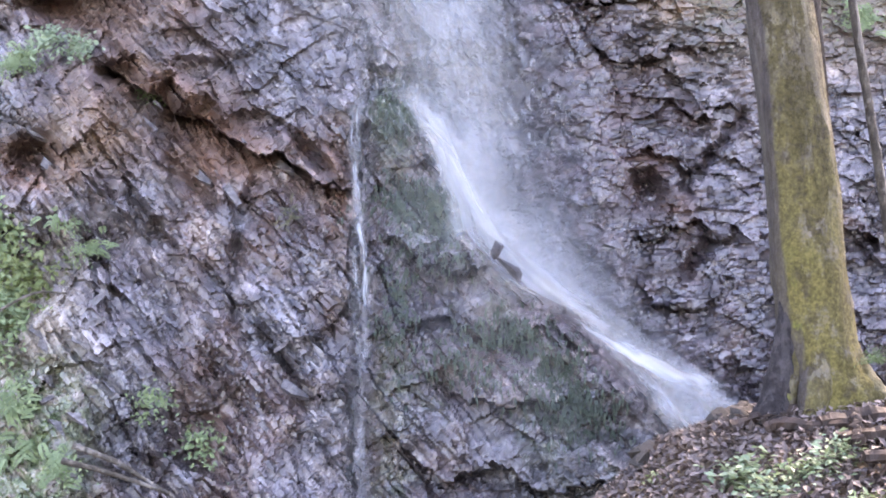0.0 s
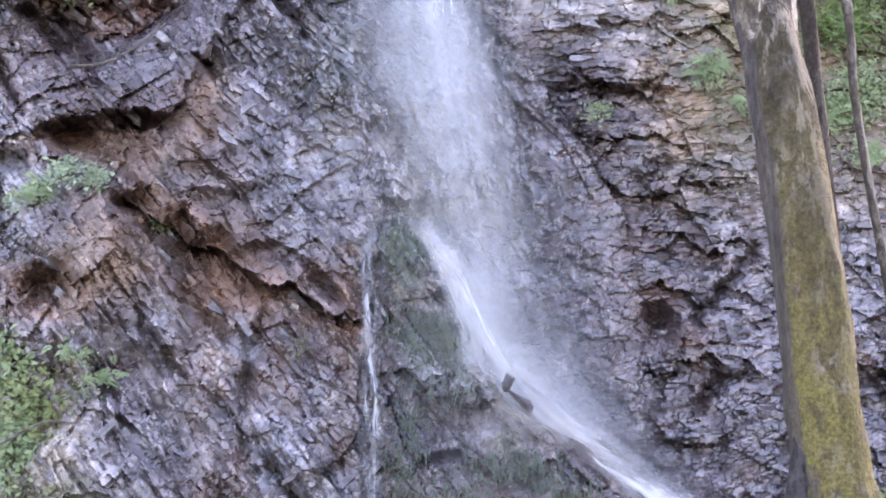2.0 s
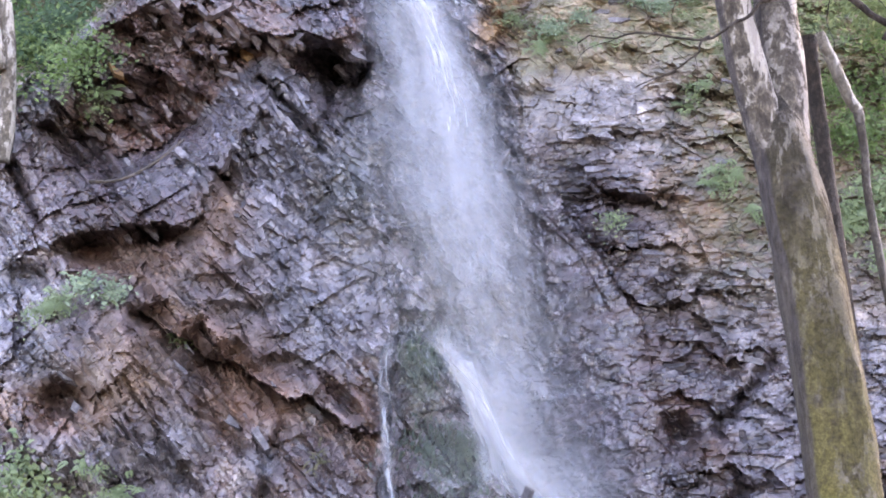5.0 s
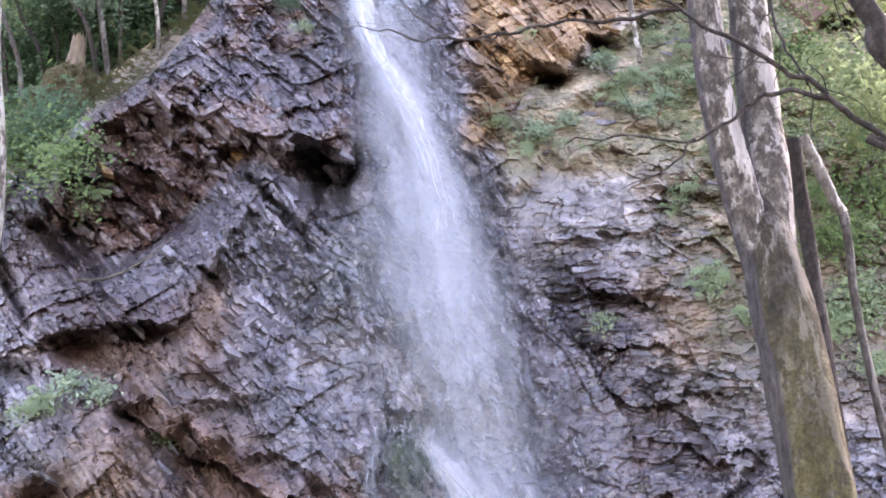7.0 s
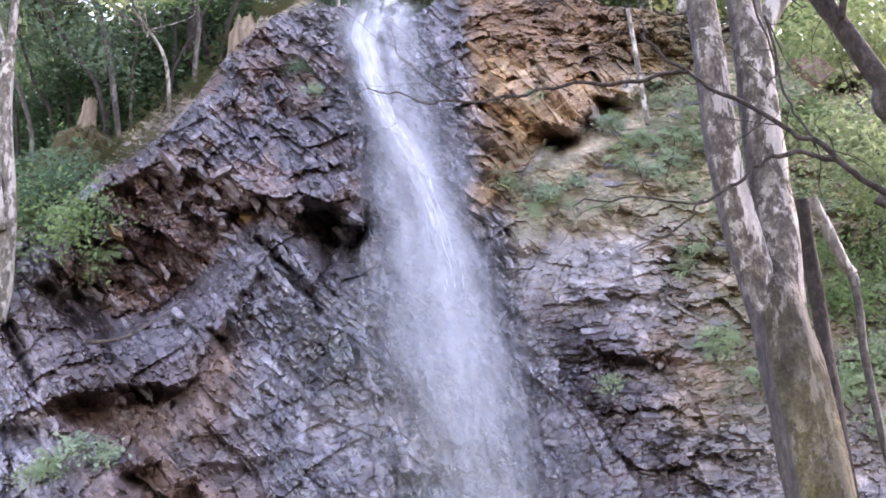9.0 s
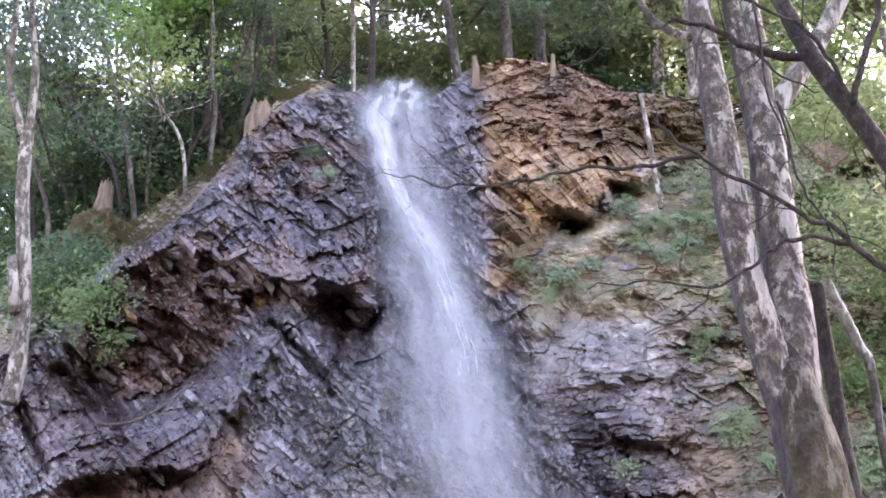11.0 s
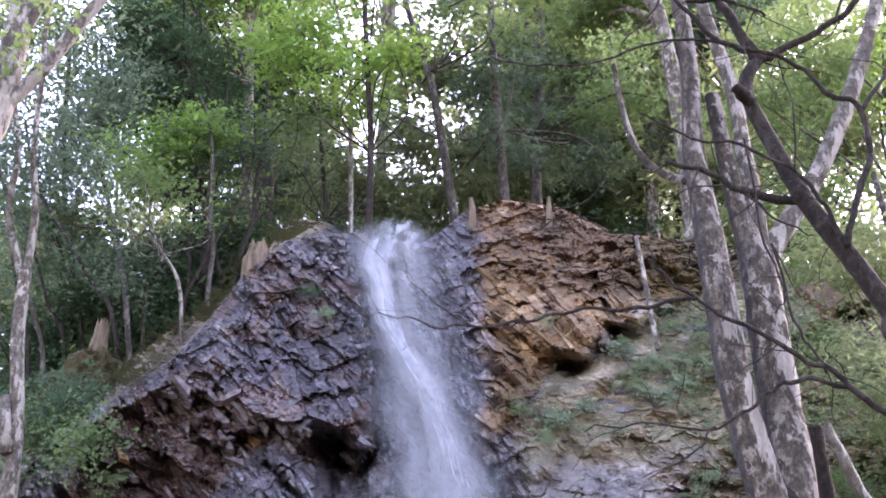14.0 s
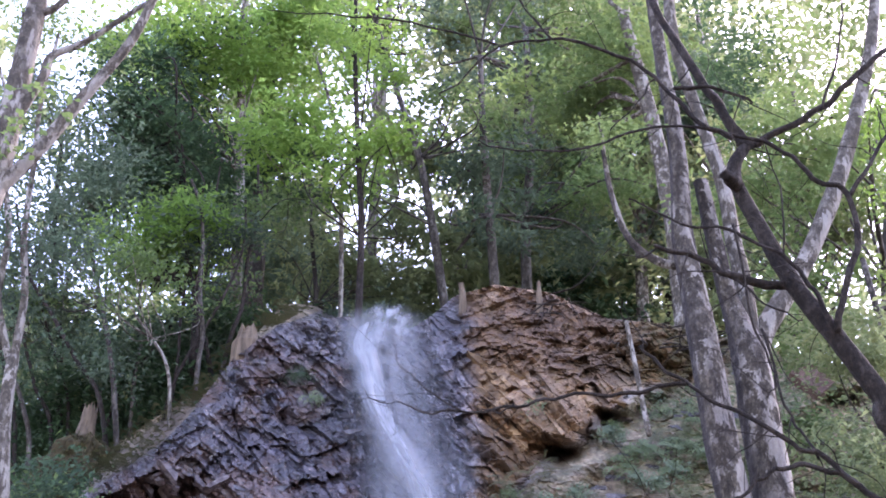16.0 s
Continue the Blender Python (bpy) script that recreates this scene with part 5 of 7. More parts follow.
def build_leaning_tree():
    rng = np.random.default_rng(83)
    ob = thing("leaning_tree", "dark leaning tree with crooked bare branches", "tree")
    trunk = [(5.6, 6.8, 1.0), (4.4, 6.9, 3.2), (2.51, 7.00, 4.63), (2.32, 7.00, 4.97), (2.12, 7.00, 5.33), (1.92, 7.05, 5.74), (1.78, 7.10, 6.17), (1.68, 7.10, 6.46), (1.68, 7.10, 6.63), (1.76, 7.10, 6.76)]
    part("trunk", limb_mesh("trunk", [(trunk, [0.11, 0.09, 0.068, 0.062, 0.058, 0.054, 0.05, 0.045, 0.045, 0.033])], BARK_DARK, 14, 0.08), ob)
    part("knob", limb_mesh("knob", [([(1.68, 7.08, 6.45), (1.61, 7.00, 6.45), (1.57, 6.97, 6.48)], [0.045, 0.042, 0.026])], BARK_DARK, 12, 0.25), ob, "knobbly broken limb")
    rows = [
        ([(1.76, 7.10, 6.76), (1.65, 7.10, 7.04), (1.48, 7.10, 7.41), (1.30, 7.15, 7.95), (1.20, 7.20, 8.42)], 0.045, 0.025),
        ([(1.76, 7.10, 6.76), (1.92, 7.10, 6.85), (2.26, 7.05, 7.04), (2.53, 7.00, 7.28), (2.87, 7.00, 7.57)], 0.032, 0.02),
        ([(2.09, 6.90, 5.31), (2.14, 6.85, 5.51), (2.27, 6.80, 5.90), (2.26, 6.80, 6.19), (2.07, 6.80, 6.33), (1.93, 6.80, 6.50), (1.67, 6.80, 6.63), (1.22, 6.80, 6.71), (0.76, 6.80, 6.55), (0.35, 6.80, 6.52), (0.07, 6.80, 6.59)], 0.026, 0.005),
        ([(2.26, 6.80, 6.19), (2.43, 6.80, 6.44), (2.66, 6.80, 6.81)], 0.018, 0.012),
        ([(1.63, 6.80, 6.61), (1.42, 6.80, 6.74), (1.18, 6.80, 7.08), (0.94, 6.80, 7.28), (0.53, 6.80, 7.40), (0.18, 6.80, 7.33), (-0.17, 6.80, 6.94)], 0.022, 0.006),
        ([(0.53, 6.80, 7.40), (0.41, 6.80, 7.59), (0.27, 6.80, 7.89)], 0.01, 0.006),
        ([(0.19, 6.80, 7.35), (-0.29, 6.80, 7.52), (-0.85, 6.80, 7.61), (-1.29, 6.80, 7.65)], 0.01, 0.004),
        ([(2.09, 6.90, 5.31), (2.00, 6.90, 5.60), (1.85, 6.90, 5.83), (1.58, 6.90, 5.99), (1.27, 6.90, 6.07), (0.96, 6.90, 6.24)], 0.02, 0.006),
        ([(1.94, 7.10, 5.73), (1.56, 6.95, 5.72), (1.38, 6.95, 5.84), (1.11, 6.90, 5.90)], 0.035, 0.015),
        ([(1.56, 6.95, 5.72), (1.70, 6.90, 5.52), (1.91, 6.90, 5.40)], 0.01, 0.005),
        ([(1.32, 7.00, 7.14), (1.57, 7.00, 7.17), (1.82, 7.00, 7.05)], 0.018, 0.01),
        ([(1.59, 6.90, 6.04), (1.62, 6.90, 5.42), (1.71, 6.90, 5.06), (1.66, 6.90, 4.92)], 0.009, 0.006),
        ([(2.24, 7.00, 6.98), (2.41, 7.00, 7.42), (2.51, 7.00, 7.91)], 0.012, 0.006),
        ([(1.18, 6.80, 7.08), (1.06, 6.80, 6.90), (0.87, 6.80, 6.68)], 0.008, 0.004),
        ([(1.85, 6.90, 5.83), (1.89, 6.90, 6.24), (1.83, 6.90, 6.66)], 0.008, 0.005),
    ]
    for pts, a, b in rows:
        branch = part("branch", limb_mesh("branch", [(pts, np.linspace(a, b, len(pts)) * 0.85)], BARK_DARK, 8, 0.18, wander=0.016), ob)
        add_twigs(branch, pts, b, 2 + len(pts), rng)
    low = [
        ([(5.0, 6.6, 3.0), (2.29, 6.50, 3.98), (2.15, 6.50, 4.08), (1.97, 6.50, 4.23), (1.81, 6.50, 4.38), (1.69, 6.50, 4.44), (1.42, 6.50, 4.63), (1.13, 6.50, 4.80), (0.94, 6.50, 4.99), (0.92, 6.50, 5.03)], 0.026, 0.008),
        ([(1.13, 6.50, 4.80), (0.84, 6.50, 4.74), (0.55, 6.50, 4.74), (0.25, 6.50, 4.67), (-0.04, 6.50, 4.63), (-0.22, 6.50, 4.64), (-0.39, 6.50, 4.69), (-0.60, 6.50, 4.69)], 0.014, 0.003),
        ([(-0.04, 6.50, 4.63), (-0.22, 6.50, 4.76), (-0.37, 6.50, 4.92), (-0.40, 6.50, 5.07)], 0.006, 0.003),
        ([(0.25, 6.50, 4.67), (0.14, 6.50, 4.63), (0.05, 6.50, 4.65)], 0.007, 0.003),
        ([(1.91, 6.50, 4.28), (1.70, 6.50, 4.35), (1.49, 6.50, 4.29), (1.37, 6.50, 4.17), (1.18, 6.50, 4.08), (0.82, 6.50, 4.10), (0.53, 6.50, 4.06)], 0.017, 0.004),
        ([(1.18, 6.50, 4.08), (1.09, 6.50, 3.96), (0.81, 6.50, 3.82)], 0.009, 0.003),
        ([(1.61, 6.60, 5.17), (1.66, 6.60, 4.77), (1.73, 6.60, 4.58), (1.80, 6.55, 4.41)], 0.009, 0.009),
    ]
    for pts, a, b in low:
        branch = part("branch", limb_mesh("branch", [(pts, np.linspace(a, b, len(pts)) * 0.85)], BARK_DARK, 8, 0.18, wander=0.016), ob)
        add_twigs(branch, pts, b, len(pts), rng)


build_leaning_tree()


def build_left_tree():
    ob = thing("pale_tree", "pale lichen-marked tree at the foot of the wooded slope", "tree")
    limbs = [
        ([(-5.04, 14.00, 5.59), (-4.99, 14.00, 5.96), (-5.03, 14.00, 6.87), (-5.19, 14.00, 7.96), (-5.24, 14.00, 8.82)], [0.11, 0.1, 0.085, 0.08, 0.07]),
        ([(-5.23, 14.00, 8.75), (-5.24, 14.00, 9.57), (-5.40, 14.00, 10.51), (-5.46, 14.00, 11.66), (-5.52, 14.00, 12.33), (-5.48, 14.00, 13.66)], [0.05, 0.045, 0.04, 0.035, 0.03, 0.02]),
        ([(-5.24, 14.00, 8.68), (-5.55, 14.00, 9.57), (-5.59, 14.00, 10.51), (-5.83, 14.00, 11.49), (-5.74, 14.00, 11.88), (-6.17, 14.00, 13.08)], [0.05, 0.045, 0.04, 0.035, 0.03, 0.02]),
        ([(-5.06, 13.90, 6.57), (-5.18, 13.90, 7.23)], [0.07, 0.05]),
    ]
    for pts, r in limbs:
        part("limb", limb_mesh("limb", [(pts, r)], BARK_PALE, 10, 0.07), ob)
    rng = np.random.default_rng(77)
    pts, _ = clumps(rng, (-5.61, 14.50, 10.75), (1.4, 1.2, 2.6), 150, 40, (0.3, 0.3, 0.1))
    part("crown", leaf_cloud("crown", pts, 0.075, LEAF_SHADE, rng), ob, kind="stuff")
    pts, _ = clumps(rng, (-5.42, 14.60, 13.57), (1.1, 1.0, 1.0), 46, 40, (0.3, 0.3, 0.1))
    part("crown", leaf_cloud("crown", pts, 0.07, LEAF_GREEN, rng), ob, kind="stuff")
    near = thing("near_tree", "grey tree with a long lichen-covered limb and a few maple leaves", "tree")
    limbs = [
        ([(-3.4, 6.6, -0.9), (-3.18, 7.00, 3.78), (-3.09, 7.00, 5.70), (-2.97, 7.00, 6.31), (-2.94, 7.00, 6.97), (-2.93, 7.00, 7.53), (-2.93, 7.00, 8.35)], [0.16, 0.12, 0.1, 0.09, 0.08, 0.07, 0.06]),
        ([(-3.00, 7.00, 6.27), (-2.74, 7.00, 6.63), (-2.49, 7.00, 7.10), (-2.25, 7.00, 7.55), (-2.12, 7.00, 8.03)], [0.05, 0.045, 0.04, 0.032, 0.028]),
        ([(-2.89, 7.00, 6.96), (-2.79, 7.00, 7.24), (-2.76, 7.00, 7.43), (-2.56, 7.00, 7.55), (-2.18, 7.00, 7.90)], [0.035, 0.03, 0.026, 0.022, 0.016]),
        ([(-3.01, 7.00, 7.78), (-2.83, 7.00, 7.83), (-2.67, 7.00, 8.03)], [0.03, 0.025, 0.02]),
    ]
    for pts, r in limbs:
        part("limb", limb_mesh("limb", [(pts, r)], BARK_PALE, 12, 0.06), near)
    pts, _ = clumps(rng, (-2.75, 6.60, 6.59), (0.2, 0.3, 0.25), 14, 10, (0.08, 0.08, 0.06))
    part("foliage", leaf_cloud("foliage", pts, 0.05, LEAF_GREEN, rng, slim=0.8), near, kind="stuff")


build_left_tree()


# ---- the wood above the cliff ----
def wood_tree(seed, trunk, radius, bark, crowns, leaves, leaf, label, sides=9, twigs=10):
    """A tree by its trunk line, with crown masses (centre, spread, clumps)."""
    rng = np.random.default_rng(seed)
    ob = thing("tree", label, "tree", group="trees above the cliff")
    trunk = np.asarray(trunk, float)
    trunk[0, 2] -= 0.8
    part("trunk", limb_mesh("trunk", [(trunk, np.linspace(radius, radius * 0.55, len(trunk)))], bark, sides, 0.08), ob)
    allp, limbs = [], []
    for centre, spread, count in crowns:
        p, c = clumps(rng, centre, np.asarray(spread) * 1.15, int(count * 1.15), 85, (0.36, 0.36, 0.1))
        allp.append(p)
        for q in c[:twigs]:
            k = np.argmin(np.abs(trunk[:, 2] - (q[2] - 0.8)))
            s = trunk[k]
            m = (s + q) / 2 + rng.normal(0, 0.25, 3)
            limbs.append(([s, m, q], [radius * 0.3, radius * 0.2, 0.008]))
    for limb in limbs:
        part("branch", limb_mesh("branch", [limb], bark, 5), ob)
    part("crown", leaf_cloud("crown", np.concatenate(allp), leaf * 1.3, leaves, rng), ob, kind="stuff")
    return ob


wood_tree(1, [(-1.56, 17.00, 11.01), (-1.57, 17.00, 12.33), (-1.68, 17.00, 13.87), (-1.82, 17.00, 15.87), (-1.87, 17.00, 17.71)], 0.055, BARK_DARK, [((-1.98, 17.00, 13.87), (0.9, 1.0, 0.8), 16), ((-1.73, 17.00, 16.23), (1.2, 1.2, 1.0), 22)], LEAF_BRIGHT, 0.075, "slim dark-barked tree behind the lip of the fall")
wood_tree(2, [(-1.96, 24.00, 14.88), (-1.99, 24.00, 17.03), (-1.92, 24.00, 19.22), (-1.83, 24.00, 23.28), (-1.76, 24.00, 25.44)], 0.13, BARK_PALE, [((-1.77, 24.00, 21.58), (1.4, 2, 2.0), 16)], LEAF_GREEN, 0.1, "pale-trunked tree with light foliage")
wood_tree(3, [(-1.89, 18.00, 11.56), (-1.98, 18.00, 13.17), (-2.10, 18.00, 14.81), (-2.58, 18.00, 16.59)], 0.04, BARK_PALE, [((-2.45, 18.00, 14.47), (1.0, 1, 0.9), 26)], LEAF_BRIGHT, 0.08, "slender pale sapling with yellow-green leaves")
wood_tree(4, [(-0.26, 19.00, 12.32), (-0.59, 19.00, 13.82), (-0.83, 19.00, 15.19), (-1.15, 19.00, 16.28), (-1.75, 19.00, 18.49)], 0.08, BARK_GREY, [((-0.66, 19.00, 14.95), (1.0, 1.2, 1.6), 9), ((-1.18, 20.00, 19.09), (1.2, 1.4, 0.8), 8)], LEAF_GREEN, 0.085, "grey leaning tree with thin foliage")
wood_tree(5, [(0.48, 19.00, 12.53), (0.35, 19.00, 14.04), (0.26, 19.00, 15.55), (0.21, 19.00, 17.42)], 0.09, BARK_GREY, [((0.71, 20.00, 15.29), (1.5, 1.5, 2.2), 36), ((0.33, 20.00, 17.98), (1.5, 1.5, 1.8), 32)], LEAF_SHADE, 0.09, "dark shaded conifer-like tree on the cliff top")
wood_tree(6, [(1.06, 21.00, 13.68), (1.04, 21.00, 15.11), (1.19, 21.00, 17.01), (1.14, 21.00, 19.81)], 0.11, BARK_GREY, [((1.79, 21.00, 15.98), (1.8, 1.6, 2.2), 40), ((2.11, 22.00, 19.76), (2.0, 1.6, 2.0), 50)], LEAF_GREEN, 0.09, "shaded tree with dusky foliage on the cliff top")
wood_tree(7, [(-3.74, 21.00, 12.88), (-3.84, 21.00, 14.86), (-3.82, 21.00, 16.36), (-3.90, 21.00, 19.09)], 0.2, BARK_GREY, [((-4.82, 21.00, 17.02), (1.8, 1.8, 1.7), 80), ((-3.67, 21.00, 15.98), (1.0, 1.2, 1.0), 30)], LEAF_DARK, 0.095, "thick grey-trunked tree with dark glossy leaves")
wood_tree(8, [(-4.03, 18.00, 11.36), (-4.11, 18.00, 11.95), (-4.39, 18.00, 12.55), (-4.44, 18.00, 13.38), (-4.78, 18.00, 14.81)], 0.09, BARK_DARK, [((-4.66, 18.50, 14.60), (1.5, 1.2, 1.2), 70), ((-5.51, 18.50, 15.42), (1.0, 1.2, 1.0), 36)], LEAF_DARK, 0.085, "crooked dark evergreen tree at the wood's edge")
wood_tree(9, [(-3.94, 17.50, 11.28), (-4.05, 17.50, 11.76), (-4.53, 17.50, 11.90), (-5.09, 17.40, 11.89)], 0.06, BARK_DARK, [((-4.73, 17.30, 12.47), (1.0, 0.7, 0.4), 60)], LEAF_BRIGHT, 0.075, "low crooked tree with a flat fresh green crown", twigs=18)
wood_tree(10, [(-3.82, 20.00, 12.24), (-4.08, 20.00, 15.66), (-4.28, 20.00, 18.54), (-4.34, 20.00, 20.56)], 0.11, BARK_PALE, [((-4.35, 20.00, 18.12), (2.0, 1.6, 1.5), 110), ((-5.63, 20.00, 18.13), (1.0, 1.2, 1.0), 36), ((-3.54, 20.00, 18.81), (1.0, 1.2, 1.0), 36)], LEAF_BRIGHT, 0.085, "sunlit bright green maple in the wood")
wood_tree(11, [(-5.94, 19.00, 8.89), (-6.35, 19.00, 11.30), (-6.78, 19.00, 13.26), (-7.00, 19.00, 15.55)], 0.06, BARK_DARK, [((-6.66, 19.00, 14.61), (1.3, 1.3, 1.8), 36)], LEAF_SHADE, 0.08, "thin dark tree with sparse leaves on the slope")
wood_tree(12, [(-4.62, 17.00, 9.25), (-4.93, 17.00, 10.10), (-5.39, 17.50, 11.47), (-6.05, 18.00, 13.38)], 0.045, BARK_GREY, [((-5.94, 18.00, 12.65), (0.9, 1, 1.2), 22)], LEAF_SHADE, 0.075, "leaning grey sapling on the slope")
wood_tree(13, [(-3.75, 16.00, 8.80), (-3.89, 16.00, 9.52), (-4.18, 16.00, 10.11), (-4.45, 16.00, 10.45)], 0.03, BARK_PALE, [((-4.47, 16.00, 10.58), (0.6, 0.6, 0.4), 12)], LEAF_GREEN, 0.07, "pale bent sapling on the grassy slope")
wood_tree(15, [(2.93, 16.50, 9.88), (2.95, 16.50, 11.75), (2.85, 16.50, 13.20), (2.72, 16.50, 14.33), (2.57, 16.50, 15.31), (2.44, 16.50, 16.21)], 0.15, BARK_PALE, [((1.91, 17.00, 15.87), (1.7, 1.5, 1.6), 70)], LEAF_GREEN, 0.085, "grey straight tree behind the forked stems")
wood_tree(16, [(5.33, 16.00, 7.79), (5.64, 16.00, 10.99), (6.34, 16.00, 13.85)], 0.12, BARK_GREY, [((4.67, 15.00, 10.57), (1.6, 1.5, 1.5), 60), ((5.45, 16.00, 13.34), (1.8, 1.5, 1.6), 40)], LEAF_GREEN, 0.085, "yellow-green maple on the steep bank")
wood_tree(17, [(4.60, 13.00, 5.41), (4.55, 13.00, 7.21), (4.35, 13.00, 9.53)], 0.06, BARK_GREY, [((4.06, 12.80, 6.88), (0.7, 0.8, 0.9), 30), ((4.01, 13.00, 8.31), (0.8, 0.8, 0.5), 30)], LEAF_FAR, 0.06, "leafy shrub hanging over the steep bank")

wood_tree(18, [(4.76, 18.00, 8.55), (4.98, 18.00, 11.19), (5.17, 18.00, 13.71), (5.36, 18.00, 15.97)], 0.1, BARK_GREY, [((5.11, 18.00, 13.92), (1.0, 1.2, 1.3), 40), ((5.53, 17.50, 12.66), (0.9, 1.0, 1.3), 40), ((4.18, 17.50, 11.56), (0.8, 0.9, 0.5), 32), ((3.22, 18.00, 12.09), (0.7, 0.9, 0.5), 22)], LEAF_FAR, 0.085, "yellow-green tree behind the forked stems")
wood_tree(19, [(-2.53, 20.00, 11.82), (-2.55, 20.00, 12.88), (-2.70, 20.00, 14.23), (-2.83, 20.00, 15.66)], 0.05, BARK_DARK, [((-2.66, 20.00, 14.00), (1.0, 1.0, 1.0), 34), ((-1.40, 21.00, 14.26), (1.0, 1.0, 0.7), 22)], LEAF_FAR, 0.08, "thin olive-green tree behind the lip of the fall")

# slim dark saplings in front of the thicket
slim = np.random.default_rng(15)
for k in range(13):
    y = slim.uniform(16.6, 18.6)
    x = -(0.19 + 0.17 * (k + slim.random()) / 13) * y
    z = float(curve_at(x, TOP)) + (y - LEAN_A - LEAN_B * float(curve_at(x, TOP))) / 1.1 - 0.2
    line = [np.array([x, y, z])]
    d = np.array([slim.normal(-0.1, 0.22), 0.0, 1.0])
    for j in range(6):
        d = d + np.array([slim.normal(0, 0.14), 0.0, 0.0])
        line.append(line[-1] + d * slim.uniform(0.5, 0.8))
    wood_tree(400 + k, line, slim.uniform(0.022, 0.045), (BARK_DARK, BARK_DARK, BARK_GREY)[k % 3], [(line[-2], (0.6, 0.5, 0.6), 7)], (LEAF_SHADE, LEAF_GREEN)[k % 2], 0.065, "slim crooked sapling at the edge of the thicket", 7, 3)

# deeper rows of the wood
rng = np.random.default_rng(5)
# dark thicket on the slope below the pale tree, its shade put into the leaf colours
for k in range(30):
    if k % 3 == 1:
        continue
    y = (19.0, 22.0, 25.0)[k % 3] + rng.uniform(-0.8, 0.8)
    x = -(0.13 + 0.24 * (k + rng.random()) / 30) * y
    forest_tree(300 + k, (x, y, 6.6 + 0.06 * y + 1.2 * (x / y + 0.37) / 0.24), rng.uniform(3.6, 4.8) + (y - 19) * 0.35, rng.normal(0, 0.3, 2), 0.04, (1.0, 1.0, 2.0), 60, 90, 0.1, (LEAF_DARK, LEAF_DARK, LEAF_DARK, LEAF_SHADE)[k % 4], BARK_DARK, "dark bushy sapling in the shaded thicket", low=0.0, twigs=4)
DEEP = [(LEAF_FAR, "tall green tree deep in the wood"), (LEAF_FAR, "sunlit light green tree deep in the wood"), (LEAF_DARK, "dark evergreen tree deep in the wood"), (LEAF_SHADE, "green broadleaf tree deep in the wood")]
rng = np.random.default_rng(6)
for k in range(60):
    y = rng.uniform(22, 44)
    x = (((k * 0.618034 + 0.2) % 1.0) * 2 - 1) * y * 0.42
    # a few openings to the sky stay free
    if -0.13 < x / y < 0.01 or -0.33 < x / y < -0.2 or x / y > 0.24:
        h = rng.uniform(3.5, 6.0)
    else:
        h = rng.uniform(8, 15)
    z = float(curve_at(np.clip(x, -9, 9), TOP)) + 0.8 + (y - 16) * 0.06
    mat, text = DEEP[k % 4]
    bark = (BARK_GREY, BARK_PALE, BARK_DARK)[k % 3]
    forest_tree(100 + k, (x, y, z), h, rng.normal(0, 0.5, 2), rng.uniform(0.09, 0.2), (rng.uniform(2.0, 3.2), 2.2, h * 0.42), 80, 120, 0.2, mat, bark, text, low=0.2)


# the hillside behind: foliage too far off to tell its trees apart
def build_far_woods():
    rng = np.random.default_rng(83)
    c = np.stack([rng.uniform(-25, 25, 1150), rng.uniform(45, 54, 1150), 11 + 38 * rng.uniform(0, 1, 1150) ** 1.25], -1)
    side = c[:, 0] / c[:, 1]
    open_sky = ((side > -0.12) & (side < -0.01) | (side < -0.27) | (side > 0.26)) & (c[:, 2] > 18)
    c = c[~open_sky | (rng.random(1150) < 0.3)]
    p = (c[:, None, :] + rng.normal(0, 1, (len(c), 95, 3)) * np.array([1.1, 1.0, 0.75])).reshape(-1, 3)
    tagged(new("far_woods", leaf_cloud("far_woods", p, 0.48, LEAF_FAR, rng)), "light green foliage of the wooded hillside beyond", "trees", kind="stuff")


build_far_woods()

# ---- stumps and stakes ----
def stump(base, radius, height, lean, label, seed):
    """A splintered stump: fluted sides, flared foot, torn top."""
    ob = thing("tree_stump", label, "tree stump")
    rng = np.random.default_rng(seed)
    n, rings = 30, 9
    a = np.linspace(0, 2 * math.pi, n, endpoint=False)
    flute = 1 + 0.16 * vnoise(np.cos(a) * 1.7, np.sin(a) * 1.7, seed) + 0.025 * rng.normal(0, 1, n)
    tear = 0.16 * vnoise(a * 1.6, 0 * a, seed + 4) + 0.1 * rng.normal(0, 1, n)
    V = []
    for k in range(rings):
        t = k / (rings - 1)
        r = radius * (1.0 + 0.45 * (1 - t) ** 3 - 0.15 * t) * flute * (1 + 0.03 * rng.normal(0, 1, n))
        z = height * t * (1 + tear * t) - 0.3 * (k == 0)
        V.append(np.stack([r * np.cos(a) + lean * t, r * np.sin(a), z], -1))
    V.append(V[-1] * np.array([0.55, 0.55, 0.82]) + np.array([lean * 0.45, 0, 0]))
    V = np.concatenate(V)
    idx = np.arange((rings + 1) * n).reshape(rings + 1, n)
    F = np.stack([idx[:-1], np.roll(idx[:-1], -1, 1), np.roll(idx[1:], -1, 1), idx[1:]], -1).reshape(-1, 4)
    me = bpy.data.meshes.new("stump_wood")
    me.from_pydata([tuple(v) for v in V], [], [tuple(int(q) for q in f) for f in F] + [tuple(int(q) for q in idx[-1])])
    me.materials.append(CUT_WOOD)
    part("stump_wood", me, ob)
    ob.location = base
    return ob


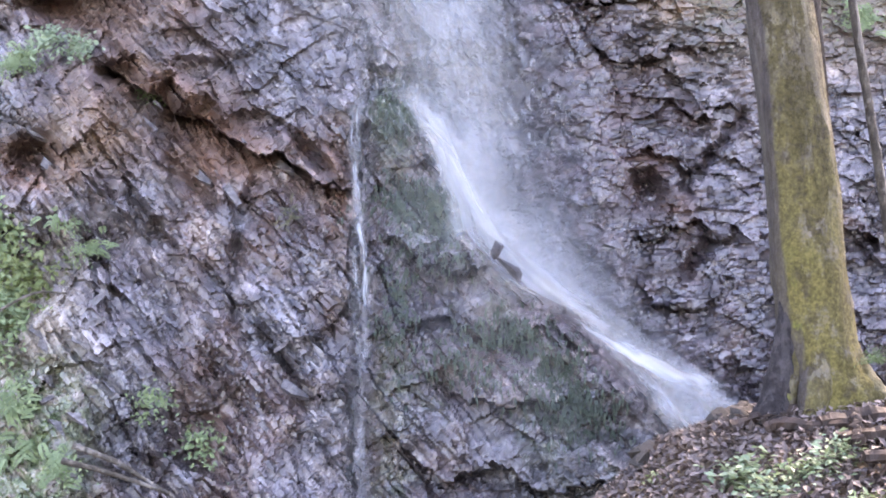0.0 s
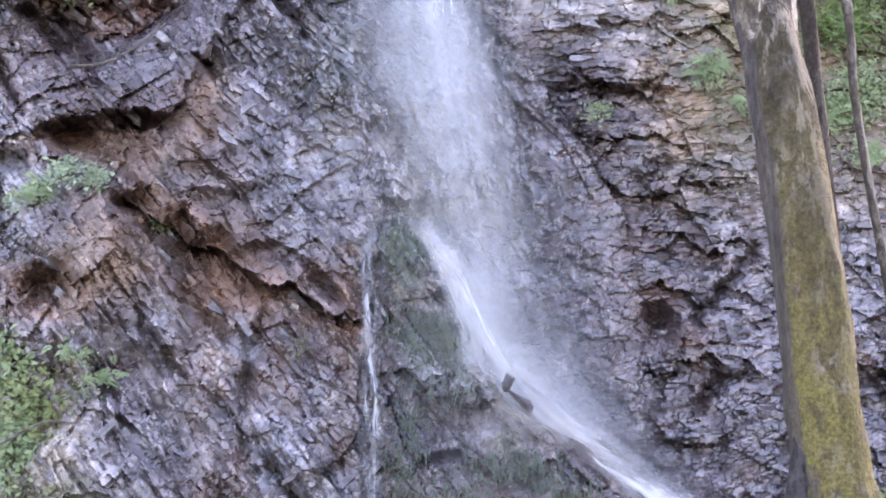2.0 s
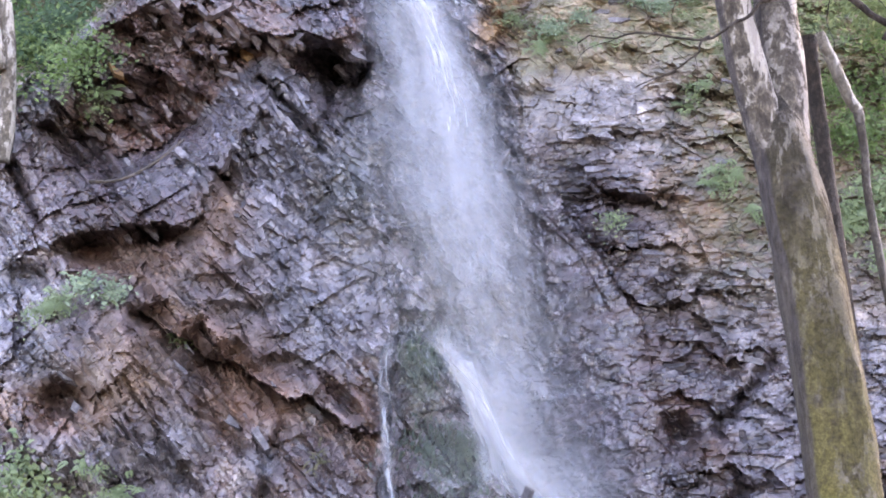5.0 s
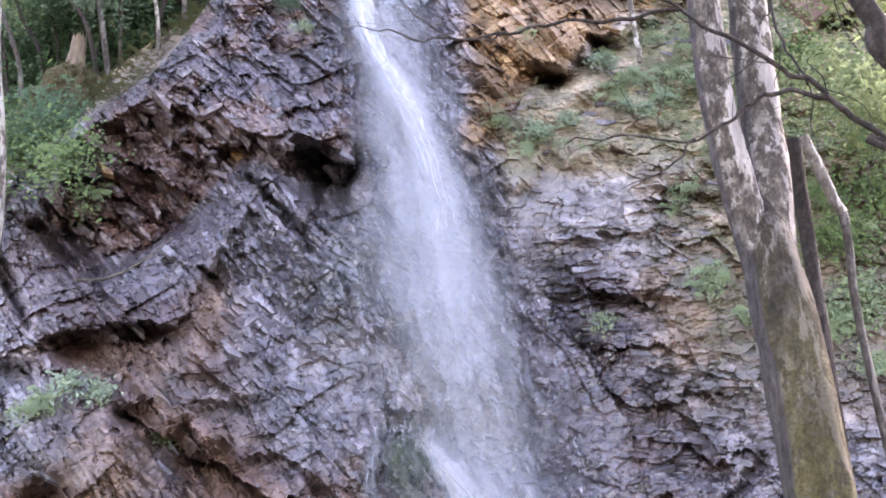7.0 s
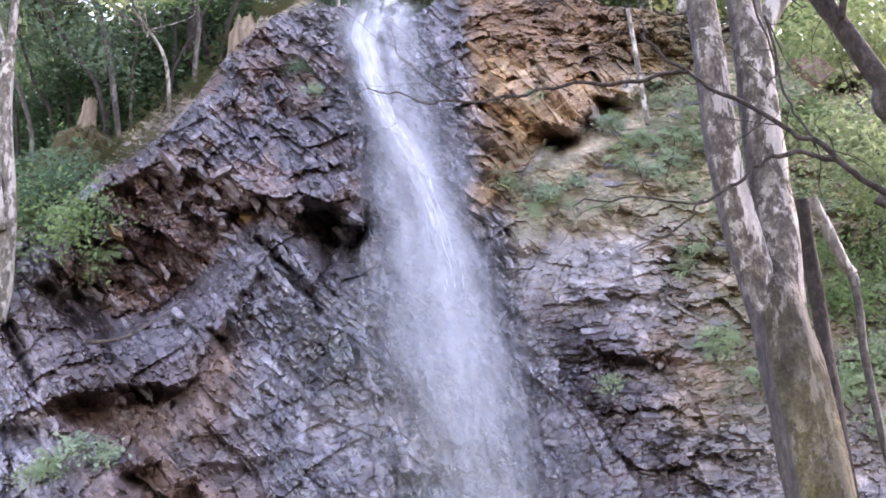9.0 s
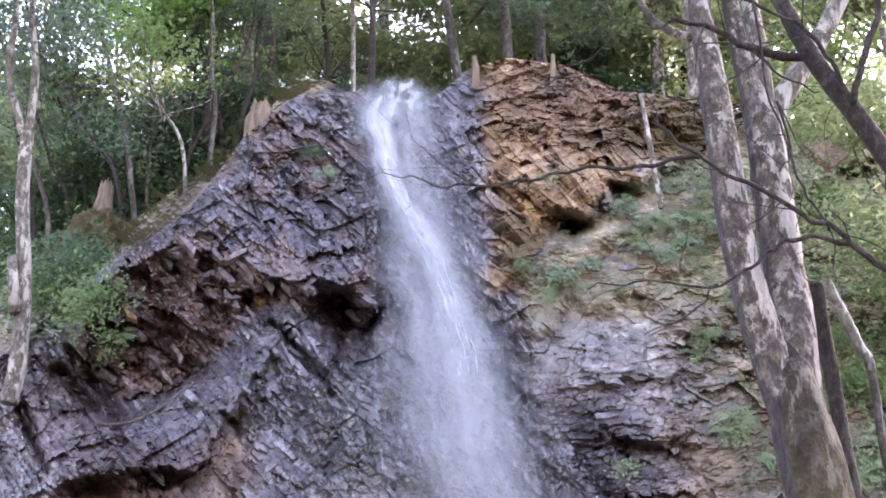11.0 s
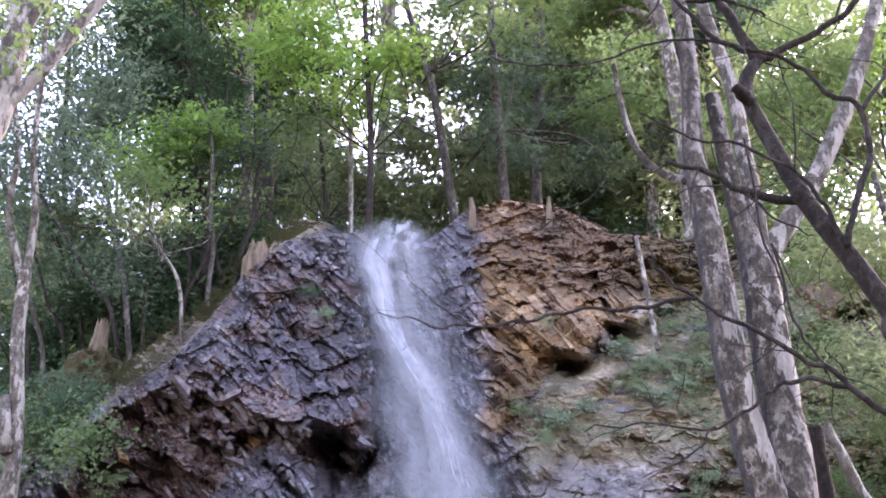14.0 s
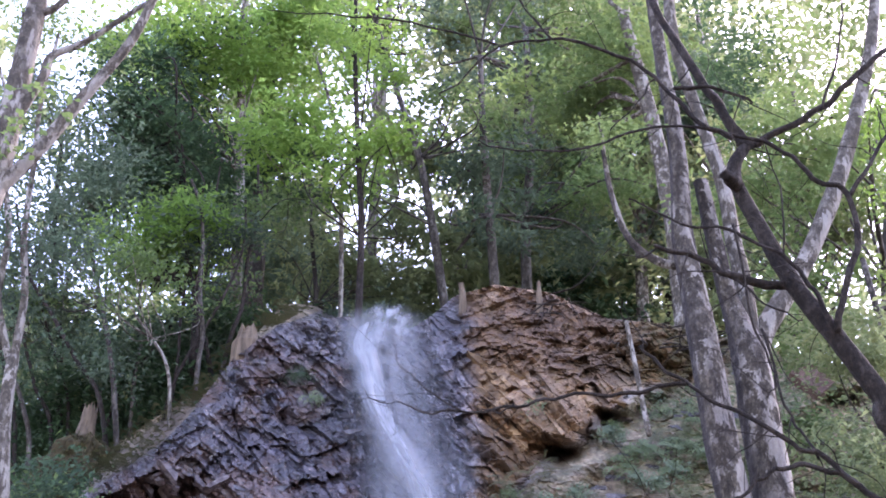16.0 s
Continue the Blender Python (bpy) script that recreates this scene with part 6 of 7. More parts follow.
def build_mound():
    """A crumbling earth bank in broken, nearly level ledges, with grass hanging over them."""
    nu, nv = 110, 90
    U, K = np.meshgrid(np.linspace(0, 2 * np.pi, nu), np.linspace(0, 1, nv))
    r = 0.25 + 0.95 * stair(K, 0.2, 0.45) ** 0.8
    cx, cy = np.cos(U), np.sin(U)
    rough = 1 + 0.22 * vnoise(cx * 2 + 3, cy * 2 + K * 3, 5) + 0.14 * vnoise(cx * 6, cy * 6 + K * 8, 6) + 0.08 * vnoise(cx * 15, cy * 15 + K * 20, 7)
    v = np.stack([0.75 * r * cx * rough - 0.25 * K, 0.7 * r * cy * rough, (1 - K) * 1.7 - 1.7 + 0.08 * vnoise(cx * 5 + 9, cy * 5, 8) * K], -1)
    top = np.full((1, 3), (0.0, 0.0, 0.02))
    idx = np.arange(nu)
    me = mesh_from("earth", v.reshape(-1, 3), grid_faces(nu, nv), MOUND)
    cap = mesh_from("earth_top", np.concatenate([v[0], top]), np.stack([idx[:-1], idx[1:], np.full(nu - 1, nu)], -1), MOUND)
    ob = thing("earth_mound", "brown crumbling earth bank in ledges on the wooded slope", "earth", at=(-5.1, 16.80, 9.0))
    part("earth", me, ob)
    part("earth_top", cap, ob)
    rng = np.random.default_rng(9)
    n = 1500
    k, u = rng.uniform(0.0, 1, n), rng.uniform(math.pi, 2 * math.pi, n)
    rr = 0.25 + 0.95 * k ** 0.8
    c = np.stack([0.78 * rr * np.cos(u) - 0.25 * k, 0.76 * rr * np.sin(u), (1 - k) * 1.7 - 1.66], -1)
    part("hanging_grass", leaf_cloud("hanging_grass", c, 0.12, GRASS, rng, 0.9, 0.14), ob, "dry olive grass", kind="stuff")


build_mound()
stump((-5.12, 16.80, 8.95), 0.12, 0.5, 0.03, "weathered splintered reddish stump on an earth mound", 1)
stump((-2.87, 15.75, 9.88), 0.13, 0.25, 0.0, "broad pale splintered stump at the cliff edge", 2)
stump((-0.07, 15.80, 10.66), 0.035, 0.2, -0.03, "small orange cut stump on the cliff edge", 3)
stump((0.94, 15.80, 10.69), 0.028, 0.17, 0.0, "thin pale cut stake on the cliff edge", 4)
ob = thing("bare_pole", "thin pale bare pole leaning against the cliff", "pole")
part("pole", limb_mesh("pole", [([(1.86, 14.20, 9.40), (1.92, 14.10, 8.71), (2.00, 14.00, 7.85)], [0.025, 0.03, 0.03])], BARK_PALE, 8, 0.05), ob)


# ---- spray and threads of water ----
def build_spray():
    rng = np.random.default_rng(11)
    white = water_material("spray_water", 0.0, 1.0, 0.0)
    nt = white.node_tree
    for n in list(nt.nodes):
        if n.type == "MIX_SHADER":
            for l in list(n.inputs[0].links):
                nt.links.remove(l)
            n.inputs[0].default_value = 0.4 if n.inputs[1].links[0].from_node.type == "BSDF_PRINCIPLED" else 0.34
    spray = thing("water_spray", "fine white threads and drops of falling water", "water", "stuff")
    # threads along the fall
    n = 2200
    z0 = 10.2 - 7.2 * rng.uniform(0, 1, n) ** 0.75
    u = np.clip(rng.normal(0, 0.5, n), -1.05, 1.1)
    long = rng.uniform(0.05, 0.24, n)
    V, F = [], []
    zz = z0[:, None] - long[:, None] * np.linspace(0, 1, 4)[None, :]
    X = curve_at(zz, FALL_MID[::-1]) + u[:, None] * curve_at(zz, FALL_WIDE[::-1]) + 0.01 * rng.normal(0, 1, (n, 1))
    out = curve_at(zz, [(2.1, 0.6), (4, 1.0), (8, 0.8), (9.8, 0.4), (10.5, 0.15)]) + rng.uniform(0, 0.25, (n, 1))
    P = cliff_point(X, zz, out, 0.25)
    w = (rng.uniform(0.002, 0.005, n)[:, None] * np.array([0.3, 1, 1, 0.2])[None, :])[..., None] * np.array([1.0, 0, 0])
    verts = np.stack([P - w, P + w], 2).reshape(-1, 3)
    base = (np.arange(n) * 8)[:, None, None] + np.array([[0, 1, 3, 2], [2, 3, 5, 4], [4, 5, 7, 6]])[None]
    part("threads", mesh_from("threads", verts, base.reshape(-1, 4), white), spray, kind="stuff")
    # drops at the lip, on the crown of the spur and along its stream
    pts = []
    for count, line, off, sx in ((2600, [(-1.55, 10.2), (-1.3, 10.45), (-0.95, 10.5), (-0.6, 10.2), (-0.5, 10.0)], 0.25, 0.1), (900, [(-0.85, 3.50), (-0.78, 3.62), (-0.65, 3.66), (-0.47, 3.68), (-0.27, 3.57), (-0.08, 3.32), (0.09, 3.05)], 1.4, 0.03), (350, [(0.1, 2.95), (0.6, 2.1), (1.2, 1.65), (1.8, 1.2), (2.4, 0.6)], 0.9, 0.09)):
        x = rng.uniform(line[0][0], line[-1][0], count)
        z = curve_at(x, line) + np.abs(rng.normal(0, 0.06 if sx < 0.05 else 0.13, count))
        pts.append(cliff_point(x + rng.normal(0, sx, count), z, off + rng.uniform(-0.1, 0.3, count), 0.25))
    c = np.concatenate(pts)
    part("drops", leaf_cloud("drops", c, 0.014, white, rng, 1.2, 0.7), spray, kind="stuff")


build_spray()


# ---- plants ----
def fern_mesh(seed, fronds, length, material, droop=0.6, width=0.16):
    rng = np.random.default_rng(seed)
    C, D, S = [], [], []
    for k in range(fronds):
        root = np.append(rng.normal(0, 0.35 * length, 2), rng.normal(0, 0.12 * length))
        a = 2 * math.pi * (k + rng.uniform(-0.3, 0.3)) / fronds
        ln = length * rng.uniform(0.5, 1.2)
        up = rng.uniform(0.35, 0.8)
        side = np.array([-math.sin(a), math.cos(a), 0])
        for s in np.linspace(0.12, 1, 24):
            p = root + np.array([math.cos(a), math.sin(a), 0]) * ln * s * 0.9 + np.array([0, 0, ln * (up * s - droop * s * s)])
            wd = ln * width * math.sin(math.pi * min(1, s * 0.85 + 0.12)) + 0.008
            for sg in (-1, 1):
                C.append(p)
                D.append(side * sg * wd * 1.7 + np.array([math.cos(a), math.sin(a), -0.25]) * wd * 0.5)
                S.append(ln * 0.026)
    C, D, S = np.array(C), np.array(D), np.array(S)
    fw = np.cross(D, np.array([0, 0, 1.0]))
    fw = fw / (np.linalg.norm(fw, axis=1, keepdims=True) + 1e-9) * S[:, None]
    v = np.stack([C, C + D * 0.5 + fw, C + D, C + D * 0.5 - fw], 1)
    return mesh_from("fronds", v.reshape(-1, 3), np.arange(4 * len(C)).reshape(-1, 4), material)


def leafy_mesh(seed, count, spread, leaf, material, drop=0.0):
    rng = np.random.default_rng(seed)
    c = rng.normal(0, 0.45, (count, 3)) * np.asarray(spread)
    c[:, 2] = np.abs(c[:, 2]) - drop * np.hypot(c[:, 0], c[:, 1])
    return leaf_cloud("foliage", c, leaf, material, rng, 0.4, 0.6)


FERN_A, FERN_B = fern_mesh(1, 17, 0.2, LEAF_FERN, 0.7, 0.1), fern_mesh(2, 14, 0.17, LEAF_FERN, 0.9, 0.11)
TUFT = fern_mesh(3, 16, 0.3, GRASS, 0.5, 0.02)
BUSH_A = leafy_mesh(4, 1000, (0.55, 0.4, 0.4), 0.055, LEAF_GREEN, 0.3)
BUSH_B = leafy_mesh(5, 1100, (0.6, 0.45, 0.5), 0.055, LEAF_DARK, 0.3)
BUSH_C = leafy_mesh(6, 620, (0.5, 0.4, 0.35), 0.07, LEAF_FERN, 0.5)
BUSH_D = leafy_mesh(7, 700, (0.6, 0.5, 0.45), 0.075, LEAF_PALE, 0.4)
HERB = leafy_mesh(8, 150, (0.24, 0.18, 0.12), 0.045, LEAF_FERN, 0.3)
TALL_HERB = leafy_mesh(9, 170, (0.2, 0.2, 0.22), 0.07, LEAF_HERB, 0.2)


def plant(name, me, where, size, label, turn=0.0, lift=0.04, group="plants on the cliff"):
    """A plant on the rock face at (x, z) of the base plane, or at a point."""
    if len(where) == 2:
        q = cliff_point(where[0], where[1]) + np.array([0, -0.12, 0.0])
    else:
        q = where
    ob = thing(name, label, "plant", group=group, at=(float(q[0]), float(q[1]), float(q[2]) + lift))
    ob.scale = (size, size, size)
    ob.rotation_euler = (Matrix.Rotation(0.9 if len(where) == 2 else 0.0, 3, "X") @ Matrix.Rotation(turn, 3, "Z")).to_euler()
    part("fronds" if me in (FERN_A, FERN_B, TUFT) else "foliage", me, ob)
    return ob


ON_ROCK = [
    ("herb", TALL_HERB, (-3.90, 4.06), 1.0, "pale green leafy herb on a rock ledge"), ("herb", TALL_HERB, (-3.59, 4.01), 0.8, "pale green leafy herb on a rock ledge"), ("fern", FERN_B, (-4.22, 3.89), 0.9, "pale green fern on a rock ledge"), ("shrub", BUSH_C, (-4.17, 3.90), 0.45, "low green shrub on a rock ledge"),
    ("herb", HERB, (-2.87, 3.57), 1.0, "small green herb rooted in a rock crack"), ("fern", FERN_B, (-3.25, 2.03), 0.8, "small fern hanging from a rock crack"), ("fern", FERN_B, (-3.65, 2.28), 0.7, "small fern hanging from a rock crack"),
    ("shrub", BUSH_C, (-4.09, 2.17), 1.1, "light green leafy shrub against the rock"), ("shrub", BUSH_D, (-3.93, 1.74), 1.0, "yellow-green shrub against the rock"), ("shrub", BUSH_C, (-4.07, 1.32), 1.0, "light green leafy shrub against the rock"),
    ("fern", FERN_A, (-4.01, 1.52), 1.2, "broad fern hanging from the rock"), ("fern", FERN_A, (-3.85, 0.61), 1.1, "fern at the foot of the rock"), ("fern", FERN_A, (-3.45, 0.05), 1.1, "bright fern beside dead branches"), ("fern", FERN_B, (-3.70, 0.22), 1.0, "bright fern beside dead branches"),
    ("herb", HERB, (-2.12, 0.27), 1.3, "mossy green herb on a wet rock"), ("herb", HERB, (-2.62, 0.61), 1.1, "mossy green herb on a wet rock"), ("grass_tuft", TUFT, (-1.42, 2.33), 0.5, "small grass tuft in a crack"),
    ("shrub", BUSH_B, (-4.73, 7.20), 1.5, "dark ivy-like shrub over the cliff edge"), ("shrub", BUSH_A, (-5.01, 6.96), 1.5, "green shrub over the cliff edge"), ("shrub", BUSH_A, (-4.41, 6.88), 1.1, "green shrub over the cliff edge"), ("shrub", BUSH_B, (-5.01, 7.61), 1.3, "dark ivy-like shrub over the cliff edge"),
    ("fern", FERN_A, (-4.04, 6.46), 0.9, "pale fern under the overhang"), ("fern", FERN_B, (-4.17, 6.12), 0.8, "pale fern under the overhang"), ("fern", FERN_B, (-4.46, 6.65), 0.8, "pale fern under the overhang"),
    ("fern", FERN_A, (2.14, 8.13), 1.1, "fern on the earthy ledge"), ("fern", FERN_A, (2.31, 7.79), 1.0, "fern on the earthy ledge"), ("fern", FERN_B, (1.84, 7.79), 1.0, "fern on the earthy ledge"), ("fern", FERN_B, (2.61, 8.13), 1.0, "fern on the earthy ledge"),
    ("fern", FERN_A, (2.50, 5.29), 0.9, "pale fern on the rock face"), ("fern", FERN_B, (2.75, 5.36), 1.0, "pale fern on the rock face"), ("herb", HERB, (1.48, 4.82), 0.9, "small herb in a crack"), ("fern", FERN_B, (2.93, 4.95), 0.8, "small dark fern on the rock face"),
    ("fern", FERN_B, (2.54, 6.51), 0.8, "small fern on the mossy face"), ("fern", FERN_B, (2.35, 6.21), 0.7, "small fern on the mossy face"),
    ("grass_tuft", TUFT, (0.38, 7.60), 0.8, "grass tuft below the ochre block"), ("grass_tuft", TUFT, (0.60, 7.37), 0.8, "grass tuft below the ochre block"), ("shrub", BUSH_C, (0.47, 7.41), 0.35, "small leafy plant below the ochre block"), ("herb", HERB, (0.81, 8.75), 0.8, "small herb on the ochre block"),
    ("shrub", BUSH_A, (4.08, 5.78), 1.0, "green undergrowth on the steep bank"), ("shrub", BUSH_C, (4.19, 5.09), 1.0, "green undergrowth on the steep bank"), ("shrub", BUSH_A, (4.62, 6.36), 1.2, "green undergrowth on the steep bank"), ("shrub", BUSH_A, (3.93, 6.36), 0.7, "green undergrowth on the steep bank"), ("shrub", BUSH_A, (3.98, 8.31), 1.2, "green undergrowth on the steep bank"), ("shrub", BUSH_A, (4.62, 7.06), 0.8, "green undergrowth on the steep bank"),
    ("fern", FERN_A, (3.79, 4.82), 1.2, "fern on the steep bank"), ("fern", FERN_A, (4.16, 4.31), 1.2, "fern on the steep bank"), ("fern", FERN_A, (4.06, 4.87), 1.2, "fern on the steep bank"), ("fern", FERN_B, (4.17, 6.04), 1.2, "fern on the steep bank"),
    ("shrub", BUSH_B, (-2.10, 9.19), 0.35, "dark moss cushion on the wet rock"), ("fern", FERN_B, (-1.86, 8.86), 0.7, "moss-like fern on the wet rock"),
]
for k, (name, me, where, size, label) in enumerate(ON_ROCK):
    plant(name, me, where, size, label, k * 1.9)
    if name == "fern":
        plant("herb", HERB, (where[0] + 0.16 * math.sin(k * 2.3), where[1] + 0.1 * math.cos(k * 1.7)), 0.9 * size, "small leafy herb beside a fern on the rock", k * 0.7)

# low growth on the earthy shelf and down the mossy face
low = np.random.default_rng(27)
for k in range(44):
    x = 0.75 + 2.2 * low.random()
    z = max(float(curve_at(x, CAVE)) - 0.25 - 1.5 * low.random() ** 1.3, 6.85 + 0.5 * low.random())
    name, me = (("herb", HERB), ("herb", TALL_HERB), ("fern", FERN_B), ("grass_tuft", TUFT))[k % 4]
    plant(name, me, (x, z), low.uniform(0.4, 0.8), "low green plant on the earthy ledge", k * 1.1)

plant("moss_plant", BUSH_B, (2.43, 7.75, 1.24), 0.16, "dark green moss and leaves on the tree's foot", 0.5, 0.0, "plants on the bank")
# plants on the leafy bank
spots = np.random.default_rng(25)
for k in range(15):
    x, y = 1.42 + 0.62 * spots.random(), 6.45 + 0.75 * spots.random()
    s = 0.55 + 0.45 * spots.random()
    name, me = (("fern", FERN_A), ("herb", HERB), ("herb", TALL_HERB), ("fern", FERN_B))[k % 4]
    plant(name, me, (x, y, float(bank_height(np.array(x), np.array(y)))), s, "fresh pale green low plant among fallen leaves", k * 1.3, 0.02, "plants on the bank")
for x, y, s in ((0.95, 7.4, 0.5), (1.08, 7.0, 0.55), (1.2, 7.6, 0.5), (2.25, 6.6, 0.5)):
    plant("herb", HERB, (x, y, float(bank_height(np.array(x), np.array(y)))), s, "fresh pale green low plant among fallen leaves", x * 9, 0.02, "plants on the bank")



# ---- moss hanging on the spur ----
def build_moss():
    rng = np.random.default_rng(71)
    X, Z = [], []
    for cx, cz, sx, sz, count in ((-0.42, 3.45, 0.14, 0.14, 700), (-0.2, 2.55, 0.28, 0.12, 1100), (0.0, 2.25, 0.14, 0.2, 500), (0.6, 1.3, 0.25, 0.12, 500), (1.05, 0.85, 0.2, 0.25, 600), (-0.4, 1.6, 0.12, 0.3, 400), (0.2, 1.0, 0.3, 0.15, 400), (1.3, 0.5, 0.2, 0.15, 300)):
        X.append(rng.normal(cx, sx, count // 2))
        Z.append(rng.normal(cz, sz, count // 2))
    x, z = np.concatenate(X), np.concatenate(Z)
    n = len(x)
    p = cliff_point(x, z) + np.array([0, -0.03, 0.0])
    long = rng.uniform(0.04, 0.13, n)
    w = rng.uniform(0.004, 0.009, n)
    side = np.stack([w, 0 * w, 0 * w], -1)
    mid = p + np.stack([rng.normal(0, 0.01, n), -0.03 - 0 * w, -long * 0.4], -1)
    end = p + np.stack([rng.normal(0, 0.02, n), -0.03 - 0 * w, -long], -1)
    v = np.stack([p - side, p + side, mid + side, mid - side, end], 1)
    b = (np.arange(n) * 5)[:, None]
    f = np.concatenate([b + np.array([[0, 1, 2, 3]]), b + np.array([[3, 2, 4, 4]])])
    me = bpy.data.meshes.new("hanging_moss")
    me.from_pydata(v.reshape(-1, 3).tolist(), [], [tuple(q[:3]) if q[2] == q[3] else tuple(q) for q in f.tolist()])
    me.materials.append(MOSS_STRANDS)
    tagged(new("hanging_moss", me), "dark green moss hanging in wet strands on the spur", "moss", kind="stuff")


build_moss()


# ---- the leafy bank ----
def build_litter():
    rng = np.random.default_rng(21)
    n = 21000
    x, y = rng.uniform(0.5, 3.4, n), rng.uniform(5.4, 8.9, n)
    c = np.stack([x, y, bank_height(x, y) + rng.uniform(0.0, 0.07, n)], -1)
    me = leaf_cloud("leaf_litter", c, 0.058, LEAF_DRY, rng, 0.6, 0.6)
    tagged(new("leaf_litter", me), "brown fallen leaves strewn over the bank", "leaves", kind="stuff")


build_litter()


def stone_mesh(seed, flat=0.6, material=None, sides=None):
    rng = np.random.default_rng(seed)
    bm = bmesh.new()
    for _ in range(16):
        v = Vector(rng.normal(0, 1, 3))
        v.normalize()
        v = Vector((v.x, v.y * 0.8, v.z * flat)) * rng.uniform(0.8, 1.1) * 0.5
        bm.verts.new(v)
    res = bmesh.ops.convex_hull(bm, input=bm.verts)
    bmesh.ops.delete(bm, geom=[g for g in res["geom_interior"] if isinstance(g, bmesh.types.BMVert)], context="VERTS")
    me = bpy.data.meshes.new("stone")
    bm.to_mesh(me)
    bm.free()
    me.materials.append(material or STONE)
    return me


STONES = [stone_mesh(k) for k in range(5)]
ob = tagged(new("stream_rock", stone_mesh(9, 1.1, ROCK)), "small dark rock knob standing in the stream on the spur", "rock")
ob.location, ob.scale = tuple(float(v) for v in cliff_point(0.5, 2.05, 1.32)), (0.15, 0.2, 0.16)
ob = tagged(new("stream_rock", stone_mesh(12, 0.7, ROCK)), "low dark rock in the stream below the knob", "rock")
ob.location, ob.scale, ob.rotation_euler = tuple(float(v) for v in cliff_point(0.62, 1.88, 1.2)), (0.42, 0.25, 0.17), (0, 0.8, 0)

rng = np.random.default_rng(31)
for k in range(46):
    x = rng.uniform(1.15, 2.6)
    y = 8.15 + rng.normal(0, 0.22)
    s = rng.uniform(0.08, 0.26)
    ob = tagged(new("stone", STONES[k % 5]), "damp grey-brown stone on the edge of the bank", "stone", "stones on the bank")
    ob.location = (x, y, float(bank_height(np.array(x), np.array(y))) + s * 0.12)
    ob.rotation_euler, ob.scale = (rng.uniform(-0.3, 0.3), rng.uniform(-0.3, 0.3), rng.uniform(0, 6)), (s, s, s)

def bank_log(x0, y0, x1, y1, r, sink, label, seed):
    """A split, weathered log lying on the bank."""
    xs, ys = np.linspace(x0, x1, 5), np.linspace(y0, y1, 5)
    zs = np.linspace(float(bank_height(xs[0], ys[0])), float(bank_height(xs[-1], ys[-1])), 5) + r * sink + 0.05
    pts = np.stack([xs, ys, zs], -1) + np.random.default_rng(seed).normal(0, 0.012, (5, 3))
    ob = thing("fallen_branch", label, "branch", group="dead wood")
    part("wood", limb_mesh("wood", [(pts, [r * 0.9, r, r * 0.95, r, r * 0.8])], WET_WOOD, 6, 0.5), ob)
    for face in ob.children[0].data.polygons:
        face.use_smooth = False


bank_log(1.62, 7.75, 2.12, 7.8, 0.04, 0.3, "dark wet log beside the tree's foot", 1)
bank_log(2.0, 7.45, 2.75, 7.5, 0.045, 0.3, "split dark log on the bank", 3)
bank_log(1.75, 7.5, 2.2, 7.35, 0.035, 0.6, "dark fallen stick on the bank", 2)
bank_log(2.05, 7.15, 2.8, 7.1, 0.045, 0.6, "split dark log on the bank", 5)
bank_log(2.1, 6.85, 2.7, 6.95, 0.035, 0.7, "dark bent stick on the bank", 4)
bank_log(2.12, 7.0, 2.22, 7.4, 0.03, 1.6, "short dark stick across two logs", 7)
bank_log(1.25, 6.3, 1.7, 6.4, 0.012, 1.0, "thin twig among fallen leaves", 6)
bank_log(1.9, 6.2, 2.3, 6.05, 0.014, 1.0, "thin twig among fallen leaves", 8)

for pts, r, label in (
    ([(-3.01, 11.20, 0.39), (-2.68, 11.20, 0.27), (-2.41, 11.20, 0.11), (-2.18, 11.20, -0.03)], 0.03, "dead grey branch lying at the foot of the rock"),
    ([(-3.07, 11.10, 0.28), (-2.71, 11.10, 0.19), (-2.20, 11.10, 0.02)], 0.03, "dead grey branch lying at the foot of the rock"),
    ([(-3.74, 12.90, 5.06), (-3.44, 12.90, 5.08), (-3.12, 12.90, 5.24), (-2.85, 13.00, 5.52)], 0.018, "bent dead branch caught on a rock ledge"),
    ([(-3.94, 11.90, 1.43), (-3.55, 11.90, 1.63), (-3.26, 11.90, 1.63)], 0.015, "thin twig in the shrub"),
):
    ob = thing("dead_branch", label, "branch", group="dead wood")
    part("wood", limb_mesh("wood", [(pts, np.linspace(r, r * 0.5, len(pts)))], BARK_GREY, 8, 0.1), ob)


# dead brush along the cliff edge, and roots hanging over the ochre block
def build_brush():
    rng = np.random.default_rng(41)
    for k in range(26):
        x = rng.uniform(0.7, 3.2)
        z = float(curve_at(x, TOP)) - rng.uniform(-0.1, 0.5)
        p = cliff_point(x, z, 0.9)
        pts = [p]
        d = np.array([rng.normal(0.3, 0.5), -0.2, rng.uniform(-0.1, 0.3)])
        for s in range(4):
            d = d + rng.normal(0, 0.25, 3)
            pts.append(pts[-1] + d * 0.22)
        ob = thing("brushwood", "thin dead brown twig at the cliff edge", "branch", group="dead brush")
        part("twig", limb_mesh("twig", [(pts, np.linspace(0.012, 0.004, 5))], BARK_DARK, 5), ob)


build_brush()

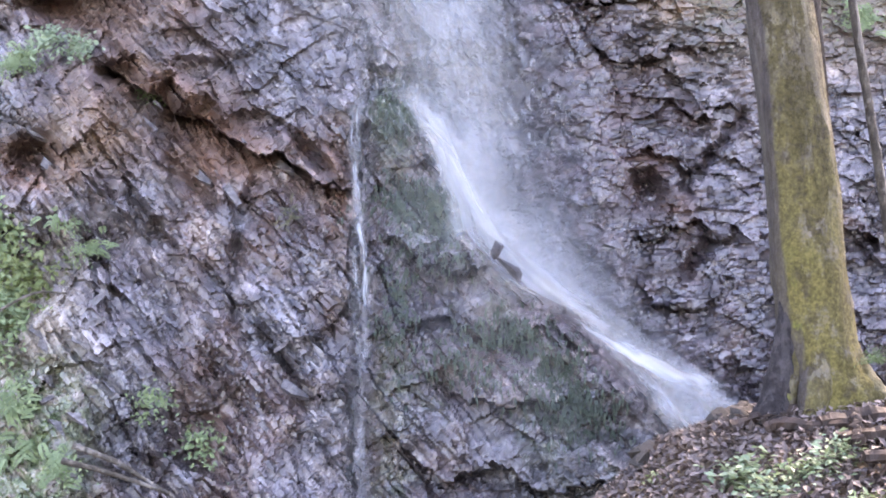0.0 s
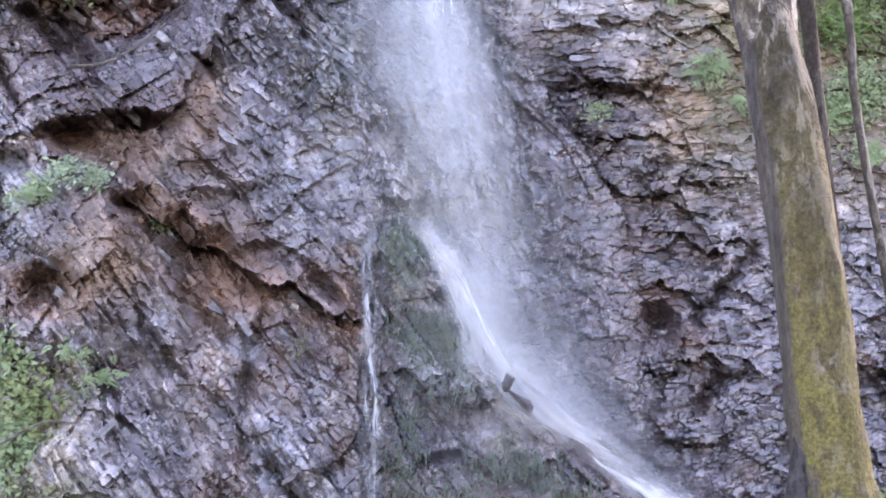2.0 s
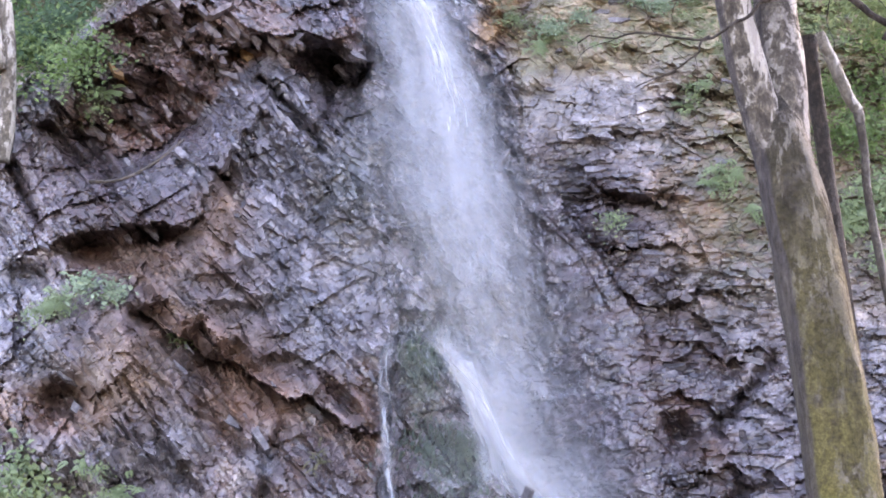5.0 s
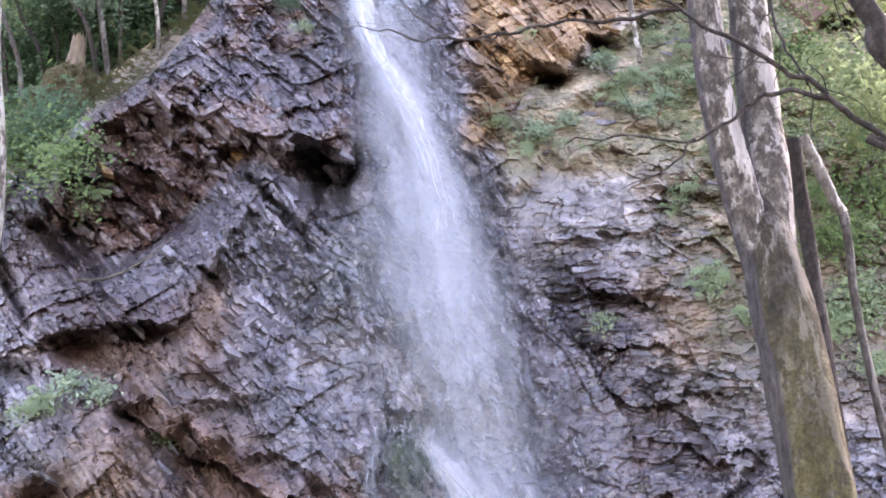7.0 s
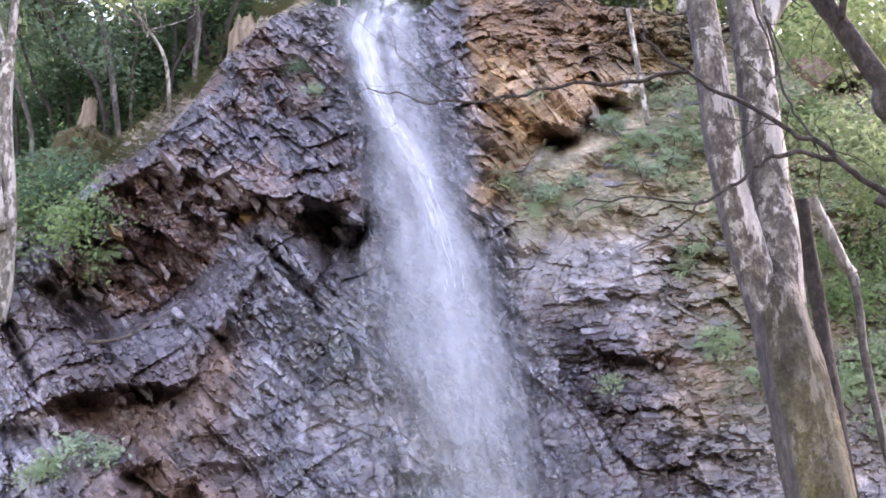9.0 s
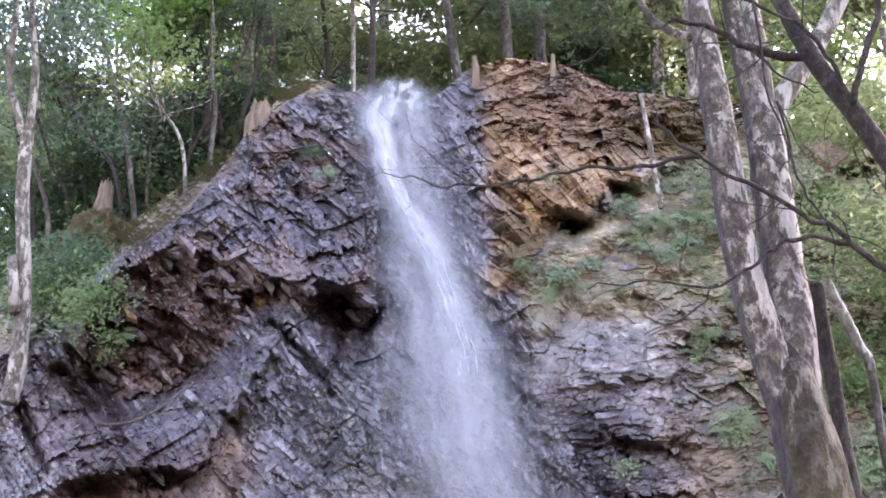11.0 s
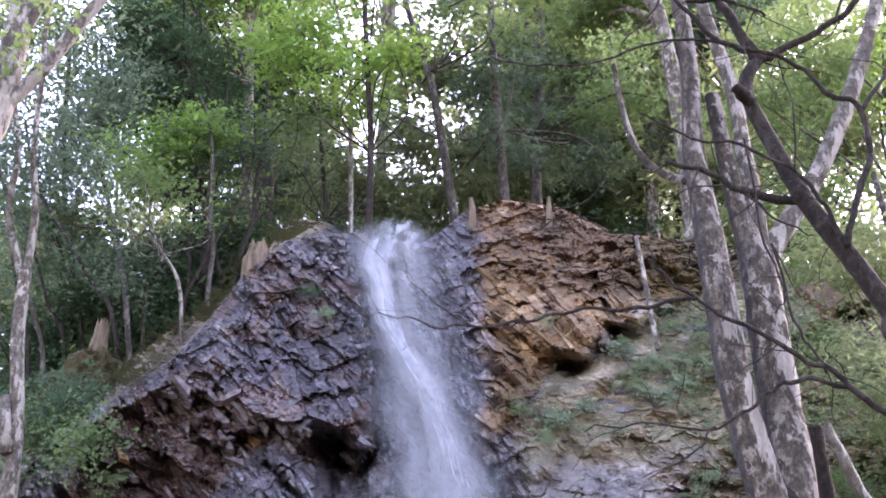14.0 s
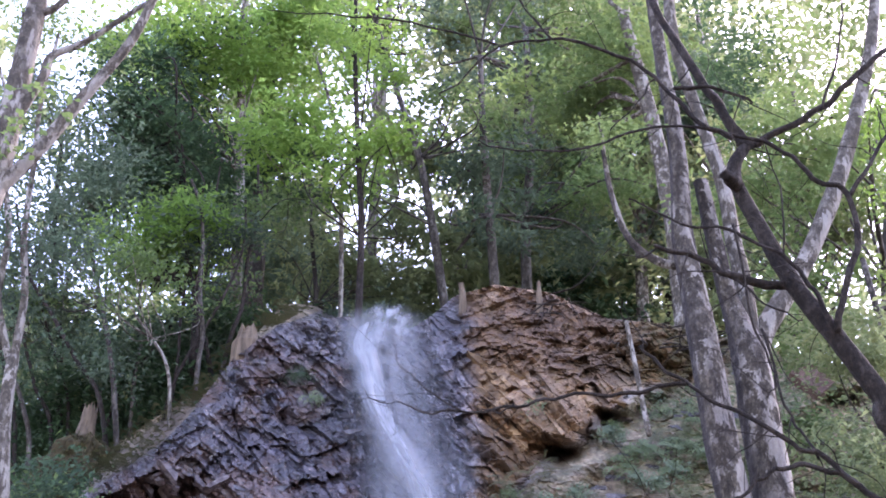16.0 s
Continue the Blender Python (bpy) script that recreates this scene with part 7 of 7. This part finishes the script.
# grass and low growth on the left slope
rng = np.random.default_rng(51)
n = 90
x = rng.uniform(-6.2, -2.5, n)
z = curve_at(x, TOP) + rng.uniform(0.0, 1.8, n)
p = cliff_point(x, z)
base = np.empty(4 * len(TUFT.vertices) // 4 * 3, dtype=np.float32)
TUFT.vertices.foreach_get("co", base)
base = base.reshape(-1, 3)
V = (p[:, None, :] + base[None] * rng.uniform(0.5, 1.2, (n, 1, 1)) * np.array([1, 1, 1.6])).reshape(-1, 3)
tagged(new("slope_grass", mesh_from("slope_grass", V, np.arange(len(V)).reshape(-1, 4), GRASS)), "dry yellow-green grass on the earthy slope", "grass", kind="stuff")

# undergrowth at the wood's edge
for k in range(40):
    x = rng.uniform(-9, 7)
    zt = float(curve_at(x, TOP))
    y = LEAN_A + LEAN_B * zt + rng.uniform(3, 6)
    me = (BUSH_A, BUSH_B, BUSH_B, BUSH_A)[k % 4]
    plant("shrub", me, (x, y, zt + (2.0 if x < -2.8 else 0.1)), rng.uniform(1.6, 3.0), ("green undergrowth at the wood's edge", "dark undergrowth at the wood's edge", "dark undergrowth at the wood's edge", "green undergrowth at the wood's edge")[k % 4], k, 0.0, "undergrowth")


# ---- loose slabs of the rock face ----
def slab_mesh(seed, wet, rust, dry):
    rng = np.random.default_rng(seed)
    n = int(rng.integers(4, 7))
    ang = np.sort(rng.uniform(0, 2 * np.pi, n) * 0.25 + np.linspace(0, 2 * np.pi, n, endpoint=False))
    ring = np.stack([np.cos(ang) * 0.5, np.sin(ang) * 0.15], -1) * rng.uniform(0.8, 1.15, (n, 1))
    top = ring * rng.uniform(0.85, 1.0)
    tilt = rng.uniform(-0.25, 0.25, 2)
    V = np.concatenate([np.c_[ring, np.full(n, -0.25)], np.c_[top, 0.05 + top @ tilt]])
    bm = bmesh.new()
    vs = [bm.verts.new(v) for v in V]
    bm.faces.new(vs[n:])
    bm.faces.new(vs[:n][::-1])
    for k in range(n):
        bm.faces.new((vs[k], vs[(k + 1) % n], vs[n + (k + 1) % n], vs[n + k]))
    me = bpy.data.meshes.new("rock_slab")
    bm.to_mesh(me)
    bm.free()
    for key, value in (("wet", wet), ("rust", rust), ("dry", dry), ("soil", 0.0), ("moss", 0.0), ("pale", 0.0), ("algae", 0.0), ("soak_shade", 0.0), ("tone", 0.5), ("level", 0.0)):
        me.attributes.new(key, "FLOAT", "POINT").data.foreach_set("value", np.full(2 * n, value, dtype=np.float32))
    me.materials.append(ROCK_SLAB)
    return me


SLABS = {"wet": [slab_mesh(k, 1.0, 0.1, 0.0) for k in range(7)], "rust": [slab_mesh(20 + k, 0.9, 0.55, 0.0) for k in range(5)], "dry": [slab_mesh(40 + k, 0.15, 0.2, 0.85) for k in range(6)]}
rng = np.random.default_rng(61)
for k in range(300):
    x = rng.uniform(-4.6, 3.6)
    z = rng.uniform(0.0, 10.6)
    if z > curve_at(x, TOP) - 0.2 or (abs(x - curve_at(z, FALL_MID[::-1])) < 0.5 and z > 3) or (-0.7 < x < 2.3 and z < curve_at(x, SPUR)):
        x, z = rng.uniform(-4.6, -1.2), rng.uniform(0.5, 6.5)
    ochre = x > 0 and z > curve_at(x, CAVE)
    if k % 6 == 0:
        x = rng.uniform(-4.3, -1.9)
        z = rng.uniform(float(curve_at(x, SILL)), float(curve_at(x, BROW)))
    under = x < -2.0 and curve_at(x, SILL) < z < curve_at(x, BROW)
    me = SLABS["dry" if ochre else "rust" if under else "wet"][k % 5]
    ang = (-0.25 if x > 0.8 else -0.8) + rng.normal(0, 0.15) + (1.5 if rng.random() < 0.12 else 0)
    s = rng.uniform(0.12, 0.36) * (1.15 if under or ochre else 1)
    out = Vector((-x * 0.06, -0.93, 0.3)).normalized()
    along = Vector((math.cos(ang), 0.0, math.sin(ang)))
    across = out.cross(along).normalized()
    along = across.cross(out)
    m = Matrix((along, across, out)).transposed().to_4x4()
    m = Matrix.Translation(Vector(cliff_point(x, z)) + out * s * 0.02) @ m @ pose(0, 0, 0, rng.normal(0, 9), rng.normal(0, 9), 0) @ Matrix.Diagonal((s, s, s * 0.8, 1))
    ob = new("rock_slab", me)
    ob.parent = cliff
    ob.matrix_basis = m

# the dark red slab above the little cave on the right-hand bank
ob = tagged(new("rock_outcrop", slab_mesh(77, 0.2, 1.0, 0.0)), "dark red jutting slab of rock above a small black cave", "rock")
ob.matrix_basis = Matrix.Translation(Vector(cliff_point(4.32, 9.3, 1.0))) @ pose(0, 0, 0, 75, 38, 0) @ Matrix.Diagonal((0.75, 1.5, 0.5, 1))
